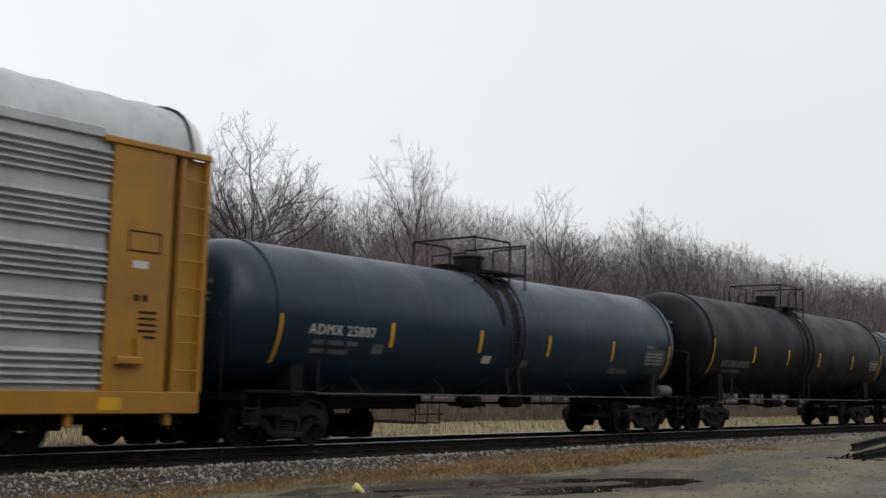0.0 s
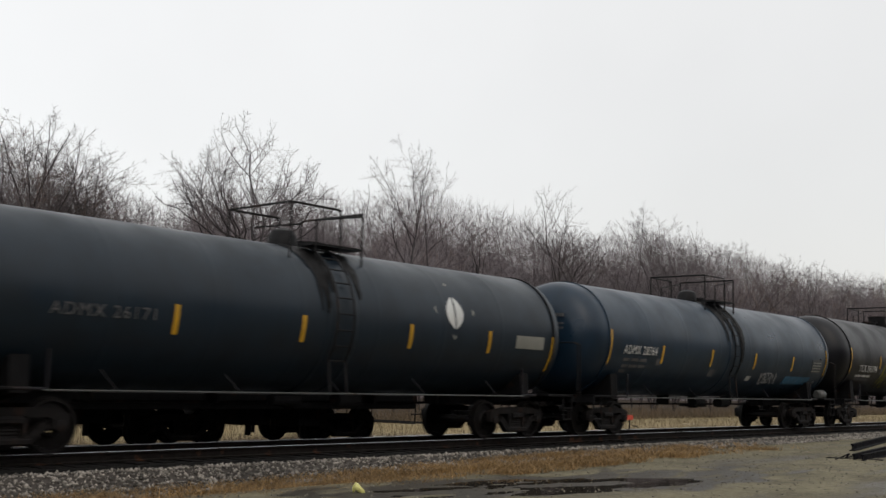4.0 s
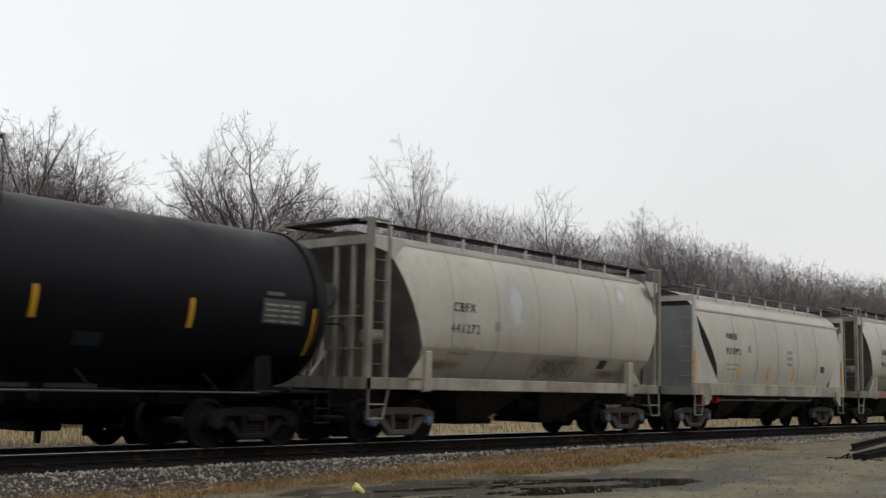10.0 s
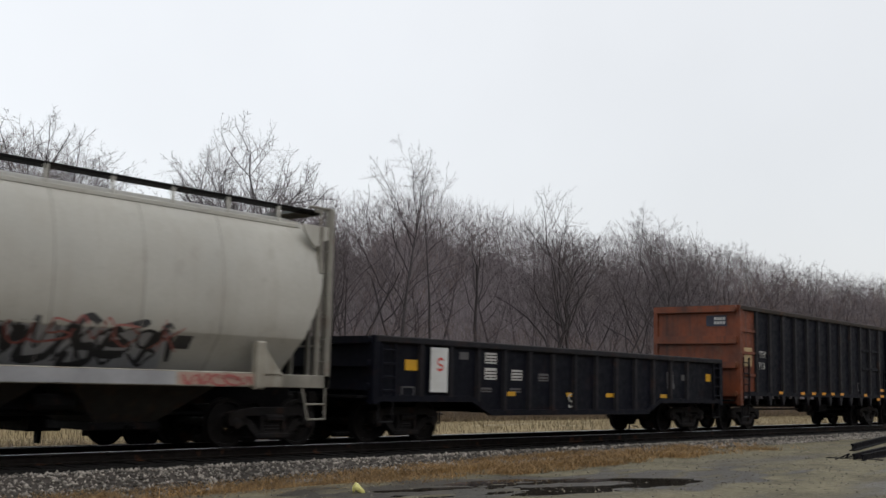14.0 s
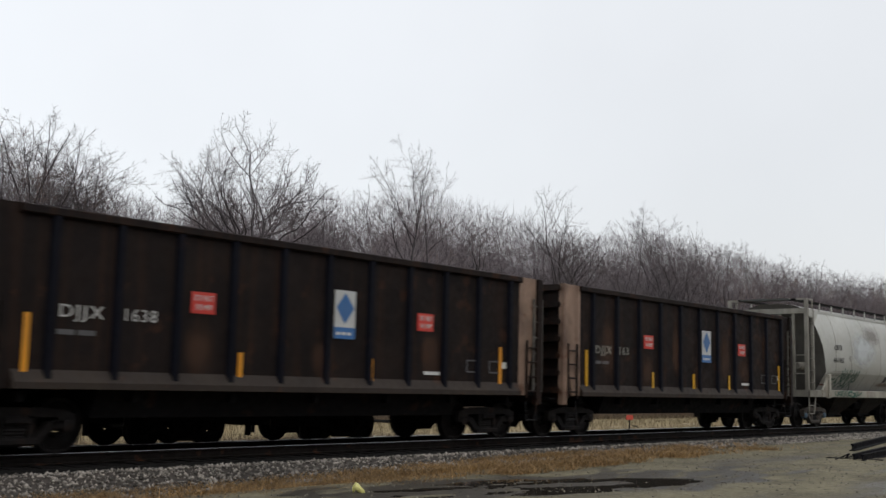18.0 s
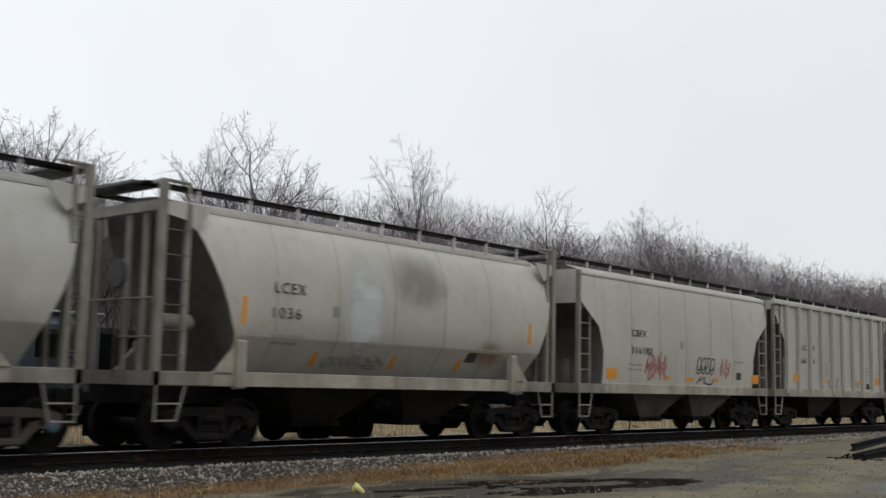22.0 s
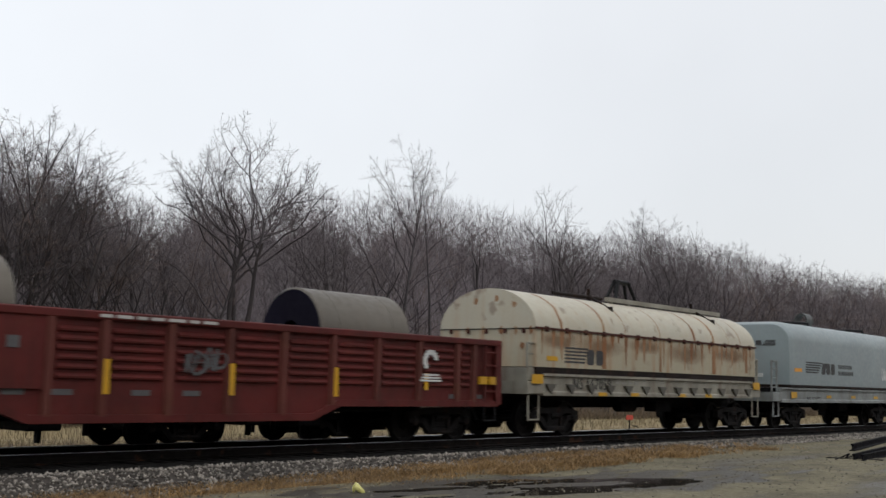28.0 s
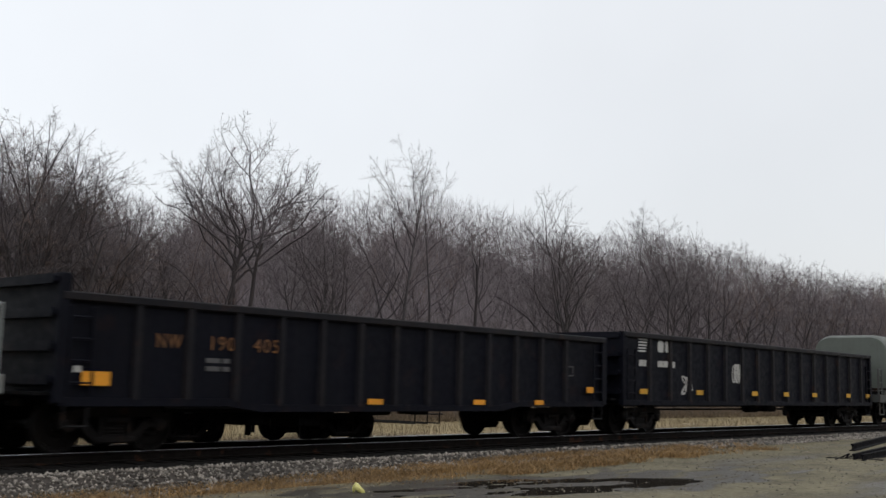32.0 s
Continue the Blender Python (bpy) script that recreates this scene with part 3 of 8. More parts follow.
def blades(name, mat, count, place, height, width, lean, label, category, seed):
    """Many bent blades, each a slim three-sided spike."""
    rng = np.random.default_rng(seed)
    p = place(rng, count)
    count = len(p)
    h = rng.uniform(height[0], height[1], count)
    a = rng.random(count) * 6.28
    d = np.stack([np.cos(a), np.sin(a), np.zeros(count)], 1)
    side = np.stack([-np.sin(a), np.cos(a), np.zeros(count)], 1)
    ln = rng.uniform(lean[0], lean[1], count)[:, None]
    w = (width * rng.uniform(0.6, 1.3, count))[:, None]
    up = np.stack([np.zeros(count), np.zeros(count), h], 1)
    mid, tip = p + up * 0.6 + d * h[:, None] * ln * 0.35, p + up + d * h[:, None] * ln
    pts = np.stack([p - side * w, p + side * w, p + d * w, mid - side * w * .7, mid + side * w * .7, mid + d * w * .6, tip], 1)
    f = np.array([(0, 1, 4), (0, 4, 3), (1, 2, 5), (1, 5, 4), (2, 0, 3), (2, 3, 5), (3, 4, 6), (4, 5, 6), (5, 3, 6)])
    f = (f[None] + 7 * np.arange(count)[:, None, None]).reshape(-1, 3)
    return tagged(big_mesh(name, pts.reshape(-1, 3), f, mat), label, category, kind="stuff")


def shoulder_z(x, y):
    """Top of the near ballast shoulder."""
    k = (LINE - 1.95 - y)
    z = -0.235 if k < 0 else -0.235 - 0.37 * k
    return max(z, ground_z(x, y))


# ---------------------------------------------------------------- trees


def tubes(segs, sides):
    """Open tapered tubes from arrays (start, end, start radius, end radius) as one point and face set."""
    a, c, ra, rc = (np.concatenate(k) for k in zip(*segs))
    d = c - a
    d = d / np.maximum(np.linalg.norm(d, axis=1), 1e-6)[:, None]
    u = np.cross(d, np.array((0.31, 0.87, 0.38)))
    u = u / np.maximum(np.linalg.norm(u, axis=1), 1e-6)[:, None]
    w = np.cross(d, u)
    pts = []
    for o, r in ((a, ra), (c, rc)):
        for i in range(sides):
            t = 2 * math.pi * i / sides
            pts.append(o + (u * math.cos(t) + w * math.sin(t)) * r[:, None])
    pts = np.stack(pts, 1).reshape(-1, 3)
    f = np.array([(i, (i + 1) % sides, sides + (i + 1) % sides, sides + i) for i in range(sides)])
    return pts, (f[None] + 2 * sides * np.arange(len(a))[:, None, None]).reshape(-1, 4)


def shoots(rng, start, way, length, r0, r1, k, wig, lift):
    """Bent tapered shoots, k pieces each: their joints and the radii at the joints."""
    p, d = [start], way / np.linalg.norm(way, axis=1)[:, None]
    for i in range(k):
        d = d + rng.normal(0, wig, d.shape) + np.array((0, 0, lift))
        d = d / np.linalg.norm(d, axis=1)[:, None]
        p.append(p[-1] + d * (length / k)[:, None])
    t = np.linspace(0, 1, k + 1)
    return np.stack(p, 1), r0[:, None] * (1 - t) + r1[:, None] * t


def fork(rng, joints, radii, each, low, spread, rise):
    """Where and which way side shoots leave their limbs, one near every limb's tip."""
    n, k = joints.shape[0], joints.shape[1] - 1
    f = low + (1 - low) * (np.arange(each)[None] + rng.random((n, each))) / each
    f[:, -1] = 0.97
    who = np.repeat(np.arange(n), each)
    f = f.ravel()
    i = np.minimum((f * k).astype(int), k - 1)
    u = f * k - i
    a, c = joints[who, i], joints[who, i + 1]
    at = a + (c - a) * u[:, None]
    d = (c - a) / np.maximum(1e-6, np.linalg.norm(c - a, axis=1))[:, None]
    side = rng.normal(0, 1, d.shape)
    side = side - d * (side * d).sum(1)[:, None]
    side = side / np.linalg.norm(side, axis=1)[:, None]
    w = np.tan(rng.uniform(spread[0], spread[1], len(f)))[:, None] * np.where(f > 0.95, 0.35, 1.0)[:, None]
    r = radii[who, i] * (1 - u) + radii[who, i + 1] * u
    return who, f, at, d + side * w + np.array((0, 0, rise)), r


def spikes(a, c, r):
    """Three-sided twigs that run out to a point."""
    d = c - a
    d = d / np.maximum(np.linalg.norm(d, axis=1), 1e-6)[:, None]
    u = np.cross(d, np.array((0.31, 0.87, 0.38)))
    u = u / np.maximum(np.linalg.norm(u, axis=1), 1e-6)[:, None]
    w = np.cross(d, u)
    ring = [a + (u * math.cos(t) + w * math.sin(t)) * r[:, None] for t in (0, 2.094, 4.189)]
    pts = np.stack(ring + [c], 1).reshape(-1, 3)
    f = np.array([(0, 1, 3), (1, 2, 3), (2, 0, 3)])
    return pts, (f[None] + 4 * np.arange(len(a))[:, None, None]).reshape(-1, 3)


def tree_meshes(seed, height, width, foot, boles=1, each=(9, 7, 5, 6), lead=0.62, mat=None, girth=1.0, lean=0.20, wig=0.12):
    """A bare tree: boles, rising limbs, branches, branchlets and twigs that fill a rounded crown; its wood, its branches and its twigs."""
    rng = np.random.default_rng(seed)
    mid = np.array((0, 0, foot + 0.60 * (height - foot)))
    half = np.array((width / 2, width / 2, height - mid[2]))

    def room(at, way):
        """How far it is from a place to the crown's outline."""
        p, d = (at - mid) / half, way / np.linalg.norm(way, axis=1)[:, None] / half
        a, b, c = (d * d).sum(1), (p * d).sum(1), (p * p).sum(1) - 1
        q = b * b - a * c
        return np.where(q > 0, np.maximum(0.25, (-b + np.sqrt(np.maximum(q, 0))) / a), 0.5)
    az = 6.283 * (np.arange(boles) + rng.random() + 0.25 * rng.random(boles)) / boles
    tip = lean if boles > 1 else 0.04
    way = np.stack([np.cos(az) * tip, np.sin(az) * tip, np.ones(boles)], 1)
    r = np.full(boles, 0.0105 * height * girth / boles ** 0.35)
    bole, rb = shoots(rng, np.zeros((boles, 3)) - np.array((0, 0, 0.3)), way, np.full(boles, lead * height) * rng.uniform(0.85, 1.05, boles), r, r * (0.06 if lead > 0.8 else 0.30), 10, 0.5 * wig, 0.01)
    low = min(0.8, foot / (lead * height))
    # limbs: the lower ones lean out furthest
    who, f, at, way, r = fork(rng, bole, rb, each[0], low, (0.1, 0.2), 0)
    up = (f - low) / max(0.05, 1 - low)
    az = 2.4 * np.arange(len(f)) + rng.normal(0, 0.4, len(f)) + 1.7 * who
    slant = ((0.92 - 0.34 * up) if boles > 2 else (1.0 - 0.55 * up)) * rng.uniform(0.75, 1.15, len(f))
    way = np.stack([np.cos(az) * np.sin(slant), np.sin(az) * np.sin(slant), np.cos(slant)], 1)
    span = room(at, way + np.array((0, 0, 0.15))) * rng.uniform(0.72, 0.98, len(f)) * np.where(f > 0.95, 0.86, 1.0)
    r0 = np.minimum(r * 0.7, (0.010 + 0.0085 * span) * girth ** 0.5)
    limb, rl = shoots(rng, at, way, span, r0, np.maximum(r0 * 0.25, 0.008), 8, 1.4 * wig, 0.06)
    wood, fine = [(bole, rb), (limb, rl)], []
    parents, radii = limb, rl
    for lev, (m, size, k) in enumerate(((each[1], 0.50, 4), (each[2], 0.50, 2), (each[3], 0.62, 1))):
        who, f, at, way, r = fork(rng, parents, radii, m, (0.2, 0.15, 0.08)[lev], (0.5, 1.1), 0.06)
        keep = rng.random(len(f)) < np.clip(span[who] / (2.0, 1.3, 0.75)[lev], 0.12, 1.0)
        who, f, at, way, r = who[keep], f[keep], at[keep], way[keep], r[keep]
        ln = np.maximum(0.3, span[who] * size * (1.2 - 0.6 * f) * rng.uniform(0.6, 1.2, len(f)))
        ln = np.maximum(0.22, np.minimum(ln, room(at, way) * rng.uniform(0.85, 1.1, len(f))))
        ln = ln * np.where(f > 0.95, 0.65, 1.0)
        r0 = np.maximum(np.minimum(r * 0.7, (0.038, 0.015, 0.0076)[lev]), 0.0072)
        parents, radii = shoots(rng, at, way, ln, r0, np.maximum(r0 * 0.4, 0.0055), k, 0.24, 0.03)
        span = ln
        fine.append((parents, radii))
    out = []
    for name, group, sides, mt in (("trunk", wood, 5, M_BARK), ("crown", fine[:2], 3, mat or M_TWIG)):
        segs = [(p[:, :-1].reshape(-1, 3), p[:, 1:].reshape(-1, 3), q[:, :-1].ravel(), q[:, 1:].ravel()) for p, q in group]
        pts, fc = tubes(segs, sides)
        fc = np.concatenate([fc[:, (0, 1, 2)], fc[:, (0, 2, 3)]])
        if name == "crown":
            p, q = fine[2]
            more, tri = spikes(p[:, 0], p[:, 1], q[:, 0])
            pts, fc = np.concatenate([pts, more]), np.concatenate([fc, tri + len(pts)])
        out.append(raw_mesh(name, pts, fc, mt))
    return out


def plant_tree(meshes, x, y, scale, turn, label, slim=1.0):
    ob = thing("tree", label, "tree", group="bare trees along the wood's edge")
    ob.matrix_basis = pose(x, y, ground_z(x, y) - 0.05, 0, 0, turn)
    for nm, me in zip(("trunk", "crown"), meshes):
        c = part(nm, me, None, ob)
        c.scale = (scale * slim, scale * slim, scale)
    return ob


def stems(name, mat, count, place, height, radius, label, seed, lean=0.25):
    """A thicket of thin crossing stems and twigs in one mesh."""
    rng = np.random.default_rng(seed)
    p, top = place(rng, count)
    h = rng.uniform(height[0], height[1], count)
    d = np.stack([rng.normal(0, lean, count), rng.normal(0, lean, count), np.ones(count)], 1)
    d = d / np.linalg.norm(d, axis=1)[:, None]
    h = np.minimum(h, np.maximum(0.5, top - p[:, 2]))
    r = rng.uniform(radius[0], radius[1], count)
    pts, f = spikes(p, p + d * h[:, None], r)
    return tagged(big_mesh(name, pts.reshape(-1, 3), f, mat), label, "undergrowth", kind="stuff")

# ---------------------------------------------------------------- build the place
build_ground()
puddle()
build_track("main_track", LINE, 0.0, -60, 420, -4, 150, "running track with rusty rails and dark ties on grey ballast")
build_track("siding_track", FAR_LINE, FAR_Z, -60, 300, 5, 60, "second track close beyond the running line")


def on_shoulder(rng, k):
    x = 3 + 62 * rng.random(k) ** 1.5
    y = LINE - 1.60 - 1.45 * rng.random(k)
    z = np.array([shoulder_z(a, b) for a, b in zip(x, y)])
    return np.stack([x, y, z + 0.012], 1)


def over_lot(rng, k):
    x = 6 + 44 * rng.random(k)
    y = 5.5 + 9.0 * rng.random(k)
    z = np.array([lot_z(a, b) for a, b in zip(x, y)])
    return np.stack([x, y, z + 0.003], 1)


rocks("ballast_stones", M_STONE, 22000, on_shoulder, (0.015, 0.049), "loose crushed grey ballast stones", "ballast", 1)
rocks("gravel", M_GRAVEL, 9000, over_lot, (0.007, 0.028), "scattered small gravel on the dirt lot", "gravel", 2)


def grass_strip(rng, k):
    x = 4 + 26 * rng.random(k * 5)
    y = 12.1 + 2.45 * rng.random(k * 5)
    clump = np.array([noise.noise(Vector((a * 0.8, c * 1.5, 3))) + 0.6 * noise.noise(Vector((a * 2.9, c * 3.4, 8))) for a, c in zip(x, y)])
    keep = clump > rng.uniform(-0.55, 0.30, k * 5) + 0.35 * (y < 12.5) + 0.09 * np.maximum(0, x - 22)
    x, y = x[keep][:k], y[keep][:k]
    z = np.array([ground_z(a, c) for a, c in zip(x, y)])
    return np.stack([x, y, z - 0.01], 1)


def field_spots(rng, k):
    x = 14 + 110 * rng.random(k) ** 1.2
    y = 21.5 + 25 * rng.random(k)
    z = np.array([ground_z(a, b) for a, b in zip(x, y)])
    return np.stack([x, y, z - 0.02], 1)


blades("grass_strip", M_STRAW, 30000, grass_strip, (0.04, 0.16), 0.006, (0.5, 2.6), "matted tan dead grass along the ballast", "dead grass", 4)
def siding_weeds(rng, k):
    x = 11 + 18 * rng.random(k)
    y = 24.0 + 6.0 * rng.random(k)
    z = np.array([ground_z(a, b) for a, b in zip(x, y)])
    return np.stack([x, y, z - 0.02], 1)


blades("weeds", M_WEED, 6500, siding_weeds, (0.15, 0.75), 0.012, (0.1, 0.9), "dry brown weeds beyond the second track", "weeds", 6)
blades("field_grass", M_STRAW_PALE, 16000, field_spots, (0.15, 0.45), 0.013, (0.1, 0.8), "pale dead grass field before the woods", "dead grass", 5)


EDGE = ((0, 14.5), (26, 14.4), (30, 13.4), (35.5, 11.6), (38, 13.4), (48, 15.2), (52, 14.6), (57, 16.4), (66, 16.6), (80, 15.6), (91, 18.2), (98, 17.8), (107, 17.6), (123, 17.4), (150, 18.2), (230, 19))


def skyline(x):
    """Height of the wood's edge along the line."""
    return float(np.interp(x, [k[0] for k in EDGE], [k[1] for k in EDGE])) + 0.5 * noise.noise(Vector((x * 0.31, 0, 9)))


BARE = "tall leafless grey-barked tree at the edge of the winter wood"
TWIN = "leafless double-stemmed tree with a wide open crown above the wood"
SLIM = "slender leafless tree with upswept fine branches"
DENSE = "leafless tree with a dense rounded crown of fine twigs"
# the trees that make the outline: along, depth, top, width, crown foot, boles, shoots of each order, leader, girth, seed
FULL, OPEN, THIN = (14, 8, 6, 9), (10, 7, 5, 6), (13, 5, 4, 5)
EDGE_TREES = (
    (26.6, 51, 15.2, 8.6, 3.0, 1, FULL, 0.60, 1.3, 41, DENSE),
    (22.4, 52, 14.6, 7.5, 4.0, 2, FULL, 0.60, 1.0, 42, DENSE),
    (31.0, 51, 14.2, 8.2, 3.4, 2, (11, 8, 6, 8), 0.55, 1.2, 43, BARE),
    (34.4, 52, 14.0, 3.4, 7.0, 1, (9, 5, 4, 5), 0.72, 1.0, 44, SLIM),
    (40.4, 51, 16.5, 10.8, 9.2, 3, (9, 8, 6, 7), 0.60, 1.9, 45, TWIN),
    (47.6, 53, 15.4, 6.4, 6.0, 1, OPEN, 0.60, 1.1, 46, BARE),
    (51.8, 54, 15.6, 6.0, 6.0, 2, OPEN, 0.62, 1.0, 47, BARE),
)
FURTHER_TREES = (
    (54.4, 51, 18.6, 6.4, 6.0, 1, (24, 7, 5, 6), 0.93, 0.85, 48, SLIM),
    (60.9, 53, 18.7, 4.2, 6.5, 1, (20, 6, 4, 5), 0.92, 0.7, 49, SLIM),
    (66.5, 53, 17.6, 6.4, 6.0, 1, OPEN, 0.66, 1.2, 50, BARE),
    (73.6, 51, 17.4, 11.0, 4.6, 2, (9, 8, 6, 7), 0.52, 1.7, 51, TWIN),
    (84.5, 53, 16.9, 8.0, 5.5, 2, OPEN, 0.60, 1.0, 52, BARE),
    (91.0, 52, 18.9, 10.0, 5.0, 3, (8, 8, 6, 8), 0.62, 1.0, 53, DENSE),
    (98.5, 54, 18.4, 9.0, 5.0, 2, FULL, 0.62, 1.0, 54, DENSE),
)
for x, y, top, wide, foot, boles, each, lead, girth, seed, label in EDGE_TREES + FURTHER_TREES:
    plant_tree(tree_meshes(seed, top + (1.7 if x < 86 else 2.0), wide * 1.08, foot, boles, each, lead, None, girth, wig=0.17 if label == TWIN else 0.12), x, y, 1.0, 0, label)
TREES = [tree_meshes(61, 16, 7.6, 4.5, 2, (9, 7, 5, 6), 0.60, None, 0.9), tree_meshes(62, 16, 6.0, 5.0, 1, (14, 7, 5, 6), 0.66, None, 0.9),
         tree_meshes(63, 16, 8.2, 4.0, 2, (9, 7, 5, 6), 0.56, M_TWIG_RED, 0.9), tree_meshes(64, 16, 7.0, 4.5, 3, (7, 7, 5, 6), 0.60, None, 0.8),
         tree_meshes(65, 16, 6.0, 5.5, 1, (14, 7, 5, 6), 0.72, M_TWIG_RED, 0.9)]
for x, y, h, kind, turn in ((21.5, 57, 15.0, 0, 30), (24.5, 58, 15.6, 2, 120), (28.0, 57, 14.6, 3, 200), (30.5, 60, 15.0, 0, 280), (33.8, 58, 13.0, 2, 75), (36.6, 57, 12.6, 3, 140)):
    plant_tree(TREES[kind], x * y / 52, y, (h * y / 56) / 16, turn, BARE, 1.05)
for x, y, top, kind, turn in ((25.0, 49.5, 16.4, 2, 310), (27.3, 49.5, 16.0, 0, 250), (23.6, 50, 15.6, 0, 60), (26.0, 50, 15.8, 3, 220), (28.6, 50.5, 15.0, 1, 15), (30.4, 50, 14.2, 2, 95), (32.9, 50.5, 13.4, 0, 150), (34.9, 51, 12.9, 3, 290), (36.8, 50.5, 13.0, 1, 35), (38.9, 52, 13.2, 2, 80), (45.2, 50.5, 14.6, 0, 10), (48.6, 50.5, 15.4, 3, 130), (56.2, 51, 15.4, 1, 200)):
    plant_tree(TREES[kind], x, y, top / 16, turn, BARE, 1.1)
for x, y, top, kind, turn in ((79.6, 54, 16.2, 3, 10), (104.5, 53, 18.2, 0, 50), (110.8, 52, 18.4, 2, 20), (117.5, 53, 18.6, 0, 140), (124, 52, 18.0, 3, 230), (131, 53, 18.4, 2, 310), (138, 52, 18.4, 0, 85), (146, 53, 18.6, 3, 160), (154, 52, 18.6, 2, 250), (163, 53, 19.4, 0, 330), (172, 52, 18.8, 3, 45), (182, 53, 19.2, 2, 115)):
    plant_tree(TREES[kind], x, y, (top + 1.7) / 16, turn, DENSE, 1.15)
rnd_wood = random.Random(21)
for i in range(90):
    row = i % 5
    x = 14 + 185 * (i + rnd_wood.random()) / 90
    y = (50.5, 58, 66, 76, 87)[row] + 6 * rnd_wood.random()
    h = (skyline(x) + 1.0) * (y / 52) * (rnd_wood.uniform(0.45, 0.7) if row == 0 else rnd_wood.uniform(0.84, 1.0))
    x *= y / 52
    plant_tree(TREES[rnd_wood.randrange(5)], x, y, h / 16, rnd_wood.uniform(0, 360), "bare young tree in the wood's undergrowth" if row == 0 else BARE, rnd_wood.uniform(1.0, 1.3) * (52 / y) ** 0.3)


def wood_floor(lo, hi, low, high, start=0.0):
    def place(rng, k):
        x = 8 + 190 * rng.random(k) ** 1.15
        y = lo + (hi - lo) * rng.random(k)
        sky_z = np.array([skyline(a) for a in x]) * (y / 52)
        x = x * y / 52
        lumps = np.array([noise.noise(Vector((a * 0.22, b * 0.15, 1))) + 0.5 * noise.noise(Vector((a * 0.7, b * 0.3, 6))) for a, b in zip(x, y)])
        round_top = np.abs(np.sin(x * 0.42 + y * 0.9 + 1.5 * lumps)) ** 0.6
        top = sky_z * high * (0.74 + 0.24 * round_top + 0.12 * lumps)
        z0 = np.array([ground_z(a, b) for a, b in zip(x, y)]) + (start + (low - start) * rng.random(k) ** 0.8) * sky_z
        return np.stack([x, y, np.minimum(z0, top - 0.4)], 1), top
    return place


stems("thicket", M_BRUSH, 120000, wood_floor(53, 74, 0.84, 0.90, 0.06), (0.7, 2.6), (0.006, 0.014), "dense grey-brown leafless thicket under the trees", 31, 0.6)
def wood_hem(rng, k):
    x = 12 + 150 * rng.random(k) ** 1.3
    y = 45.5 + 4.5 * rng.random(k)
    return np.stack([x, y, np.array([ground_z(a, c) for a, c in zip(x, y)]) - 0.05], 1), np.full(k, 3.0)


stems("thicket", M_WEED, 12000, wood_hem, (0.5, 1.7), (0.012, 0.03), "low brown briars along the foot of the wood", 35, 0.5)
stems("thicket", M_TWIG_RED, 18000, wood_floor(49, 56, 0.40, 0.50), (0.5, 2.2), (0.006, 0.013), "reddish-brown brush along the wood's edge", 32, 0.8)
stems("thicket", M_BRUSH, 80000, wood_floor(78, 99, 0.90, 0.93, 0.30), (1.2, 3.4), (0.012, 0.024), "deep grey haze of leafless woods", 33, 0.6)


def tree_line(y, share, seed, mat):
    """A far row of crowns run together: ragged round tops, uneven face."""
    rnd = random.Random(seed)
    crowns, x = [], 6.0
    while x < 240 * y / 60:
        w = rnd.uniform(2.2, 4.2) * y / 60
        crowns.append((x, w, share * rnd.uniform(0.9, 1.08)))
        x += w * rnd.uniform(0.55, 1.1)
    rows = [[] for _ in range(6)]
    step = 0.16 * y / 60
    k = 0
    for i in range(int((crowns[-1][0] - 10) / step)):
        x = 10 + step * i
        z = skyline(x * 52 / y) * y / 52
        while crowns[k][0] + 9 * y / 60 < x:
            k += 1
        h = 0.78 * share
        for cx, w, f in crowns[k:k + 14]:
            u = abs(x - cx) / w
            if u < 1:
                h = max(h, f * (0.84 + 0.16 * math.sqrt(1 - u * u)))
        h = h * z + rnd.uniform(-0.5, 0.35) * y / 60
        for m in range(6):
            rows[m].append((x, y + 0.8 * noise.noise(Vector((x * 0.8, m * 1.7, seed))) + 0.3 * m, -0.8 + (h + 0.8) * m / 5 + (0.3 * noise.noise(Vector((x * 1.3, m, seed))) if 0 < m < 5 else 0)))
    s = Solid().rows(rows)
    s.rows([rows[5], [(a, c + 3.5, -0.8) for a, c, d in rows[5]]])
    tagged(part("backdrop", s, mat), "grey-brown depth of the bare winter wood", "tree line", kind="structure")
    edge = np.array(rows[5])

    def along_edge(rng, k):
        c = edge[rng.integers(0, len(edge), k)]
        c = c + np.stack([rng.uniform(-0.1, 0.1, k), rng.uniform(-2.5, 0.5, k), -2.2 * rng.random(k) ** 1.5 + 0.3], 1)
        return c, c[:, 2] + 6
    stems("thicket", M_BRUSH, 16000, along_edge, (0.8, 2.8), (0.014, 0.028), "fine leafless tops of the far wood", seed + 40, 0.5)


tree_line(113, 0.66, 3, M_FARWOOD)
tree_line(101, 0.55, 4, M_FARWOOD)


def unseen_rear_wood():
    """An unseen dark tree line, added behind the viewer to keep low sky light off the train; it closes the lot."""
    s = Solid()
    rows = [[], [], []]
    for i in range(81):
        x = -120 + 3.0 * i
        h = 12.5 + 2.0 * noise.noise(Vector((x * 0.13, 3, 0))) + 1.2 * noise.noise(Vector((x * 0.5, 8, 0)))
        y = -15 - 1.5 * noise.noise(Vector((x * 0.2, 1, 7)))
        rows[0].append((x, y + 1.0, -0.6))
        rows[1].append((x, y, h * 0.6))
        rows[2].append((x, y - 1.5, h))
    s.rows(rows)
    s.rows([rows[2], [(x, y - 8, -0.6) for x, y, z in rows[2]]])
    tagged(part("backdrop", s, M_BRUSH, smooth=True), "unseen dark tree line added behind the dirt lot to block low sky light", "tree line", kind="structure")


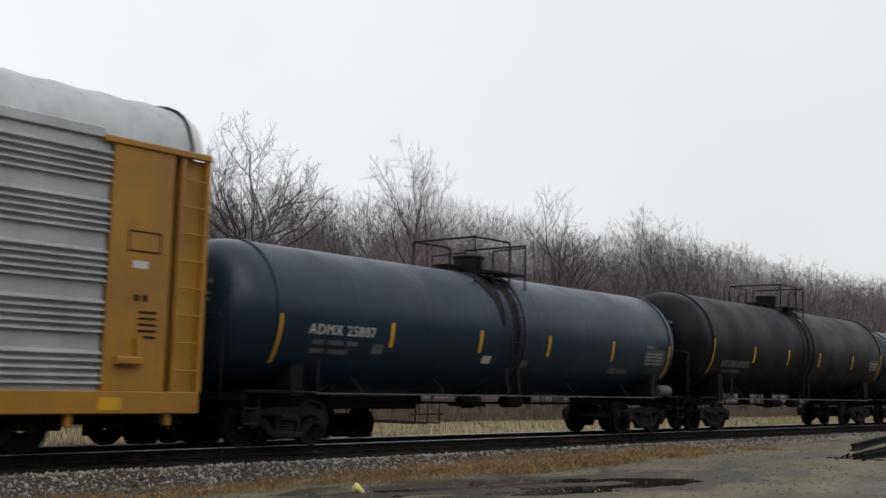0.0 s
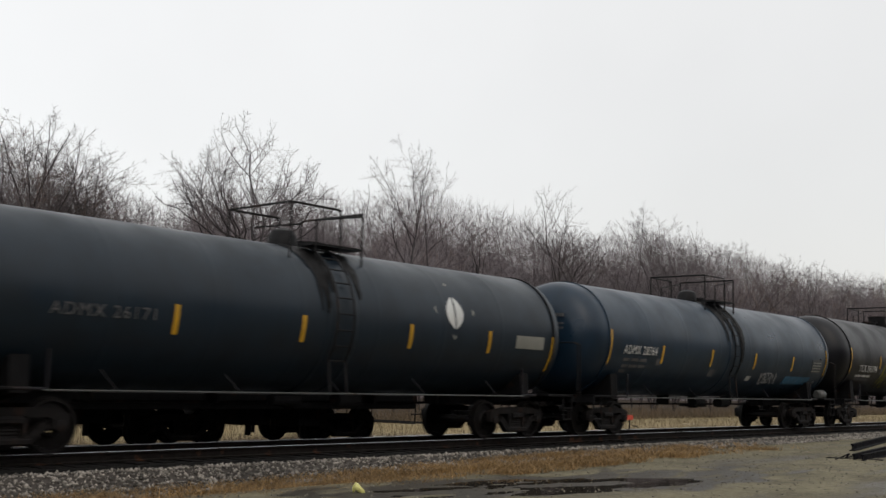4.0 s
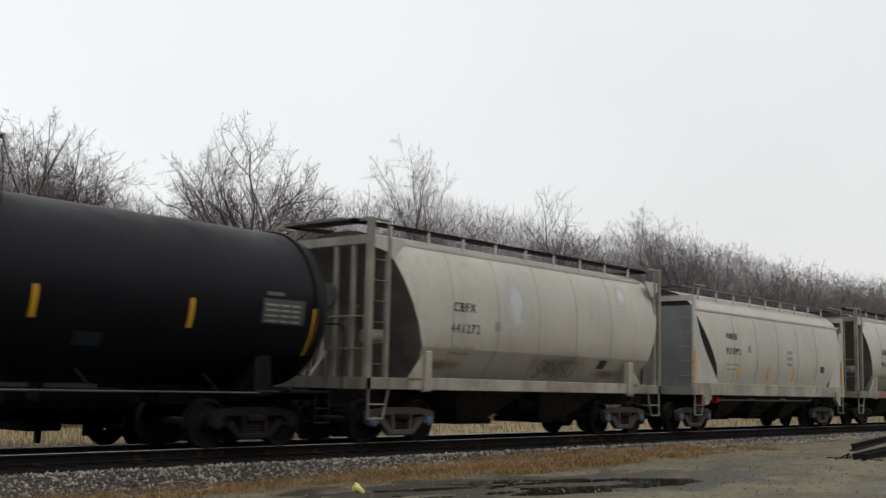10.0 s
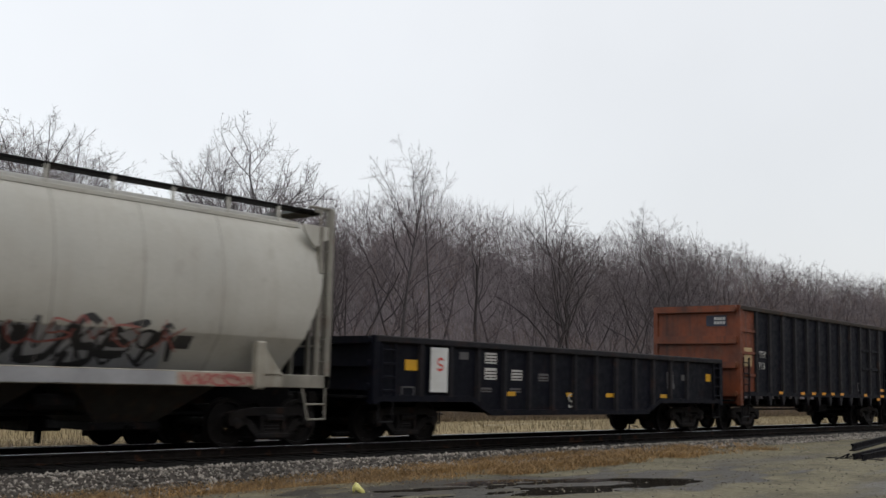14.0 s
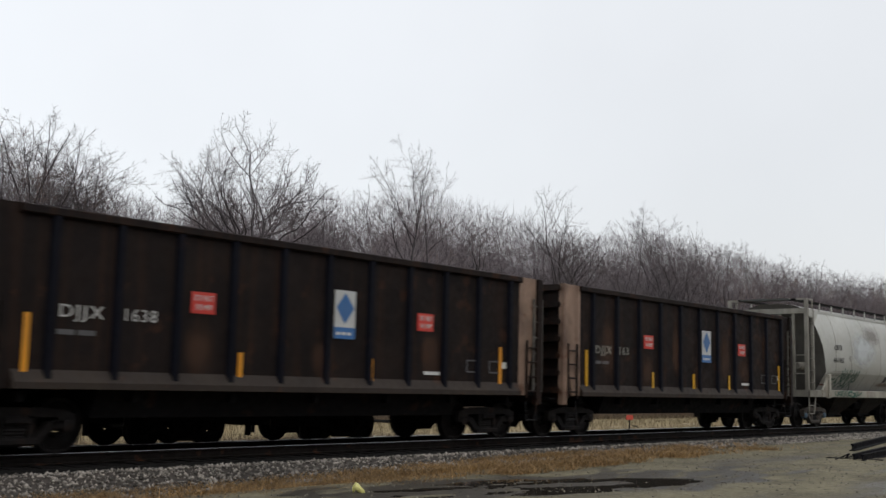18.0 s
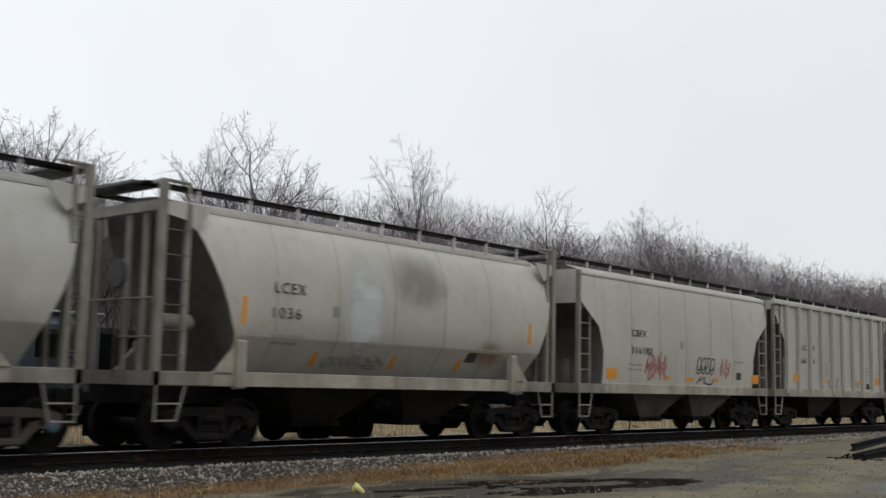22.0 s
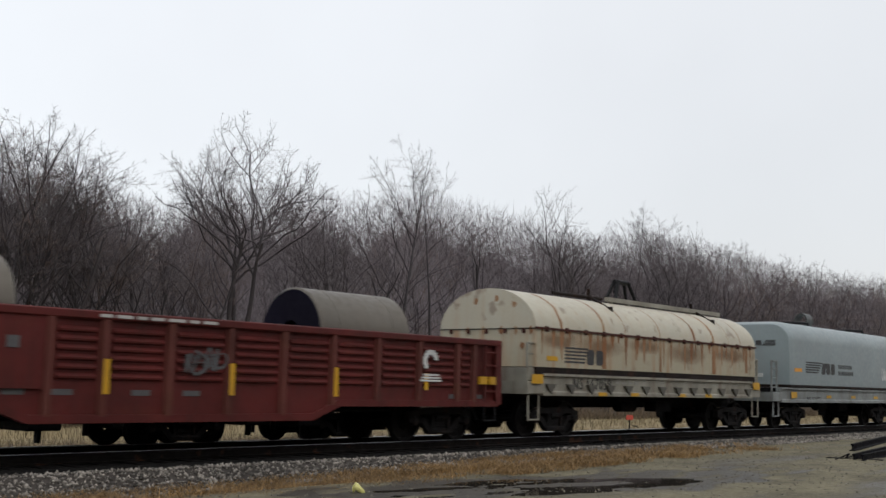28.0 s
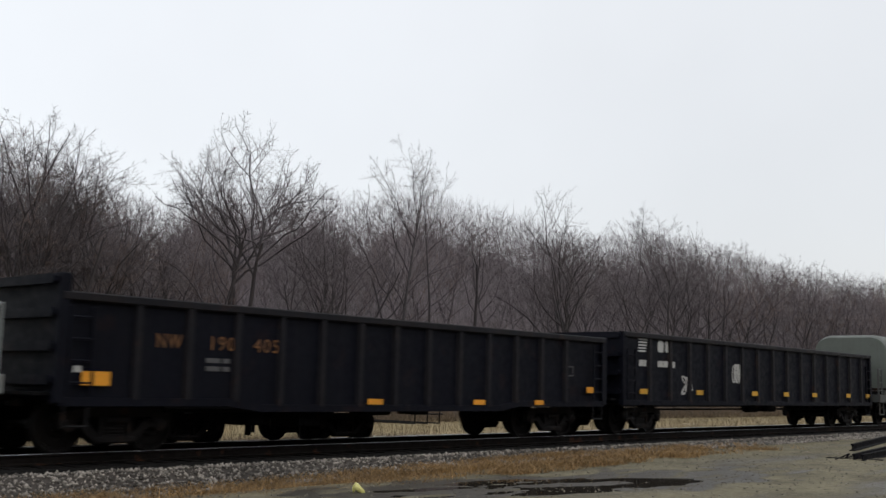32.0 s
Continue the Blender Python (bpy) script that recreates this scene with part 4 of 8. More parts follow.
unseen_rear_wood()

# ---------------------------------------------------------------- rolling stock: shared pieces
TRAIN = []            # (thing, place in the train, its wheelsets)


def travel(t):
    """How far the train has rolled, against its place at 13 s."""
    a, b = t - 16.0, -3.0
    return 9.8526 * (a - b) + 0.0028179 * (a * a - b * b) - 0.00002925 * (a ** 3 - b ** 3)


def wheel_solid():
    s = Solid()
    for sgn in (-1, 1):
        y = sgn * 0.745
        prof = [(-.055, .12), (-.055, .17), (-.01, .20), (.0, .36), (-.06, .385), (-.06, .44), (.06, .437), (.062, .37), (.02, .35), (.015, .2), (.07, .17), (.07, .12)]
        s.spin([(y - sgn * a, r) for a, r in prof], 20, "y")
        s.spin([(y + sgn * 0.06 * -1 + sgn * k, r) for k, r in ((-.0, .437), (-.0, .466), (-.028, .466), (-.03, .437))], 20, "y")
    s.cyl((0, -0.82, 0), (0, 0.82, 0), 0.085, 12)
    return s


ME_WHEELSET = wheel_solid().mesh("wheelset", M_WHEEL, True)


def frame_solid(y):
    s = Solid()
    y0, y1 = y - 0.075, y + 0.075
    top = [(-1.02, .52), (-1.0, .63), (-.78, .69), (-.4, .73), (.4, .73), (.78, .69), (1.0, .63), (1.02, .52), (.72, .52), (.66, .58), (-.66, .58), (-.72, .52)]
    s.plate(top[::-1], y0, y1)
    for k in (-1, 1):
        s.plate([(k * 1.02, .53), (k * 1.0, .40), (k * .93, .40), (k * .9, .52)], y0, y1)
        s.plate([(k * .72, .53), (k * .76, .40), (k * .68, .40), (k * .60, .50)], y0, y1)
        s.plate([(k * .74, .55), (k * .66, .44), (k * .36, .16), (k * .24, .16), (k * .30, .27), (k * .52, .50)], y0, y1)
        s.plate([(k * .30, .60), (k * .22, .60), (k * .22, .24), (k * .30, .24)], y0, y1)
    s.box(-.36, .36, y0 - .02, y1 + .02, .15, .27, .03)
    return s


ME_FRAME = {sg: frame_solid(sg * 1.0).mesh("side_frame", M_TRUCK) for sg in (-1, 1)}
ME_FRAME_GREY = {sg: frame_solid(sg * 1.0).mesh("side_frame", M_TRUCK_GREY) for sg in (-1, 1)}
bol = Solid().box(-.2, .2, -1.12, 1.12, .46, .60, .04)
bol.cyl((0, 0, .58), (0, 0, .72), .2, 16)
for sg in (-1, 1):
    bol.cyl((sg * .3, -.6, .42), (sg * .3, .6, .42), .04)
    for yy in (-.6, .6):
        bol.box(sg * .34 - .03, sg * .34 + .03, yy - .1, yy + .1, .25, .6)
ME_BOLSTER = bol.mesh("truck", M_TRUCK)
spr = Solid().bar([(-.05, .27)] + [(-.055 + .012 * (k % 2), .275 + .0265 * k) for k in range(8)] + [(-.05, .47), (.05, .47)] + [(.055 - .012 * (k % 2), .275 + .0265 * k) for k in range(7, -1, -1)] + [(.05, .27)], -.18, .18)
ME_SPRING = spr.mesh("spring_nest", M_TRUCK)
ME_CAP = Solid().spin([(-.09, 0.0), (-.09, .06), (-.07, .10), (0, .105), (.09, .105)], 14, "y").mesh("bearing_cap", M_TRUCK, True)
ME_CAP_BLUE = Solid().spin([(-.09, 0.0), (-.09, .06), (-.07, .10), (0, .105), (.09, .105)], 14, "y").mesh("bearing_cap", M_CAP_BLUE, True)
cpl = Solid().box(-.1, .42, -.07, .07, .80, .96, .02)
cpl.plate([(.40, .72), (.62, .74), (.66, .9), (.6, 1.02), (.42, 1.02)], -.14, .02)
cpl.box(.40, .60, .02, .15, .76, 1.0, .02)
ME_COUPLER = cpl.mesh("coupler", M_TRUCK)
WHEELBASE = 1.70


def truck(car, x, sets, grey=False):
    t = part("truck", ME_BOLSTER, None, car)
    t.location.x = x
    for sg in (-1, 1):
        part("side_frame", (ME_FRAME_GREY if grey else ME_FRAME)[sg], None, t)
        sp = part("spring_nest", ME_SPRING, None, t)
        sp.location.y = sg * 1.0
        for k in (-1, 1):
            c = part("bearing_cap", ME_CAP_BLUE if grey else ME_CAP, None, t)
            c.location = (k * WHEELBASE / 2, sg * 1.03, 0.44)
            c.rotation_euler.z = 0 if sg < 0 else math.pi
    for k in (-1, 1):
        w = part("wheelset", ME_WHEELSET, None, t)
        w.location = (k * WHEELBASE / 2, 0, 0.438)
        sets.append(w)
    return t


def couplers(car, x0, x1):
    for x, d in ((x0, -1), (x1, 1)):
        c = part("coupler", ME_COUPLER, None, car)
        c.location.x = x
        c.rotation_euler.z = 0 if d > 0 else math.pi
        h = Solid().tube([(x, -.35 * d, .8), (x + d * .12, -.36 * d, .62), (x + d * .3, -.3 * d, .45), (x + d * .5, -.2 * d, .42)], .03, 6)
        part("air_hose", h, M_BLACK_STEEL, car)


def ladder(car, a, b, z0, z1, n, mat, r=0.02, w=0.045):
    """Two stiles, each from its foot a or b (x, y), with n rungs between them as their own pieces."""
    s = Solid()
    for x, y in (a, b):
        s.box(x - w / 2, x + w / 2, y - w / 2, y + w / 2, z0, z1, 0.008)
    ob = part("ladder", s, mat, car)
    rung = Solid().cyl((a[0], a[1], 0), (b[0], b[1], 0), r, 6).mesh("rung", mat)
    for i in range(n):
        q = part("rung", rung, None, ob)
        q.location.z = z0 + (z1 - z0) * (i + 0.5) / n
    return ob


def lettering(car, text, x, z, height, width, y, mat, tilt=0.0, lift=0.011):
    """Stencilled characters on a side that faces the camera."""
    c = bpy.data.curves.new("lettering", "FONT")
    c.body = text
    c.size = 1.0
    c.space_character = 1.18
    c.resolution_u = 3
    c.extrude = 0.004
    c.materials.append(mat)
    ob = new("lettering", c)
    ob.parent = car
    bpy.context.view_layer.update()
    d = ob.dimensions
    ob.scale = (width / max(d.x, .01), height / 0.70, 1)
    ob.location = (x, y - lift, z)
    ob.rotation_euler = (radians(90) + tilt, 0, 0)
    return ob


def bars(car, x, z, height, widths, surf, mat, gap=0.06, name="stencil_bar"):
    """A line of writing too small or worn to read, as plain bars."""
    for w in widths:
        y0, y1 = surf(z), surf(z + height)
        p = [(x, y0 - .004, z), (x + w, y0 - .004, z), (x + w, y1 - .004, z + height), (x, y1 - .004, z + height)]
        p += [(a, b + .008, c) for a, b, c in p]
        part(name, Solid().add(p, [(0, 1, 2, 3), (4, 7, 6, 5), (0, 4, 5, 1), (1, 5, 6, 2), (2, 6, 7, 3), (3, 7, 4, 0)]), mat, car)
        x += w + gap


def panel(car, name, x0, x1, z0, z1, surf, mat, lift=0.006, k=6, label=""):
    """A thin painted or fixed plate that follows the side."""
    rows = []
    for i in range(k + 1):
        z = z0 + (z1 - z0) * i / k
        rows.append([(x0, surf(z), z), (x0, surf(z) - lift, z), (x1, surf(z) - lift, z), (x1, surf(z), z)])
    s = Solid().rows(rows)
    return part(name, s, mat, car, label)


def scrawl(car, name, x0, x1, z0, z1, surf, mat, seed, strokes=7, w=0.05, label=""):
    """Sprayed tag: looping ribbons of paint on the side."""
    rnd = random.Random(seed)
    pts, n = [], strokes
    for i in range(n):
        cx = x0 + (x1 - x0) * (i + .5) / n
        cz, rx, rz = (z0 + z1) / 2 + rnd.uniform(-.12, .12) * (z1 - z0), (x1 - x0) / n * rnd.uniform(.45, .8), (z1 - z0) * rnd.uniform(.3, .5)
        ph, m1, m2 = rnd.random() * 6.28, rnd.choice((1, 1, 2)), rnd.choice((1, 2, 3))
        for k in range(22):
            t = k / 21 * 5.2
            pts.append((cx + rx * math.sin(m1 * t + ph), min(z1, max(z0, cz + rz * math.sin(m2 * t + ph * 2 + .7)))))
    rows, last = [], (1.0, 0.0)
    for j, (x, z) in enumerate(pts):
        a, b = pts[max(0, j - 1)], pts[min(len(pts) - 1, j + 1)]
        dx, dz = b[0] - a[0], b[1] - a[1]
        q = math.hypot(dx, dz)
        if q > 1e-5:
            last = (dx / q, dz / q)
        ww = w * rnd.uniform(.75, 1.1) / 2 * (.35 if j % 22 in (0, 21) else 1)
        nx, nz = -last[1] * ww, last[0] * ww
        li = 0.005 + 0.00008 * j
        rows.append([(x + nx, surf(z + nz) - li, z + nz), (x - nx, surf(z - nz) - li, z - nz)])
    s = Solid().rows(rows)
    return part(name, s, mat, car, label)


LETTERS = {
    "N": (((0, 0), (.25, 1), (.3, .95), (.65, .05), (.7, .1), (1, 1.1)),),
    "O": (((.5, 1), (.1, .8), (0, .4), (.3, 0), (.8, .1), (1, .6), (.75, .95), (.5, 1)),),
    "T": (((0, .95), (1, 1)), ((.5, 1), (.45, 0))),
    "E": (((1, 1), (.15, .95), (.05, .5), (.1, 0), (.95, .05)), ((.1, .52), (.75, .55))),
    "R": (((.05, 0), (.1, 1), (.7, 1.05), (.9, .75), (.2, .5), (1.25, -.35)),),
    "S": (((1, .9), (.5, 1.05), (.1, .8), (.3, .5), (.85, .35), (.8, .05), (.3, -.05), (0, .15)),),
    "C": (((1, .85), (.6, 1), (.1, .75), (0, .35), (.4, 0), (1, .15)),),
    "L": (((.1, 1), (0, .05), (1, 0)),),
    "A": (((0, 0), (.45, 1.05), (.55, 1), (1, -.05)), ((.2, .4), (.85, .42))),
    "M": (((0, 0), (.15, 1), (.45, .3), (.8, 1.05), (1, 0)),),
    "X": (((0, 0), (.9, 1.1)), ((.05, 1), (1, -.05)), ((.5, 1.25), (.5, -.2))),
    "U": (((0, 1), (.05, .25), (.4, 0), (.85, .2), (1, 1)),),
    "H": (((0, 0), (.1, 1)), ((.9, 0), (1, 1)), ((.05, .5), (.95, .55))),
}


def sprayed(car, shapes, x0, x1, z0, z1, surf, mat, w=0.05, slant=0.15, seed=1, label="", wobble=0.05):
    """A sprayed tag of letter-like strokes, each a rounded ribbon of paint on the side."""
    rnd = random.Random(seed)
    pitch, lift = (x1 - x0) / len(shapes), 0
    for i, ch in enumerate(shapes):
        s = Solid()
        for stroke in LETTERS[ch]:
            c = [(px + rnd.uniform(-wobble, wobble), pz + rnd.uniform(-wobble, wobble)) for px, pz in stroke]
            c = [c[0]] + c + [c[-1]]
            line = []
            for k in range(1, len(c) - 2):
                for m in range(5):
                    t = m / 5
                    line.append(tuple(.5 * (2 * b + (d - a) * t + (2 * a - 5 * b + 4 * d - e) * t * t + (3 * b - a - 3 * d + e) * t ** 3) for a, b, d, e in zip(c[k - 1], c[k], c[k + 1], c[k + 2])))
            line.append(c[-1])
            pts = [(x0 + pitch * (i + .06 + .88 * px) + slant * (z1 - z0) * pz, z0 + (z1 - z0) * (.12 + .74 * pz)) for px, pz in line]
            rows = []
            for j, (x, z) in enumerate(pts):
                a, b = pts[max(0, j - 1)], pts[min(len(pts) - 1, j + 1)]
                q = max(1e-5, math.hypot(b[0] - a[0], b[1] - a[1]))
                ww = w / 2 * (.5 if j in (0, len(pts) - 1) else rnd.uniform(.85, 1.1))
                nx, nz = -(b[1] - a[1]) / q * ww, (b[0] - a[0]) / q * ww
                li = .005 + .0004 * lift
                rows.append([(x + nx, surf(z + nz) - li, z + nz), (x - nx, surf(z - nz) - li, z - nz)])
            s.rows(rows)
            lift += 1
        part("sprayed_stroke", s, mat, car, label)


def start_car(name, label, category, u0, u1, t0, t1, grey=False, group="cars of the freight train"):
    """The car's Empty between its couplings, its trucks, centre sill and couplers. u: places along the train."""
    uc = (u0 + u1) / 2
    car = thing(name, label, category, pose(uc, LINE, 0), group=group)
    sets = []
    for t in (t0, t1):
        truck(car, t - uc, sets, grey)
    h = (u1 - u0) / 2
    couplers(car, -h + .35, h - .35)
    TRAIN.append((car, uc, sets))
    return car, uc, h


# ---------------------------------------------------------------- tank cars


def tank_car(name, label, u0, u1, s0, s1, t0, t1, zc, R, mat, stripes, dome="drum", small=(0.5, 0.09), strip=(2.2, 1.55, 2.45), rail=1.95, reservoir=False, band=True, group="cars of the freight train"):
    car, uc, h = start_car(name, label, "tank car", u0, u1, t0, t1, group=group)
    a0, a1, t0, t1 = s0 - uc, s1 - uc, t0 - uc, t1 - uc
    mid = (a0 + a1) / 2

    def dish(r, deep):
        """Bulge of the pressed head at a radius: a dome with a tight knuckle."""
        return deep * R * max(0, 1 - (r / R) ** 3) ** (1 / 3)
    steps = [0.001, .15, .3, .45, .6, .72, .81, .88, .93, .965, .985, .995, 1.0]
    prof = [(a0 - dish(R * k, .76), max(0.001, R * k)) for k in steps]
    n_ring = 7
    prof += [(a0 + .05, R)]
    for i in range(1, n_ring):
        x = a0 + (a1 - a0) * i / n_ring
        prof += [(x - .10, R), (x - .05, R), (x - .03, R + .0015), (x + .03, R + .0015), (x + .05, R), (x + .10, R)]
    prof += [(a1 - .05, R)]
    prof += [(a1 + dish(R * k, .42), max(0.001, R * k)) for k in steps[::-1]]
    shell = part("tank_shell", Solid().spin(prof, 56, "x", (0, 0, zc)), mat, car, smooth=True)

    def surf(z):
        return -math.sqrt(max(0.01, R * R - (z - zc) ** 2)) - 0.004
    for x in (a0, a1):
        hoop = Solid().spin([(x - .05, R - .01), (x - .045, R + .028), (x + .005, R + .028), (x + .015, R - .01)], 56, "x", (0, 0, zc))
        # except on blue cars the rim is black, to paint its lip's shadow line
        part("head_ring", hoop, mat if mat is M_TANK_BLUE else M_UNDER, car, "rim where head meets shell", True)
    # stub sills, saddles, end platforms and the long side rail
    for x, d in ((t0, -1), (t1, 1)):
        e = (-h if d < 0 else h)
        s = Solid().box(min(x - d * 1.5, e - d * .4), max(x - d * 1.5, e - d * .4), -.24, .24, .76, 1.06, .02)
        part("stub_sill", s, M_UNDER, car)
        s = Solid()
        arc = [(-1.25, zc - R * .62)] + [(-R * math.sin(q), zc - R * math.cos(q)) for q in (0.85, .6, .35, .1, -.1, -.35, -.6, -.85)] + [(1.25, zc - R * .62), (1.3, .95), (.3, .80), (-.3, .80), (-1.3, .95)]
        s.bar(arc, x - .16, x + .16)
        part("saddle", s, M_UNDER, car)
        s = Solid().box(min(e - d * .45, e - d * 1.5), max(e - d * .45, e - d * 1.5), -1.5, 1.5, 1.00, 1.05, .01)
        s.box(min(e - d * .45, e - d * .52), max(e - d * .45, e - d * .52), -1.5, 1.5, .86, 1.05)
        part("end_platform", s, M_UNDER, car)
        px = x - d * .35
        for yy in (-1.46, 1.46):
            s = Solid().box(px - .022, px + .022, yy - .022, yy + .022, .98, 1.62, .01)
            s.cyl((px, yy, 1.02), (px + d * .55, yy, 1.02), .03)
            part("corner_bracket", s, M_POST, car)
        s = Solid()
        for yy in (-1.35, 1.35):
            s.tube([(e - d * .06, yy, 1.0), (e - d * .06, yy, 2.3), (e - d * .06, yy * .9, 2.36), (e - d * .06, 0, 2.37)], .016)
        part("end_handrail", s, M_TRUCK, car)
        for yy in (-1.47, 1.47):
            s = Solid().tube([(e - d * .85, yy, 1.0), (e - d * .85, yy, .45), (e - d * .5, yy, .45), (e - d * .5, yy, 1.0)], .018)
            s.cyl((e - d * .85, yy, .72), (e - d * .5, yy, .72), .016)
            part("sill_step", s, M_BLACK_STEEL, car)
    for yy in (-1.49, 1.49):
        s = Solid().cyl((t0 + .3, yy, 1.0), (t1 - .3, yy, 1.0), .016, 8)
        part("side_rail", s, M_BED_GREY if yy < 0 else M_BLACK_STEEL, car)
        for i in range(5):
            x = a0 + (a1 - a0) * (i + .9) / 5.8
            q = Solid().cyl((x, yy, 1.0), (x - .2, yy * .86, 1.33), .013, 6)
            part("rail_bracket", q, M_POST, car)
    # platform, railing, manway
    top = zc + R
    xr0, xr1 = mid - rail / 2, mid + rail / 2
    deck = Solid().box(mid - .35, mid + .98, -.95, -.45, top - .03, top + .02)
    part("platform", deck, M_BLACK_STEEL, car, "black steel grating platform")
    deck = Solid().box(mid - .35, mid + .98, .45, .95, top - .03, top + .02)
    part("platform", deck, M_BLACK_STEEL, car, "black steel grating platform")
    zr = top + .74
    for yy in (-.95, .95):
        zz = zc + math.sqrt(R * R - .95 ** 2) - .1
        for x in (xr0, mid - .3, mid + .35, xr1):
            part("railing_post", Solid().cyl((x, yy, zz), (x, yy, zr - (.28 if x == mid - .3 else 0)), .022, 6), M_BLACK_STEEL, car)
        part("top_rail", Solid().tube([(xr0, yy, zr), (mid + .30, yy, zr), (mid + .36, yy, zr - .08), (mid + .36, yy, top + .1)], .024, 6), M_BLACK_STEEL, car)
        part("mid_rail", Solid().cyl((mid - .3, yy, zr - .28), (xr1, yy, zr - .05), .02, 6), M_BLACK_STEEL, car)
    for x in (xr0, xr1):
        part("end_rail", Solid().cyl((x, -.95, zr), (x, .95, zr), .024, 6), M_BLACK_STEEL, car)
    if dome == "drum":
        s = Solid().spin([(0, .001), (0, .33), (.05, .36), (.40, .36), (.42, .40), (.46, .40), (.48, .001)], 20, "z", (mid - .05, 0, top - .05))
        part("valve_housing", s, M_BLACK_STEEL, car, smooth=True)
    else:
        s = Solid().spin([(0, .30), (.22, .30), (.34, .24), (.40, .12), (.42, .001)], 20, "z", (mid - .35, 0, top - .05))
        part("valve_housing", s, M_BLACK_STEEL, car, smooth=True)
    s = Solid().spin([(0, .28), (.14, .28), (.15, .33), (.19, .33), (.21, .001)], 18, "z", (mid - .75 if dome == "drum" else mid + .4, .1, top - .04))
    s.cyl((mid + .8, .2, top - .05), (mid + .8, .2, top + .2), .09, 10)
    part("manway", s, M_BLACK_STEEL, car, smooth=True)
    # side ladder bent round the shell
    for sd in (-1, 1):
        arc = [(sd * (R + .10) * math.cos(q), zc + (R + .10) * math.sin(q)) for q in [-.55 + .2 * i for i in range(10)]]
        arc = [(sd * 1.42, 1.0)] + arc
        lad = part("ladder", Solid().tube([(mid - .22, y, z) for y, z in arc], .024, 5), M_BLACK_STEEL, car)
        part("stile", Solid().tube([(mid + .22, y, z) for y, z in arc], .024, 5), M_BLACK_STEEL, lad)
        rung = Solid().cyl((mid - .22, 0, 0), (mid + .22, 0, 0), .016, 6).mesh("rung", M_BLACK_STEEL)
        for y, z in arc[1:]:
            r = part("rung", rung, None, lad)
            r.location = (0, y, z)
    if band:
        for x in (mid - .37, mid + .37):
            s = Solid().spin([(x - .05, R + .001), (x - .03, R + .012), (x + .03, R + .012), (x + .05, R + .001)], 56, "x", (0, 0, zc))
            part("girth_band", s, mat, car, smooth=True)
    # spills run down from the manway
    rr = random.Random(int(abs(u0) * 10))
    for i in range(5):
        x, w = mid + rr.uniform(-.75, .55), rr.uniform(.05, .16)
        lo, rows = rr.uniform(-.35, .7), []
        for k in range(13):
            q = 1.42 + (lo - 1.42) * k / 12
            e = .25 + .75 * min(1, (12 - k) / 5)
            p = [x - w * e * rr.uniform(.75, 1.25), x + w * e * rr.uniform(.75, 1.25)]
            rows.append([(v, -(R + .017 + .0006 * i) * math.cos(q), zc + (R + .017 + .0006 * i) * math.sin(q)) for v in p])
        part("oil_run", Solid().rows(rows), M_OIL, car, "black oil run down the shell", True)
    # outlet, brake gear
    s = Solid().cyl((mid, 0, zc - R + .05), (mid, 0, .68), .16, 12)
    s.box(mid - .35, mid + .35, -.3, .3, .72, .80)
    s.cyl((mid - .9, -.5, .86), (mid - .2, -.5, .86), .11, 10)
    s.cyl((t0 + 1.2, .15, .80), (t1 - 1.2, .15, .80), .03, 6)
    s.cyl((mid + .9, -.4, .86), (mid + 1.5, -.4, .86), .16, 12)
    for x in (t0 + 1.9, mid - 1.9, mid + 2.3, t1 - 1.9):
        s.box(x - .03, x + .03, -.2, .2, .78, zc - R + .06)
    part("outlet_gear", s, M_UNDER, car)
    if reservoir:
        s = Solid().spin([(-.3, .001), (-.3, .12), (-.24, .17), (.24, .17), (.3, .12), (.3, .001)], 16, "x", (a1 + .02, -1.2, 1.18))
        part("air_reservoir", s, M_BED_GREY, car, smooth=True)
    # reflective strips
    sz, e0, e1 = strip
    for x in (a0 + .03, a1 - .03):
        panel(car, "reflector", x - .05, x + .05, e0, e1, surf, M_YELLOW, .018, 10)
    for u in stripes:
        panel(car, "reflector", u - uc - small[1] / 2, u - uc + small[1] / 2, sz - small[0] / 2, sz + small[0] / 2, surf, M_YELLOW, .008)
    return car, uc, surf


def panel_print(car, u0, u1, z0, z1, f):
    """Rows of unreadable print on a data panel."""
    k = max(2, int((z1 - z0) / .1))
    for i in range(k):
        bars(car, u0 + .06, z0 + .03 + (z1 - z0 - .06) * i / k, .035, ((u1 - u0) * .3, (u1 - u0) * .22, (u1 - u0) * .2), lambda z: f(z) - .005, M_GREYTXT, .05)


def head_bars(car, x, zc, R, seed):
    """Small stencils on the end head."""
    for k, (z, w) in enumerate(((zc + .5, .55), (zc + .3, .35), (zc + .18, .3))):
        y = -.75
        for _ in range(3):
            yy = y + w / 3
            rr = [math.hypot(q, z - zc) / R for q in (y, yy)]
            dx = [R * .76 * max(0, 1 - q ** 3) ** (1 / 3) for q in rr]
            part("stencil_bar", Solid().box(x - max(dx) - .012, x - min(dx) + .002, y, yy - .03, z, z + (.09 if k == 0 else .05)), M_DIM, car)
            y = yy


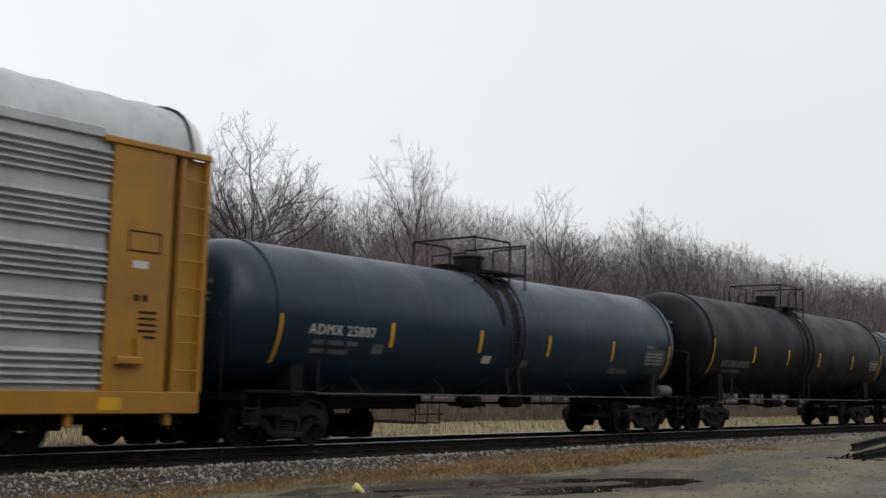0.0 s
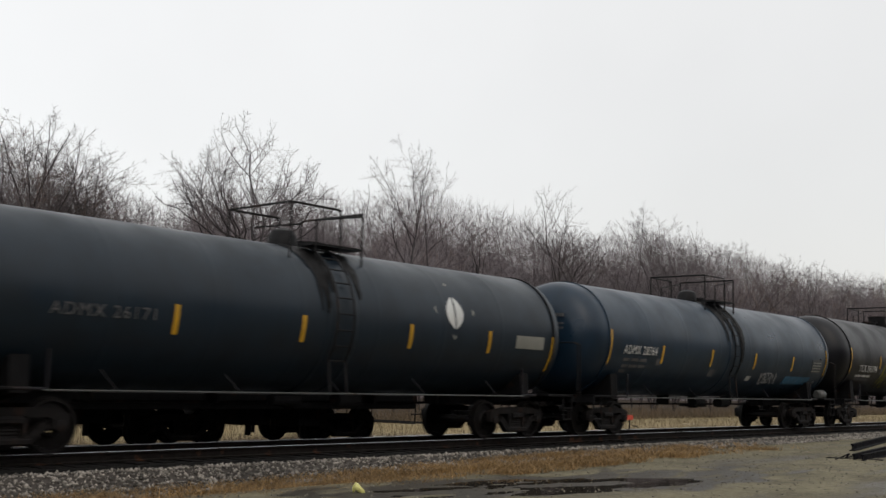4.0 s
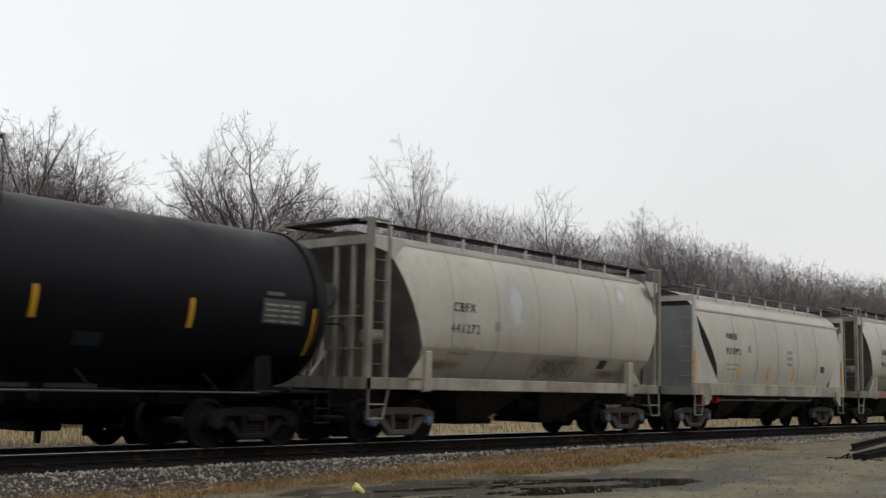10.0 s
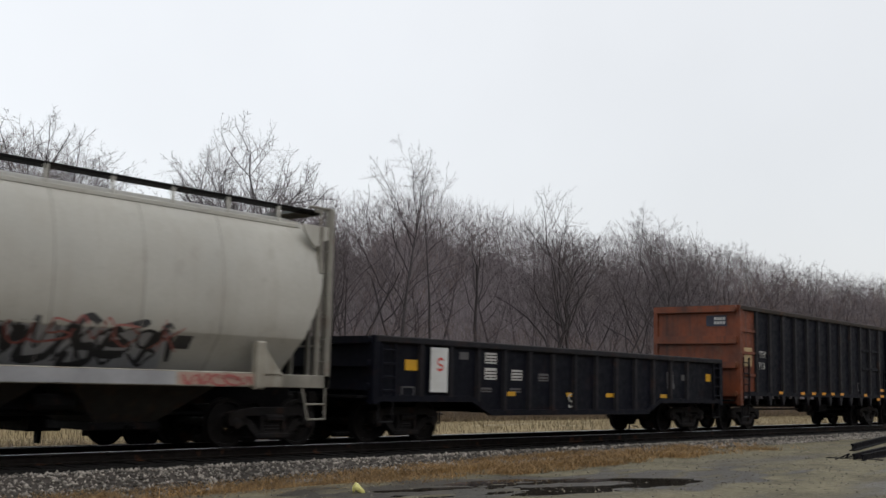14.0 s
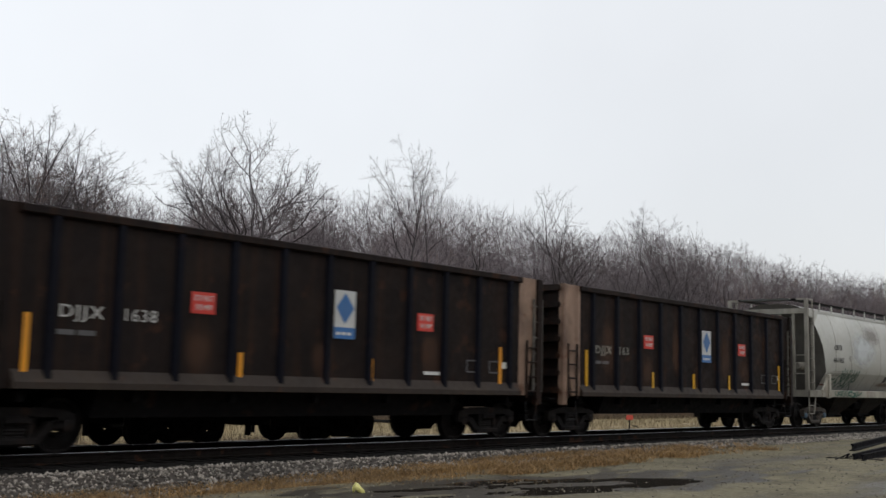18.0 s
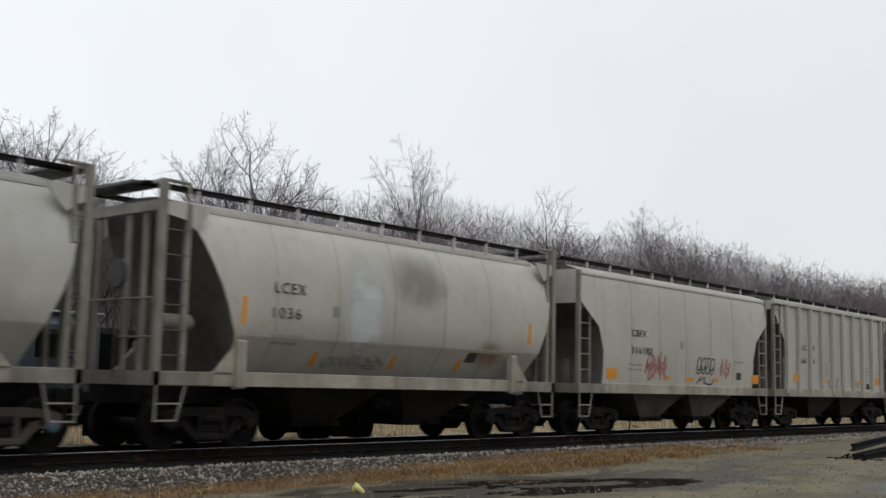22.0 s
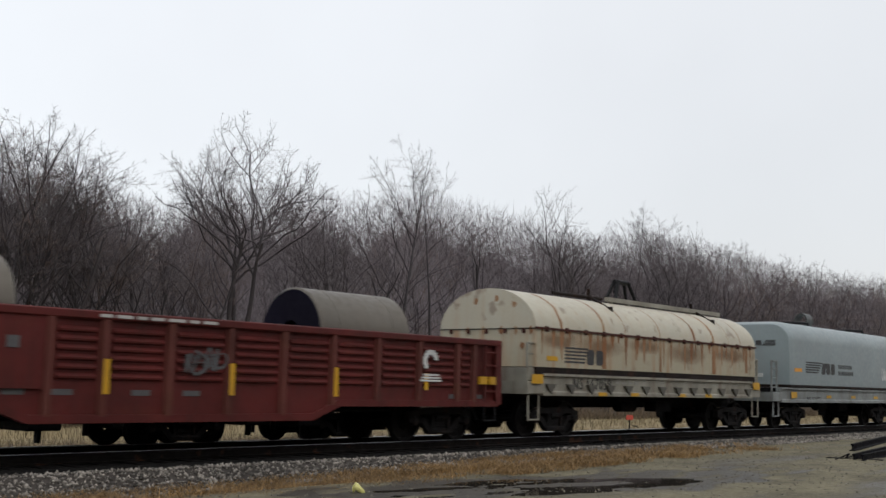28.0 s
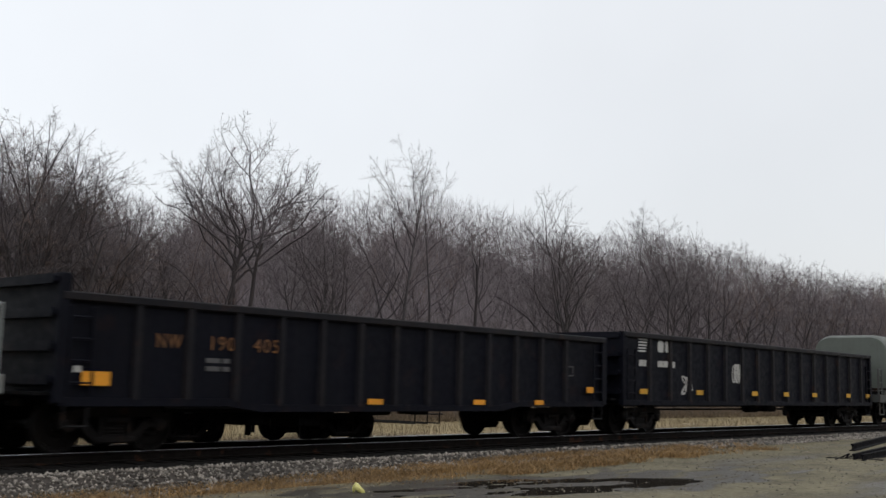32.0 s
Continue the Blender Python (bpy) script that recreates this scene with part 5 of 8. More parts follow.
def tank_train():
    # a blue-black car with white marks
    car, uc, f = tank_car("tank_car", "blue-black tank car with white stencils and yellow reflectors", -115.3, -98.3, -114.05, -99.55, -113.4, -100.2, 2.45, 1.46, M_TANK_BLUE,
                          (-111.0, -108.1, -105.45, -102.55), reservoir=True)
    lettering(car, "ADMX 25807", -113.3 - uc, 2.12, .20, 1.78, f(2.2), M_WHITE, .15)
    for z in (1.93, 1.76):
        bars(car, -113.15 - uc, z, .09, (.3, .42, .3) if z > 1.9 else (.35, .55), f, M_DIM, .1)
    bars(car, -111.5 - uc, 1.80, .2, (.32,), f, M_DIM)
    bars(car, -107.9 - uc, 1.72, .17, (.3,), f, M_WHITE)
    bars(car, -106.5 - uc, 1.68, .15, (.36,), f, M_DIM)
    bars(car, -102.5 - uc, 1.62, .14, (.35, .5), f, M_DIM)
    panel(car, "data_panel", -100.9 - uc, -99.85 - uc, 1.88, 2.3, f, M_DATA, .006)
    panel_print(car, -100.9 - uc, -99.85 - uc, 1.88, 2.3, f)
    bars(car, -100.85 - uc, 2.33, .09, (.45,), f, M_DIM)
    head_bars(car, -114.05 - uc, 2.45, 1.46, 1)
    # black cars
    car, uc, f = tank_car("tank_car", "sooty black tank car with worn white stencils", -98.3, -81.6, -97.05, -82.7, -96.1, -83.75, 2.69, 1.54, M_TANK_BLACK,
                          (-94.17, -91.54, -88.88, -85.7), strip=(2.4, 1.78, 2.78))
    bars(car, -96.3 - uc, 1.98, .2, (.16, .16, .16, .16, .16), f, M_DIM, .05)
    bars(car, -95.2 - uc, 1.98, .2, (.16, .16, .16, .16), f, M_DIM, .05)
    bars(car, -96.1 - uc, 1.80, .09, (.5, .6), f, M_DIM)
    bars(car, -89.6 - uc, 3.75, .05, (.3,), f, M_WHITE)
    panel(car, "data_panel", -83.9 - uc, -82.95 - uc, 2.15, 2.55, f, M_DATA)
    panel_print(car, -83.9 - uc, -82.95 - uc, 2.15, 2.55, f)
    head_bars(car, -97.05 - uc, 2.69, 1.54, 2)
    car, uc, f = tank_car("tank_car", "slate-blue tank car with a white leaf emblem", -81.6, -65.0, -80.55, -66.3, -79.9, -67.2, 2.45, 1.48, M_TANK_GREY,
                          (-77.28, -74.42, -71.43, -68.79), dome="round", strip=(2.2, 1.6, 2.42))
    lettering(car, "ADMX 26171", -79.6 - uc, 2.16, .2, 1.9, f(2.2), M_DIM, .15)
    s = Solid()
    for sgn in (-1, 1):
        rows = []
        for i in range(9):
            z = 2.42 + .72 * i / 8
            w = .26 * math.sin(math.pi * i / 8) ** .8
            rows.append([(-70.02 - uc + sgn * .025 + sgn * w, f(z) - .007, z), (-70.02 - uc + sgn * .025, f(z) - .007, z)])
        s.rows(rows)
    part("emblem", s, M_SIGN, car, "white leaf-shaped emblem")
    s = Solid()
    q = [(-70.02, 2.2), (-69.35, 2.8), (-70.02, 3.4), (-70.69, 2.8)]
    for (xa, za), (xb, zb) in zip(q, q[1:] + q[:1]):
        s.rows([[(xa - uc, f(za) - .006, za), (xb - uc, f(zb) - .006, zb)], [(xa - uc, f(za + .05) - .006, za + .05), (xb - uc, f(zb + .05) - .006, zb + .05)]])
    part("emblem_border", s, M_GREYTXT, car)
    panel(car, "data_panel", -67.8 - uc, -66.7 - uc, 2.1, 2.4, f, M_GREYTXT)
    head_bars(car, -80.55 - uc, 2.45, 1.48, 3)
    car, uc, f = tank_car("tank_car", "slate-blue tank car with a faded blue sprayed tag", -65.0, -48.0, -63.75, -49.15, -63.2, -50.25, 2.55, 1.50, M_TANK_BLUE,
                          (-60.94, -57.98, -55.0, -52.06), dome="round", strip=(2.2, 1.85, 2.76), reservoir=True)
    lettering(car, "ADMX 28364", -63.05 - uc, 2.16, .24, 1.75, f(2.2), M_WHITE, .2)
    for z in (1.97, 1.80, 1.66):
        bars(car, -62.95 - uc, z, .08, (.3, .4, .35) if z > 1.7 else (.3,), f, M_DIM, .08)
    bars(car, -61.2 - uc, 1.9, .18, (.28,), f, M_DIM)
    bars(car, -57.9 - uc, 1.66, .2, (.35,), f, M_DIM)
    bars(car, -55.2 - uc, 1.58, .14, (.3,), f, M_WHITE)
    scrawl(car, "sprayed_tag", -54.2 - uc, -52.9 - uc, 1.45, 1.85, f, M_SPRAY_SILVER, 5, 5, .04, "pale grey sprayed tag")
    panel(car, "sprayed_patch", -52.3 - uc, -50.2 - uc, 1.52, 1.78, f, M_SPRAY_BLUE, label="smear of blue spray paint")
    panel(car, "data_panel", -50.4 - uc, -49.55 - uc, 1.95, 2.4, f, M_DATA)
    panel_print(car, -50.4 - uc, -49.55 - uc, 1.95, 2.4, f)
    head_bars(car, -63.75 - uc, 2.55, 1.5, 4)
    car, uc, f = tank_car("tank_car", "black tank car with a yellow-green sprayed tag and orange placard", -48.0, -30.8, -46.8, -32.1, -46.15, -33.0, 2.69, 1.52, M_TANK_GLOSS,
                          (-43.59, -41.06, -37.88, -35.14), strip=(2.5, 2.02, 2.98), reservoir=True)
    lettering(car, "TILX 292794", -45.85 - uc, 2.10, .26, 1.88, f(2.2), M_WHITE, .25)
    for z in (1.90, 1.77):
        bars(car, -45.9 - uc, z, .08, (.2, .3, .45, .35), f, M_WHITE if z > 1.8 else M_DIM, .07)
    bars(car, -43.45 - uc, 2.05, .2, (.22,), f, M_DIM)
    sprayed(car, "NOTER", -43.4 - uc, -40.3 - uc, 1.45, 2.45, f, M_SPRAY_YELLOW, .06, .2, 9, "large yellow-green sprayed tag")
    sprayed(car, "XX", -36.9 - uc, -36.0 - uc, 1.75, 2.45, f, M_SPRAY_YELLOW, .10, .05, 10, "yellow-green sprayed star")
    sprayed(car, "L", -35.9 - uc, -35.4 - uc, 1.75, 2.1, f, M_SPRAY_YELLOW, .05, 0, 11)
    sprayed(car, "M", -34.0 - uc, -33.4 - uc, 1.75, 2.1, f, M_SPRAY_YELLOW, .08, 0, 12)
    panel(car, "placard", -40.05 - uc, -39.4 - uc, 2.15, 2.48, f, M_ORANGE, .01)
    for z in (1.9, 1.75, 1.6):
        bars(car, -38.2 - uc, z, .07, (.5, .25), f, M_DIM)
    bars(car, -36.6 - uc, 1.55, .08, (.4, .3, .5, .3), f, M_DIM, .3)
    panel(car, "data_panel", -33.4 - uc, -32.5 - uc, 1.95, 2.5, f, M_DATA)
    panel_print(car, -33.4 - uc, -32.5 - uc, 1.95, 2.5, f)
    head_bars(car, -46.8 - uc, 2.69, 1.52, 5)
    car, uc, f = tank_car("tank_car", "matt black tank car with dim white stencils", -30.8, -14.45, -29.5, -15.4, -29.1, -16.4, 2.62, 1.52, M_TANK_BLACK,
                          (-26.64, -23.91, -21.1, -18.24), strip=(2.33, 1.7, 2.58))
    lettering(car, "GSRX 703898", -29.3 - uc, 2.08, .24, 2.4, f(2.2), M_GREYTXT, .25)
    for z in (1.86, 1.72):
        bars(car, -28.3 - uc, z, .08, (.4, .3, .35), f, M_DIM, .07)
    bars(car, -26.3 - uc, 2.0, .22, (.25,), f, M_DIM)
    bars(car, -24.6 - uc, 3.85, .06, (.3,), f, M_WHITE)
    bars(car, -23.3 - uc, 3.15, .06, (.3, .2), f, M_WHITE)
    for x in (-26.0, -23.6, -20.3):
        bars(car, x - uc, 1.7, .22, (.5,), f, M_TANK_GREY)
    panel(car, "data_panel", -16.7 - uc, -15.7 - uc, 2.25, 2.7, f, M_DATA)
    panel_print(car, -16.7 - uc, -15.7 - uc, 2.25, 2.7, f)
    bars(car, -16.6 - uc, 2.76, .07, (.4,), f, M_DIM)
    head_bars(car, -29.5 - uc, 2.62, 1.52, 6)


# ---------------------------------------------------------------- covered hoppers


def interp(table, z):
    for (z0, v0), (z1, v1) in zip(table, table[1:]):
        if z <= z1:
            return v0 + (v1 - v0) * max(0.0, (z - z0)) / (z1 - z0)
    return table[-1][1]


ROUND = [(1.28, .95), (1.5, 1.11), (1.75, 1.29), (1.98, 1.455), (2.02, 1.482), (2.5, 1.52), (2.9, 1.525), (3.3, 1.48), (3.6, 1.41), (3.9, 1.30), (4.15, 1.16)]
ROUND_ROOF = [(4.30, .92), (4.38, .6), (4.42, .25)]
ROUND_INSET = [(1.2, 1.95), (1.5, 1.83), (2.0, 1.66), (2.5, 1.47), (3.0, 1.24), (3.5, .98), (3.9, .76), (4.15, .62), (4.5, .55)]
ROUND_FAR = [(1.2, .85), (1.5, .80), (1.81, .72), (2.15, .60), (2.51, .42), (3.13, .24), (3.66, .18), (4.0, .26), (4.24, .45), (4.5, .6)]
WIDE_FAR = [(1.1, 1.5), (1.5, 1.4), (1.76, 1.24), (2.1, .95), (2.45, .66), (2.8, .50), (3.2, .40), (3.6, .36), (4.5, .36)]
WIDE = [(1.12, 1.32), (1.45, 1.38), (1.6, 1.43), (1.8, 1.482), (2.0, 1.515), (2.2, 1.53), (2.4, 1.533), (2.6, 1.525), (2.8, 1.51), (3.0, 1.49), (3.2, 1.462), (3.4, 1.425), (3.62, 1.37)]
WIDE_ROOF = [(3.80, 1.27), (4.0, 1.04), (4.14, .75), (4.22, .4)]
WIDE_INSET = [(1.1, 1.72), (1.49, 1.63), (1.8, 1.50), (2.06, 1.36), (2.4, 1.12), (2.84, .80), (3.2, .52), (3.59, .25), (3.8, .2), (4.5, .2)]
FLAT = [(1.28, 1.46), (1.6, 1.50), (2.2, 1.53), (2.8, 1.53), (3.4, 1.51), (3.9, 1.47), (4.12, 1.44)]
FLAT_ROOF = [(4.22, 1.40), (4.36, 1.0), (4.42, .5)]
FLAT_INSET = [(1.2, 1.12), (2.3, 1.10), (2.6, 1.02), (2.9, .82), (3.1, .58), (3.3, .22), (3.36, .06), (4.5, .06)]
RIB = [(1.22, 1.44), (2.0, 1.44), (3.0, 1.44), (3.9, 1.44), (4.28, 1.44)]
RIB_ROOF = [(4.32, 1.40), (4.40, .9), (4.45, .4)]
RIB_INSET = [(1.2, .98), (2.75, .98), (3.0, .92), (3.95, .14), (4.0, .06), (4.5, .06)]


def hopper_body(half, side, roof, inset, far=None, n=14):
    """Skin between the end slopes: sides, roof and sloped end sheets."""
    line = [(-y, z) for z, y in side] + [(-y, z) for z, y in roof] + [(y, z) for z, y in roof[::-1]] + [(y, z) for z, y in side[::-1]]
    far = far or inset

    def reach(sg, z):
        return sg * (half - interp(far if sg > 0 else inset, z))
    s = Solid()
    s.rows([[(reach(-1, z) + (reach(1, z) - reach(-1, z)) * i / n, y, z) for i in range(n + 1)] for y, z in line])
    m = len(line)
    ends = []
    for sg in (-1, 1):
        e = Solid()
        ends.append(e)
        e.rows([[(reach(sg, line[j][1]), line[j][0], line[j][1]), (reach(sg, line[j][1]), line[m - 1 - j][0], line[j][1])] for j in range(m // 2)])
    return s, ends


def hopper(label, u0, u1, p0, p1, t0, t1, mat, style, frame_mat=None, bays=2, grey=False, skirt=False):
    car, uc, h = start_car("covered_hopper", label, "hopper car", u0, u1, t0, t1, grey)
    off = (p0 + p1) / 2 - uc
    half = (p1 - p0) / 2
    side, roof, inset = {"round": (ROUND, ROUND_ROOF, ROUND_INSET), "flat": (FLAT, FLAT_ROOF, FLAT_INSET), "rib": (RIB, RIB_ROOF, RIB_INSET), "wide": (WIDE, WIDE_ROOF, WIDE_INSET)}[style]
    fm = frame_mat or M_FRAME
    skin, slopes = hopper_body(half, side, roof, inset, {"round": ROUND_FAR, "wide": WIDE_FAR}.get(style))
    part("hopper_body", skin, mat, car, smooth=True).location.x = off
    # end slopes: grime plus the shade of the car's end, in one darker colour
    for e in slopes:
        part("slope_sheet", e, M_SLOPE, car, "grimy end slope sheet, coloured darker for the shade at the car's end", True).location.x = off

    def surf(z):
        return -interp([(z0, y) for z0, y in side], z)
    eave_z, eave_y = side[-1]
    # eaves, roof hatches, running boards
    for sg in (-1, 1):
        a = half - interp(inset, eave_z)
        s = Solid().box(-a, a, sg * eave_y - .03, sg * eave_y + .03, eave_z - .03, eave_z + .05, .01)
        part("eave_rail", s, mat, car).location.x = off
    if style == "wide":
        ry, rz, rm = .95, 4.28, fm
    else:
        ry, rz, rm = .92, 4.50, M_BLACK_STEEL
    for sg in (-1, 1):
        s = Solid().box(off - half - .05, off + half + .05, sg * ry - .16, sg * ry + .16, rz, rz + .05, .01)
        part("running_board", s, M_BED_GREY if style == "wide" else M_UNDER, car, "steel grating roof walk")
        k = 9
        post = Solid().box(-.025, .025, -.02, .02, 0, rz - eave_z + .02).mesh("walk_post", mat)
        for i in range(k):
            p = part("walk_post", post, None, car)
            p.location = (off + (-1 + 2 * (i + .5) / k) * (half - .45), sg * (ry + .14), eave_z + .02)
    for sg in (-1, 1):
        s = Solid().box(off + sg * (half - .1) - .3, off + sg * (half - .1) + .3, -ry, ry, rz, rz + .05, .01)
        part("end_walk", s, M_BED_GREY, car)
    hatch = Solid().spin([(0, .30), (.09, .30), (.10, .34), (.14, .34), (.19, .2), (.2, .001)], 16, "z").mesh("roof_hatch", mat, True)
    for i in range(8):
        q = part("roof_hatch", hatch, None, car)
        q.location = (off + (-1 + 2 * (i + .5) / 8) * (half - .9), 0.0, 4.27 if style != "wide" else 4.03)
    # seams or posts of the side
    if style == "rib":
        for sg in (-1, 1):
            rb = Solid().box(-.045, .045, sg * 1.47 - .09, sg * 1.47 + .09, 1.22, 4.22, .012).mesh("side_post", mat)
            # darker strip behind each post, painting the shade beside the rib
            gl = Solid().box(-.075, .075, sg * 1.447 - .004, sg * 1.447 + .004, 1.24, 4.18).mesh("weld_line", M_FRAME)
            for i in range(10):
                q = part("side_post", rb, None, car)
                q.location.x = off + (-1 + 2 * i / 9) * (half - 1.0)
                part("weld_line", gl, None, q)
            s = Solid().box(-half, half, sg * 1.46 - .07, sg * 1.46 + .07, 4.16, 4.30, .015)
            part("top_chord", s, mat, car).location.x = off
    else:
        pr = [(z, y) for z, y in side]
        for i in range(1, 6):
            x = (-1 + 2 * i / 6) * (half - 1.0)
            for sg in (-1, 1):
                s = Solid().rows([[(x - .014, sg * y, z), (x - .008, sg * (y + .007), z), (x + .008, sg * (y + .007), z), (x + .014, sg * y, z)] for z, y in pr])
                part("sheet_seam", s, M_SEAM, car, smooth=True).location.x = off
    # sills and end frames
    for sg in (-1, 1):
        s = Solid().box(off - half + (1.2 if style != "wide" else 0), off + half - (1.2 if style != "wide" else 0), sg * 1.47 - .05, sg * 1.47 + .05, 1.10, 1.36 if style != "wide" else 1.46, .012)
        part("side_sill", s, M_SILL, car)
    for d in (-1, 1):
        xe = off + d * half
        s = Solid().box(min(xe, xe - d * 1.3), max(xe, xe - d * 1.3), -1.5, -1.38, 1.10, 1.34, .012)
        s.box(min(xe, xe - d * 1.3), max(xe, xe - d * 1.3), 1.38, 1.5, 1.10, 1.34, .012)
        s.box(min(xe, xe - d * .14), max(xe, xe - d * .14), -1.38, 1.38, 1.10, 1.34)
        part("end_sill", s, fm, car)
        if style == "wide":
            s = Solid().box(xe - d * .10 - .02, xe - d * .10 + .02, -1.42, 1.42, 1.30, 3.72, .01)
            part("end_wall", s, M_END_GREY, car, "blue-grey flat end sheet")
            s = Solid().box(xe - d * .07 - .06, xe - d * .07 + .06, -1.46, 1.46, 3.86, 4.02, .015)
            part("end_beam", s, M_PALE, car)
            for yy in (-1.46, 1.46):
                s = Solid().box(xe - d * .04 - .04, xe - d * .04 + .04, yy - .035, yy + .035, 1.10, 4.0, .01)
                part("corner_post", s, M_PALE, car)
                s = Solid().tube([(xe - d * .04, yy, 3.98), (xe - d * .04, yy, 4.34), (xe - d * 1.0, yy * .92, 4.36)], .022, 6)
                part("roof_rail", s, fm, car)
                rung = Solid().cyl((xe - d * .02, yy * 1.02, 0), (xe - d * .02, yy * .72, 0), .013, 6).mesh("grab_iron", fm)
                for i in range(5):
                    r = part("grab_iron", rung, None, car)
                    r.location = (-d * -.04, 0, 1.65 + .42 * i)
                s = Solid().plate([(xe - d * .95, 1.30), (xe - d * .95, 1.0), (xe - d * .72, .82), (xe - d * .55, .82), (xe - d * .55, 1.05), (xe - d * .72, 1.30)][::-d], yy * 1.03 - .07, yy * 1.03 + .05)
                part("jacking_bracket", s, M_SILL, car)
        if style == "round":
            lw = .58 if d < 0 else .30
            for yy in (-1.44, 1.44):
                s = Solid().box(xe - d * .06 - .065, xe - d * .06 + .065, yy - .06, yy + .06, 1.10, 4.55, .012)
                part("corner_post", s, fm, car)
                s = Solid().box(xe - d * lw - .045, xe - d * lw + .045, yy - .045, yy + .045, 1.3, 4.18, .008)
                part("end_post", s, fm, car)
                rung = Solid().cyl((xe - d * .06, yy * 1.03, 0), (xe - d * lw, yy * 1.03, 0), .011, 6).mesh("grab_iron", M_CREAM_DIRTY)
                for i in range(6):
                    r = part("grab_iron", rung, None, car)
                    r.location.z = 1.6 + .42 * i
                s = Solid().plate([(xe - d * (lw + .47), 4.18), (xe, 4.18), (xe, 3.98), (xe - d * (lw - .08), 3.9), (xe - d * (lw + .14), 3.75), (xe - d * (lw + .42), 4.05)][::d], yy - .03, yy + .03)
                part("end_gusset", s, mat, car)
                s = Solid().cyl((xe - d * .06, yy, 4.53), (xe - d * .6, yy, 4.53), .03, 6)
                s.cyl((xe - d * lw, yy, 4.15), (xe - d * lw, yy, 4.55), .03, 6)
                part("roof_rail", s, fm, car)
            s = Solid().box(xe - d * .06 - .05, xe - d * .06 + .05, -1.4, 1.4, 4.02, 4.20, .015)
            s.box(xe - d * .10 - .03, xe - d * .10 + .03, -1.4, 1.4, 4.50, 4.56)
            part("end_beam", s, fm, car)
            for yy in (-.95, -.45, .45, .95):
                part("end_upright", Solid().box(xe - d * .08 - .03, xe - d * .08 + .04, yy - .045, yy + .045, 1.3, 4.1), fm, car)
            part("end_bar", Solid().cyl((xe - d * .02, -1.4, 2.55), (xe - d * .02, 1.4, 2.55), .018, 6), fm, car)
            part("end_bar", Solid().cyl((xe - d * .02, -1.4, 1.9), (xe - d * .02, -.4, 1.9), .018, 6), fm, car)
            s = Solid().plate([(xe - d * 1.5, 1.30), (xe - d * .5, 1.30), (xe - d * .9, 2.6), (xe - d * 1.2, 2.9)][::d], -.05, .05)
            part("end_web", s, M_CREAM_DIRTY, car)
            for yy in (-1.52, 1.52):
                s = Solid().box(xe - d * 1.75 - .1, xe - d * 1.75 + .1, yy - .07, yy + .07, 1.06, 1.92, .03)
                s.plate([(xe - d * 1.62, 1.34), (xe - d * 1.62, 1.8), (xe - d * 1.2, 1.34)][::-d], yy - .03, yy + .03)
                part("jacking_post", s, M_SILL, car)
            if d < 0:
                s = Solid().spin([(-.35, .001), (-.35, .1), (-.3, .15), (.3, .15), (.35, .1), (.35, .001)], 14, "x", (xe + .75, -.95, 2.18))
                part("air_reservoir", s, fm, car, smooth=True)
                s = Solid().cyl((xe - .04, -.4, 3.0), (xe - .09, -.4, 3.0), .25, 18)
                s.cyl((xe - .05, -.4, 1.2), (xe - .05, -.4, 3.0), .02)
                part("brake_wheel", s, M_BED_GREY, car)
        elif style != "wide":
            for yy in (-1.46, 1.46):
                ladder(car, (xe - d * .06, yy), (xe - d * .55, yy), 1.1, 3.45 if style == "flat" else 4.2, 6 if style == "flat" else 7, fm)
            for yy in (-1.44, -.5, .5, 1.44):
                s = Solid().box(xe - d * .06 - .05, xe - d * .06 + .05, yy - .05, yy + .05, 1.1, 4.2)
                part("end_post", s, fm, car)
            if style == "flat":
                s = Solid().box(min(xe - d * .02, xe - d * .1), max(xe - d * .02, xe - d * .1), -1.42, 1.42, 3.36, 4.22, .02)
            else:
                s = Solid().box(min(xe - d * .02, xe - d * .1), max(xe - d * .02, xe - d * .1), -1.42, 1.42, 3.98, 4.28, .02)
            part("end_wall", s, mat, car)
            s = Solid().cyl((xe - d * .5, -.7, 1.34), (xe - d * .5, -.7, 1.95), .16, 12)
            part("air_reservoir", s, M_CREAM_DIRTY, car)
        for yy in (-1.48, 1.48):
            s = Solid().tube([(xe - d * .08, yy, 1.1), (xe - d * .08, yy, .52), (xe - d * .5, yy, .52), (xe - d * .66, yy, 1.1)], .02, 6)
            s.cyl((xe - d * .08, yy, .8), (xe - d * .56, yy, .8), .018, 6)
            part("sill_step", s, fm, car)
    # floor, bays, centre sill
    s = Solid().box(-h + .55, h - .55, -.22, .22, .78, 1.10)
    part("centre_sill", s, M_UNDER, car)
    inner = (t1 - t0) / 2 - 1.25
    tm = (t0 + t1) / 2 - uc
    for i in range(bays):
        x = tm + (-1 + 2 * (i + .5) / bays) * inner
        w = inner / bays
        big = style in ("flat", "rib")
        s = Solid()
        wt, wb = w * (1.0 if big else .92), w * .34
        yb = .65 if not big else 1.0
        top = [(x - wt, -1.36, 1.2), (x + wt, -1.36, 1.2), (x + wt, 1.36, 1.2), (x - wt, 1.36, 1.2)]
        bot = [(x - wb, -yb, .46), (x + wb, -yb, .46), (x + wb, yb, .46), (x - wb, yb, .46)]
        s.rows([bot, top], True)
        s.add(bot, [(3, 2, 1, 0)])
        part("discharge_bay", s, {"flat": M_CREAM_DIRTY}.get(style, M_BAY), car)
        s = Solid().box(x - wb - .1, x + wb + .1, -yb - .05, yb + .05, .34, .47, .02)
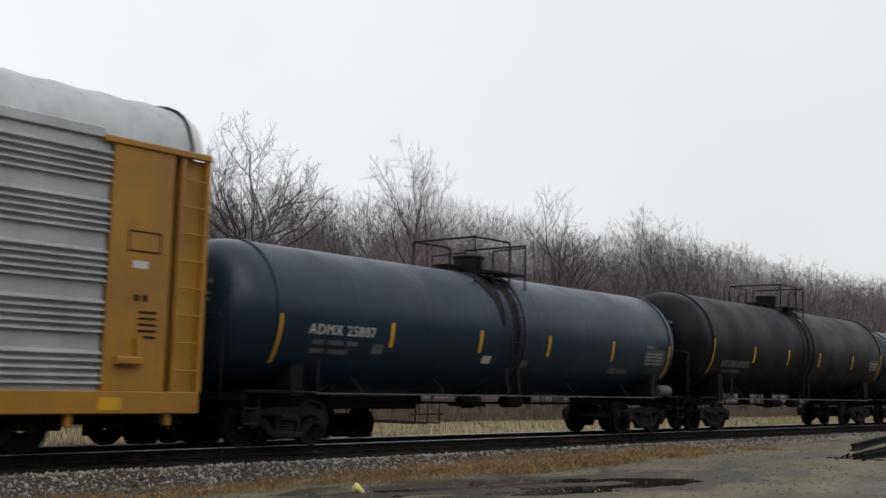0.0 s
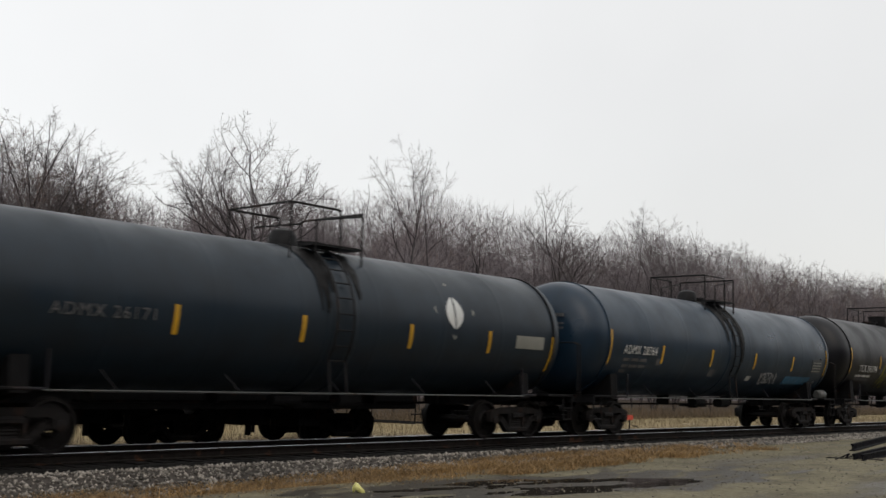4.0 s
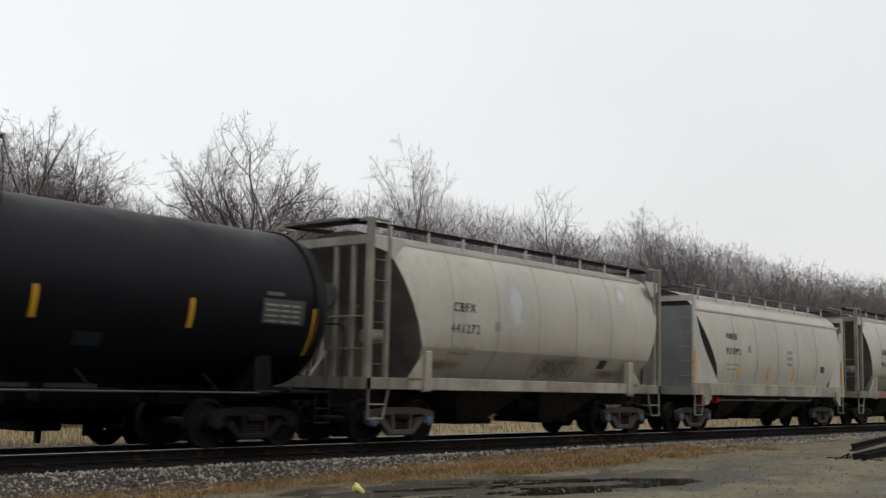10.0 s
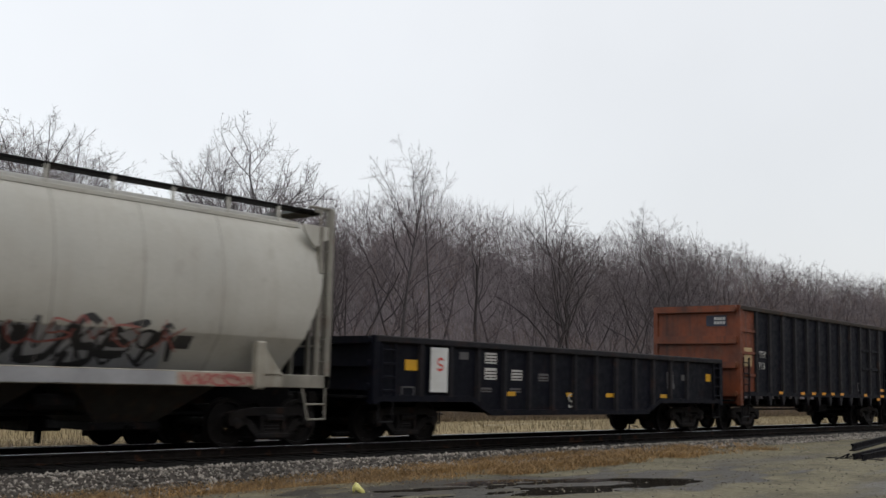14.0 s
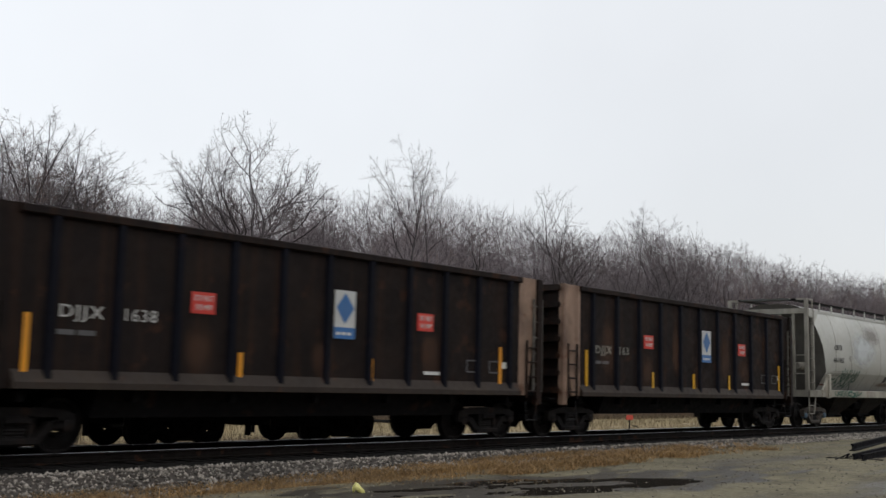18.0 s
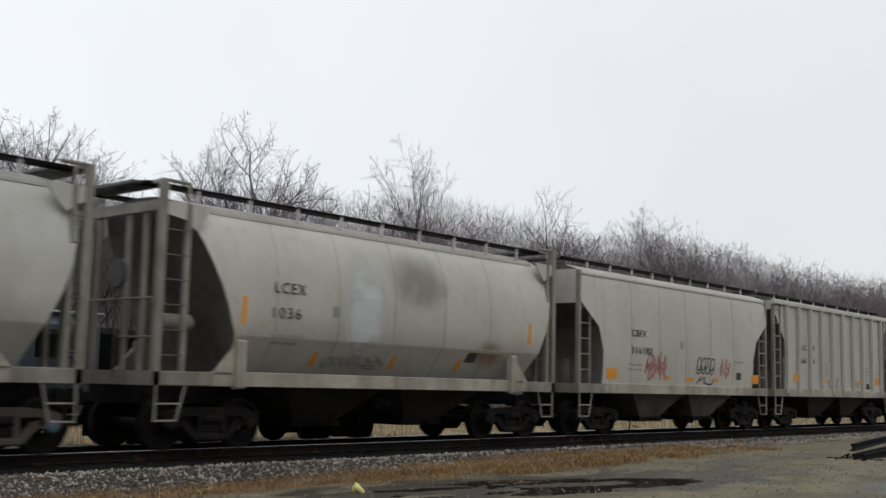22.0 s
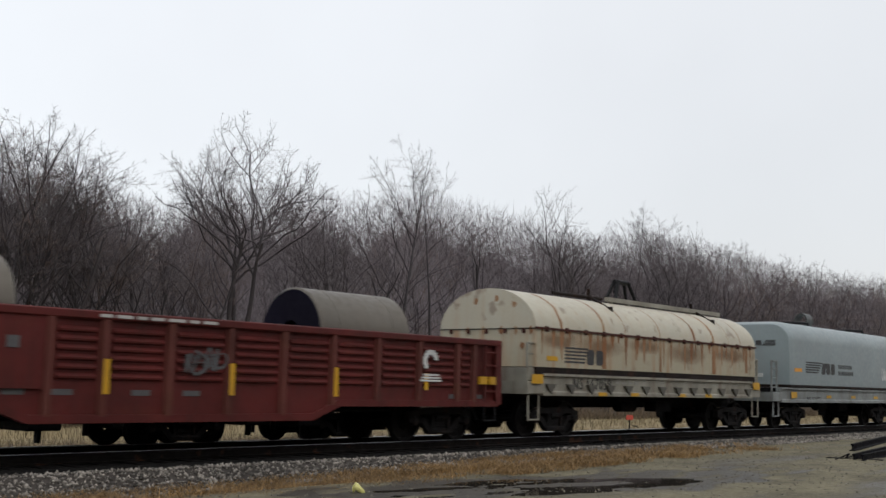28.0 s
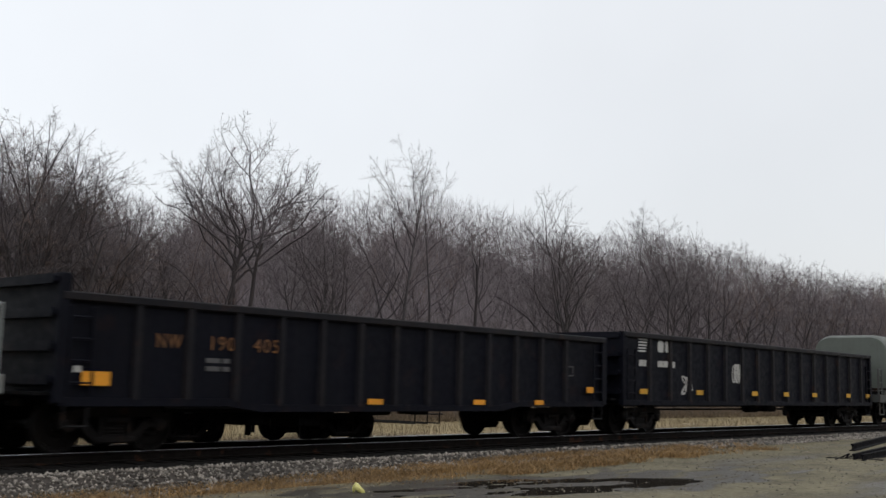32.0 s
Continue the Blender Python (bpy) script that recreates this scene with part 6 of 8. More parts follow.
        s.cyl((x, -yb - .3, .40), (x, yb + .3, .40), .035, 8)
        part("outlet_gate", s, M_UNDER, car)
    s = Solid().cyl((t0 - uc + 1.0, -.55, .62), (t1 - uc - 1.0, -.55, .62), .035, 6)
    s.cyl((tm - .2, -.85, .8), (tm + .5, -.85, .8), .14, 12)
    part("brake_rigging", s, M_UNDER, car)
    return car, uc, surf, off, half


def hopper_train():
    def common(car, uc, f, u, top, number, seed, h=.2):
        lettering(car, top, u - uc, 2.82, h, .76, f(2.9), M_BLACK)
        lettering(car, number, u - .06 - uc, 2.36, h, 1.0 if len(number) > 4 else .68, f(2.45), M_BLACK)
        bars(car, u - uc, 2.02, .05, (.35, .4), f, M_GREYTXT)
        bars(car, u + .05 - uc, 1.88, .05, (.25, .35), f, M_GREYTXT)
        bars(car, u + 1.5 - uc, 2.45, .22, (.2,), f, M_GREYTXT)

    def emblem(car, uc, f, u, z):
        panel(car, "data_decal", u - uc, u + .34 - uc, z, z + .22, f, M_BLACK, .006)
        bars(car, u + .05 - uc, z + .05, .12, (.09, .09), f, M_GREYTXT)
    car, uc, f, off, half = hopper("cream round-sided covered hopper with grimy ends", -14.45, -1.45, -13.98, -2.36, -12.45, -3.55, M_CREAM, "round", grey=True)
    common(car, uc, f, -11.4, "CBFX", "441272", 1)
    emblem(car, uc, f, -5.35, 1.72)
    panel(car, "soot_cloud", -8.6 - uc, -5.6 - uc, 1.38, 2.15, f, M_SOOT, .010, 8, "smudged dark overspray")
    sprayed(car, "SMXSO", -8.0 - uc, -6.3 - uc, 1.42, 1.9, f, M_GREYTXT, .05, .1, 3, "faded grey sprayed tag", .15)
    panel(car, "rust_cloud", -12.3 - uc, -10.6 - uc, 1.5, 1.8, f, M_RUSTY, .003)
    panel(car, "rust_cloud", -5.6 - uc, -3.9 - uc, 1.45, 1.75, f, M_RUSTY, .003)
    panel(car, "pale_wash", -9.6 - uc, -8.6 - uc, 2.2, 3.9, f, M_CHALK, .007, 10)
    panel(car, "pale_wash", -4.7 - uc, -4.0 - uc, 3.2, 4.1, f, M_CHALK, .007, 10)
    scrawl(car, "sprayed_tag", -7.9 - uc, -6.3 - uc, 1.12, 1.33, lambda z: -1.525, M_SPRAY_PINK, 4, 9, .04, "faint reddish tag along the sill")
    car, uc, f, off, half = hopper("long cream covered hopper with rust-tinged roof edge", -1.45, 11.95, -.43, 11.22, .45, 10.25, M_CREAM, "wide", bays=3, grey=True)
    common(car, uc, f, 1.62, "NAHX", "93392", 2)
    for u in (2.45, 4.6, 6.6):
        panel(car, "reflector", u - uc, u + .1 - uc, 1.6, 2.05, f, M_ORANGE, .006)
    for u in (-.43, 10.95):
        panel(car, "reflector", u - uc, u + .11 - uc, 1.5, 2.4, lambda z: -1.50, M_ORANGE, .012)
    for z in (2.5, 2.3, 2.1):
        bars(car, 6.1 - uc, z, .12, (.42,), f, M_GREYTXT)
    emblem(car, uc, f, 8.95, 1.95)
    for d, x in ((-1, -.43 - uc), (1, 11.22 - uc)):
        if d < 0:
            edge = ((0, 1.34), (0, 3.95)) + tuple((interp(WIDE_INSET, zz) - .34 * math.sin(math.pi * (3.7 - zz) / 2.36), zz) for zz in (3.7, 3.5, 3.2, 2.9, 2.6, 2.3, 2.0, 1.7, 1.5, 1.34))
        else:
            edge = ((0, 1.34), (0, 3.5)) + tuple((interp(WIDE_FAR, zz) - .03, zz) for zz in (3.4, 3.1, 2.8, 2.5, 2.2, 1.9, 1.6, 1.34))
        s = Solid().plate([(x - d * a, z) for a, z in edge][::d], -1.475, -1.445)
        part("side_extension", s, M_PALE, car)
    s = Solid().cyl((1.9 - uc, -1.1, .98), (9.0 - uc, -1.1, .98), .05, 10)
    part("vacuum_pipe", s, M_GALV, car, "pale galvanised unloading pipe")
    s = Solid().cyl((1.6 - uc, -1.1, .95), (1.9 - uc, -1.1, .98), .10, 12)
    s.box(.55 - uc, .85 - uc, -1.35, -1.05, .84, 1.05, .03)
    part("pipe_cap", s, M_RED, car, "red pipe cap")
    car, uc, f, off, half = hopper("cream round-sided covered hopper with red and silver graffiti", 11.95, 25.0, 12.68, 24.32, 14.3, 23.35, M_CREAM, "round")
    common(car, uc, f, 15.28, "CBFX", "441269", 3)
    panel(car, "sprayed_patch", 17.0 - uc, 20.75 - uc, 1.38, 1.98, f, M_SPRAY_SILVER, .005, label="silver sprayed letters' fill")
    panel(car, "sprayed_patch", 17.1 - uc, 20.8 - uc, 1.12, 1.34, lambda z: -1.525, M_SPRAY_SILVER, .005)
    sprayed(car, "SMUSEM", 16.9 - uc, 20.8 - uc, 1.38, 2.12, f, M_SPRAY_BLACK, .13, .1, 15, "black sprayed letters", .2)
    sprayed(car, "UOMXOS", 16.9 - uc, 20.7 - uc, 1.38, 2.05, f, M_SPRAY_BLACK, .05, -.1, 21, "", .14)
    sprayed(car, "OXUSMOX", 16.4 - uc, 20.9 - uc, 1.70, 2.15, f, M_SPRAY_RED, .035, .1, 16, "red sprayed outline", .25)
    scrawl(car, "sprayed_tag", 14.9 - uc, 17.0 - uc, 1.12, 1.33, lambda z: -1.526, M_SPRAY_RED, 17, 9, .035)
    scrawl(car, "sprayed_tag", 21.0 - uc, 22.4 - uc, 1.12, 1.33, lambda z: -1.526, M_SPRAY_RED, 18, 5, .035)
    panel(car, "sprayed_patch", 14.7 - uc, 17.1 - uc, 1.13, 1.33, lambda z: -1.522, M_SPRAY_PINK, .002)
    panel(car, "sprayed_patch", 20.85 - uc, 22.5 - uc, 1.13, 1.33, lambda z: -1.522, M_SPRAY_PINK, .002)
    emblem(car, uc, f, 20.85, 1.72)
    # second group
    car, uc, f, off, half = hopper("pale round-sided covered hopper with a dark green sprayed tag", 85.7, 98.6, 86.65, 98.0, 88.25, 96.95, M_PALE, "round", grey=True)
    common(car, uc, f, 89.0, "CBFX", "441403", 4)
    sprayed(car, "MMMM", 89.7 - uc, 91.6 - uc, 1.62, 2.2, f, M_SPRAY_GREEN, .07, .2, 25, "dark green sprayed spikes", .1)
    sprayed(car, "SAXNR", 89.0 - uc, 91.6 - uc, 1.40, 1.85, f, M_SPRAY_GREEN, .06, .1, 27, "", .26)
    panel(car, "soot_cloud", 91.9 - uc, 94.4 - uc, 3.05, 4.0, f, M_SOOT, .010, 10, "brown soot cloud under the roof edge")
    panel(car, "pale_wash", 90.4 - uc, 93.6 - uc, 2.1, 3.7, f, M_CHALK, .007, 10, "pale washed patch")
    panel(car, "rust_cloud", 93.7 - uc, 96.4 - uc, 1.5, 1.75, f, M_RUSTY, .003)
    scrawl(car, "sprayed_tag", 89.0 - uc, 91.6 - uc, 1.12, 1.34, lambda z: -1.525, M_SPRAY_GREEN, 26, 8, .045)
    panel(car, "rust_streak", 88.5 - uc, 89.3 - uc, 1.52, 1.58, f, M_ORANGE_END, .003)
    emblem(car, uc, f, 94.6, 1.72)
    car, uc, f, off, half = hopper("grimy cream round-sided covered hopper with amber reflectors", 98.6, 111.2, 99.28, 110.72, 100.85, 109.65, M_CREAM, "round")
    common(car, uc, f, 101.75, "LCEX", "1036", 5)
    panel(car, "pale_wash", 103.4 - uc, 104.9 - uc, 1.35, 4.0, f, M_CHALK, .007, 12, "pale washed band down the side")
    panel(car, "soot_cloud", 104.6 - uc, 106.9 - uc, 2.6, 4.1, f, M_SOOT, .010, 10, "brown soot streak under the roof hatch")
    panel(car, "rust_cloud", 107.6 - uc, 108.9 - uc, 1.5, 2.3, f, M_RUSTY, .003)
    for u, z in ((101.05, 2.2), (109.6, 2.2)):
        panel(car, "reflector", u - uc, u + .1 - uc, z, z + .5, f, M_ORANGE, .006)
    for u in (103.0, 105.2, 107.3):
        panel(car, "reflector", u - uc, u + .12 - uc, 1.5, 1.78, f, M_ORANGE, .006)
    scrawl(car, "sprayed_tag", 103.3 - uc, 105.0 - uc, 1.5, 1.75, f, M_GREYTXT, 28, 7, .04)
    emblem(car, uc, f, 107.5, 1.72)
    car, uc, f, off, half = hopper("cream slab-sided covered hopper with red and black tags", 111.2, 123.1, 111.75, 122.8, 113.3, 121.95, M_CREAM, "flat", bays=2)
    lettering(car, "CBFX", 114.24 - uc, 2.63, .19, .74, -1.535, M_BLACK)
    lettering(car, "316182", 114.2 - uc, 2.17, .19, 1.1, -1.535, M_BLACK)
    for z in (1.85, 1.72):
        bars(car, 114.1 - uc, z, .05, (.3, .35), f, M_GREYTXT)
    sprayed(car, "RSXA", 114.9 - uc, 116.1 - uc, 1.55, 2.2, f, M_SPRAY_RED, .06, .2, 33, "pinkish red sprayed tag", .35)
    sprayed(car, "AMNX", 115.0 - uc, 116.0 - uc, 1.6, 2.1, f, M_SPRAY_RED, .04, -.2, 38, "", .35)
    sprayed(car, "OOTO", 117.9 - uc, 119.0 - uc, 1.78, 2.25, f, M_SPRAY_BLACK, .05, .12, 34, "black sprayed bubble letters")
    sprayed(car, "UUUU", 117.9 - uc, 119.0 - uc, 1.68, 2.0, f, M_SPRAY_BLACK, .05, .12, 39)
    sprayed(car, "MU", 117.9 - uc, 118.9 - uc, 1.36, 1.62, f, M_SPRAY_BLACK, .045, .4, 35, "", .25)
    sprayed(car, "NAX", 119.35 - uc, 120.05 - uc, 1.6, 2.1, f, M_SPRAY_RED, .05, .1, 36, "", .35)
    for u, w, hh in ((113.05, .5, .26), (116.0, .35, .1), (117.3, .45, .1), (119.0, .35, .1), (121.6, .5, .26)):
        panel(car, "reflector", u - uc, u + w - uc, 1.5 if hh < .2 else 1.48, 1.5 + hh, f, M_ORANGE, .006)
    emblem(car, uc, f, 120.5, 1.58)
    bars(car, 116.9 - uc, 2.4, .2, (.2,), f, M_GREYTXT)
    bars(car, 120.3 - uc, 2.1, .05, (.3, .25), f, M_GREYTXT)
    car, uc, f, off, half = hopper("cream ribbed covered hopper with dark triangular ends", 123.1, 135.1, 123.35, 134.45, 125.1, 133.6, M_CREAM, "rib", bays=2)
    lettering(car, "LC", 125.74 - uc, 2.72, .19, .34, -1.45, M_BLACK)
    lettering(car, "EX", 126.47 - uc, 2.72, .19, .36, -1.45, M_BLACK)
    lettering(car, "66", 125.66 - uc, 2.25, .19, .38, -1.45, M_BLACK)
    lettering(car, "1", 126.52 - uc, 2.25, .19, .09, -1.45, M_BLACK)
    for u, w, hh in ((125.0, .38, .26), (127.6, .4, .09), (129.4, .4, .09), (131.0, .4, .09), (132.9, .4, .26)):
        panel(car, "reflector", u - uc, u + w - uc, 1.62, 1.62 + hh, lambda z: -1.445, M_ORANGE, .006)
    sprayed(car, "UMSX", 128.1 - uc, 128.95 - uc, 1.36, 1.78, lambda z: -1.445, M_SPRAY_PALE, .055, .1, 41, "faded blue-grey sprayed tag", .4)
    sprayed(car, "AN", 130.35 - uc, 131.0 - uc, 1.40, 1.75, lambda z: -1.445, M_SPRAY_PALE, .045, .1, 42, "faded blue-grey sprayed tag", .4)
    emblem(car, uc, lambda z: -1.445, 131.9, 1.42)
    for u in (127.5, 131.7):
        for z in (2.2, 2.08, 1.96):
            bars(car, u - uc, z, .04, (.2, .25), lambda z: -1.445, M_GREYTXT)


# ---------------------------------------------------------------- gondolas


def gondola(name, label, u0, u1, e0, e1, t0, t1, zt, zb, mat, ribs, belly=None, end_ribs=(), end_mat=None, top_mat=None, louvred=False, high_end=0.0, end_first=0.0, inset_end=0.0, rib_w=.11):
    """An open car: sheet sides with posts, top chord, floor and ribbed ends. belly: (from, to, bottom) of the deeper middle."""
    car, uc, h = start_car(name, label, "gondola car", u0, u1, t0, t1)
    a, b = e0 - uc, e1 - uc
    end_mat, top_mat = end_mat or mat, top_mat or mat
    a2, b2 = a + inset_end, b - inset_end
    if belly:
        m0, m1, mz = belly[0] - uc, belly[1] - uc, belly[2]
        low = [(a2, zb), (m0 - .7, zb), (m0, mz), (m1, mz), (m1 + .7, zb), (b2, zb)]
    else:
        low = [(a2, zb), (b2, zb)]

    def floor_z(x):
        return interp([(p, q) for p, q in low], x)
    for sg in (-1, 1):
        y = sg * 1.43
        s = Solid().plate((low + [(b2, zt - .06), (a2, zt - .06)])[::sg], y - .018, y + .018)
        sh = part("side_sheet", s, mat, car)
        s = Solid().box(a2 - .03, b2 + .03, sg * 1.46 - .08, sg * 1.46 + .08, zt - .14, zt, .02)
        part("top_chord", s, M_POST if top_mat is M_GON_BLACK else top_mat, car)
        s = Solid()
        for (xa, za), (xb, zb2) in zip(low, low[1:]):
            s.add([(xa, sg * 1.40, za), (xb, sg * 1.40, zb2), (xb, sg * 1.52, zb2), (xa, sg * 1.52, za), (xa, sg * 1.40, za + .13), (xb, sg * 1.40, zb2 + .13), (xb, sg * 1.52, zb2 + .13), (xa, sg * 1.52, za + .13)],
                  [(0, 1, 2, 3), (4, 7, 6, 5), (0, 4, 5, 1), (2, 6, 7, 3), (1, 5, 6, 2), (3, 7, 4, 0)])
        if inset_end:
            s = Solid().bar([(sg * 1.40, zb), (sg * 1.56, zb), (sg * 1.56, zb + .10), (sg * 1.44, zb + .30), (sg * 1.40, zb + .30)][::sg], a2, b2)
        part("bottom_chord", s, M_CHORD if inset_end else mat, car)
        for u in ribs:
            x = u - uc
            z0 = floor_z(x) + .1
            s = Solid().add([(x - rib_w / 2 - .03, sg * 1.44, z0), (x - rib_w / 2, sg * 1.53, z0), (x + rib_w / 2, sg * 1.53, z0), (x + rib_w / 2 + .03, sg * 1.44, z0),
                             (x - rib_w / 2 - .03, sg * 1.44, zt - .12), (x - rib_w / 2, sg * 1.53, zt - .12), (x + rib_w / 2, sg * 1.53, zt - .12), (x + rib_w / 2 + .03, sg * 1.44, zt - .12)],
                            [(0, 4, 5, 1), (1, 5, 6, 2), (2, 6, 7, 3), (0, 1, 2, 3), (4, 7, 6, 5)])
            # post colour paints the relief: lighter as if lit, darker on brown as shade
            part("side_post", s, {M_GON_BLACK: M_POST, M_GON_OXIDE: M_POST_RED, M_GON_RED: M_POST_RED, M_GON_BROWN: M_GON_BLACK}.get(mat, mat), car)
        if louvred:
            rs = sorted(ribs)
            for ua, ub in zip(rs[1:], rs[2:]):
                x0, x1 = ua - uc + .14, ub - uc - .14
                for i in range(6):
                    z = zb + .40 + .145 * i
                    s = Solid().bar([(sg * 1.43, z), (sg * 1.50, z + .03), (sg * 1.505, z + .06), (sg * 1.43, z + .125)][::sg], x0, x1)
                    part("side_bulge", s, mat, car)
    s = Solid().box(a + .05, b - .05, -1.42, 1.42, max(zb, .95), max(zb, .95) + .08)
    if belly:
        s.box(m0 + .1, m1 - .1, -1.35, 1.35, mz + .05, mz + .1)
    part("car_floor", s, M_UNDER, car)
    part("centre_sill", Solid().box(-h + .55, h - .55, -.25, .25, .72, 1.0), M_UNDER, car)
    part("brake_pipe", Solid().cyl((t0 - uc + 1.3, -.7, .66), (t1 - uc - 1.3, -.7, .66), .03, 6), M_UNDER, car)
    cross = Solid().box(-.05, .05, -1.35, 1.35, .82, .98).mesh("cross_bearer", M_UNDER)
    for i in range(7):
        part("cross_bearer", cross, None, car).location.x = a + (b - a) * (i + .5) / 7
    part("brake_cylinder", Solid().cyl((-.4, -.75, .72), (.35, -.75, .72), .17, 12), M_UNDER, car)
    part("valve_box", Solid().box(.8, 1.4, -1.0, -.6, .58, .85), M_UNDER, car)
    for d, x in ((-1, a), (1, b)):
        ze = zt + (high_end if d < 0 else 0)
        s = Solid().box(x - .03, x + .03, -1.44, 1.44, .85, ze - .02)
        ew = part("end_wall", s, (end_mat if end_mat is not M_TAN_END else mat) if d < 0 else mat, car)
        k = max(3, int((ze - 1.1) / .38))
        levels = [(1.08 + (ze - 1.25) * i / (k - 1), .15, .16) for i in range(k)]
        for z, tall, deep in (end_ribs if end_ribs and d < 0 else levels):
            s = Solid().box(min(x, x + d * deep), max(x, x + d * deep), -1.44, 1.44, z, z + tall, .04)
            part("end_rib", s, (end_mat if end_mat is not M_TAN_END else mat) if d < 0 else mat, car)
        for yy in (-1.46, 1.46):
            s = Solid().box(x - .09, x + .09, yy - .07, yy + .07, .80, ze, .015)
            part("corner_post", s, end_mat if d < 0 else mat, car)
        lad = ladder(car, (x - d * .12, -1.53), (x - d * .52, -1.53), .95, min(zt - .15, 2.3), 4, mat)
        s = Solid().tube([(x - d * .1, -1.5, .9), (x - d * .1, -1.5, .45), (x - d * .5, -1.5, .45), (x - d * .5, -1.5, .9)], .018, 6)
        part("sill_step", s, M_BLACK_STEEL, car)
        s = Solid().box(x + d * .02, x + d * .32, -1.3, 1.3, .92, .97) if d > 0 else Solid().box(x - .32, x - .02, -1.3, 1.3, .92, .97)
        part("end_platform", s, M_UNDER, car)
        if inset_end:
            for yy in (-1.44, 1.44):
                q = [(x, zt), (x - d * inset_end, zt), (x - d * inset_end, zb), (x - d * inset_end * .55, zb), (x - d * .05, zt - 1.0)]
                s = Solid().plate(q[::d], yy - .02, yy + .02)
                part("end_wing", s, M_TAN_END if (d > 0) != (end_mat is M_TAN_END) else mat, car, "flaking tan end panel" if (d > 0) != (end_mat is M_TAN_END) else "")
    if end_first:
        s = Solid().plate([(a + .05, zb + .1), (a + end_first, zb + .1), (a + end_first, zt - .14), (a + .05, zt - .14)], -1.452, -1.448)
        part("painted_bay", s, end_mat, car, "rusted orange end panel")
    return car, uc


def steel_coil(u, r, length, zc):
    s = Solid()
    s.spin([(-length / 2 + .03, r - .03), (-length / 2, r - .04), (-length / 2 + .04, r), (length / 2 - .04, r), (length / 2, r - .04), (length / 2 - .03, r - .03)], 40, "x")
    ob = thing("steel_coil", "big wrapped steel coil with dark end faces lying in the gondola", "steel coil", pose(u, LINE, zc), group="coils in the gondolas")
    part("coil_wrap", s, M_COIL, ob, smooth=True)
    for d in (-1, 1):
        e = Solid().spin([(d * (length / 2 - .02), .26), (d * (length / 2 - .015), .3), (d * (length / 2 - .03), r - .02)], 40, "x")
        e.spin([(d * (length / 2 - .5), .26), (d * (length / 2 - .02), .26)], 24, "x")
        e.spin([(d * (length / 2 + .008), .26), (d * (length / 2 + .008), r - .05), (d * (length / 2 - .03), r - .012)][::d], 40, "x")
        part("coil_end", e, M_COIL_END, ob, "dark protective end wrap", True)
    b = Solid()
    for x in (-length * .3, length * .3):
        b.spin([(x - .012, r + .001), (x - .010, r + .005), (x + .010, r + .005), (x + .012, r + .001)], 40, "x")
    part("steel_strap", b, M_COIL, ob, smooth=True)
    TRAIN.append((ob, u, []))


def coil_cradle(u, zc, r):
    ob = thing("timber_cradle", "dark timber bearers under the steel coil", "cradle", pose(u, LINE, 0), group="cradles in the gondolas")
    for d in (-1, 1):
        s = Solid().plate([(-1.1, 1.03), (1.1, 1.03), (1.1, 1.25), (-1.1, 1.25)], -.15, .15)
        part("bearer", s, M_TIE, ob).location.y = d * .55
    TRAIN.append((ob, u, []))


def letter_shapes(car, u, z, w, h, y, mat, n, pitch, name="letter_shape"):
    """A company name as a row of plain blocks with cut corners."""
    k = .18 * w
    for i in range(n):
        x = u + pitch * i
        s = Solid().plate([(x + k, z), (x + w - k, z), (x + w, z + k), (x + w, z + h - k), (x + w - k, z + h), (x + k, z + h), (x, z + h - k), (x, z + k)], y - .006, y)
        part(name, s, mat, car)


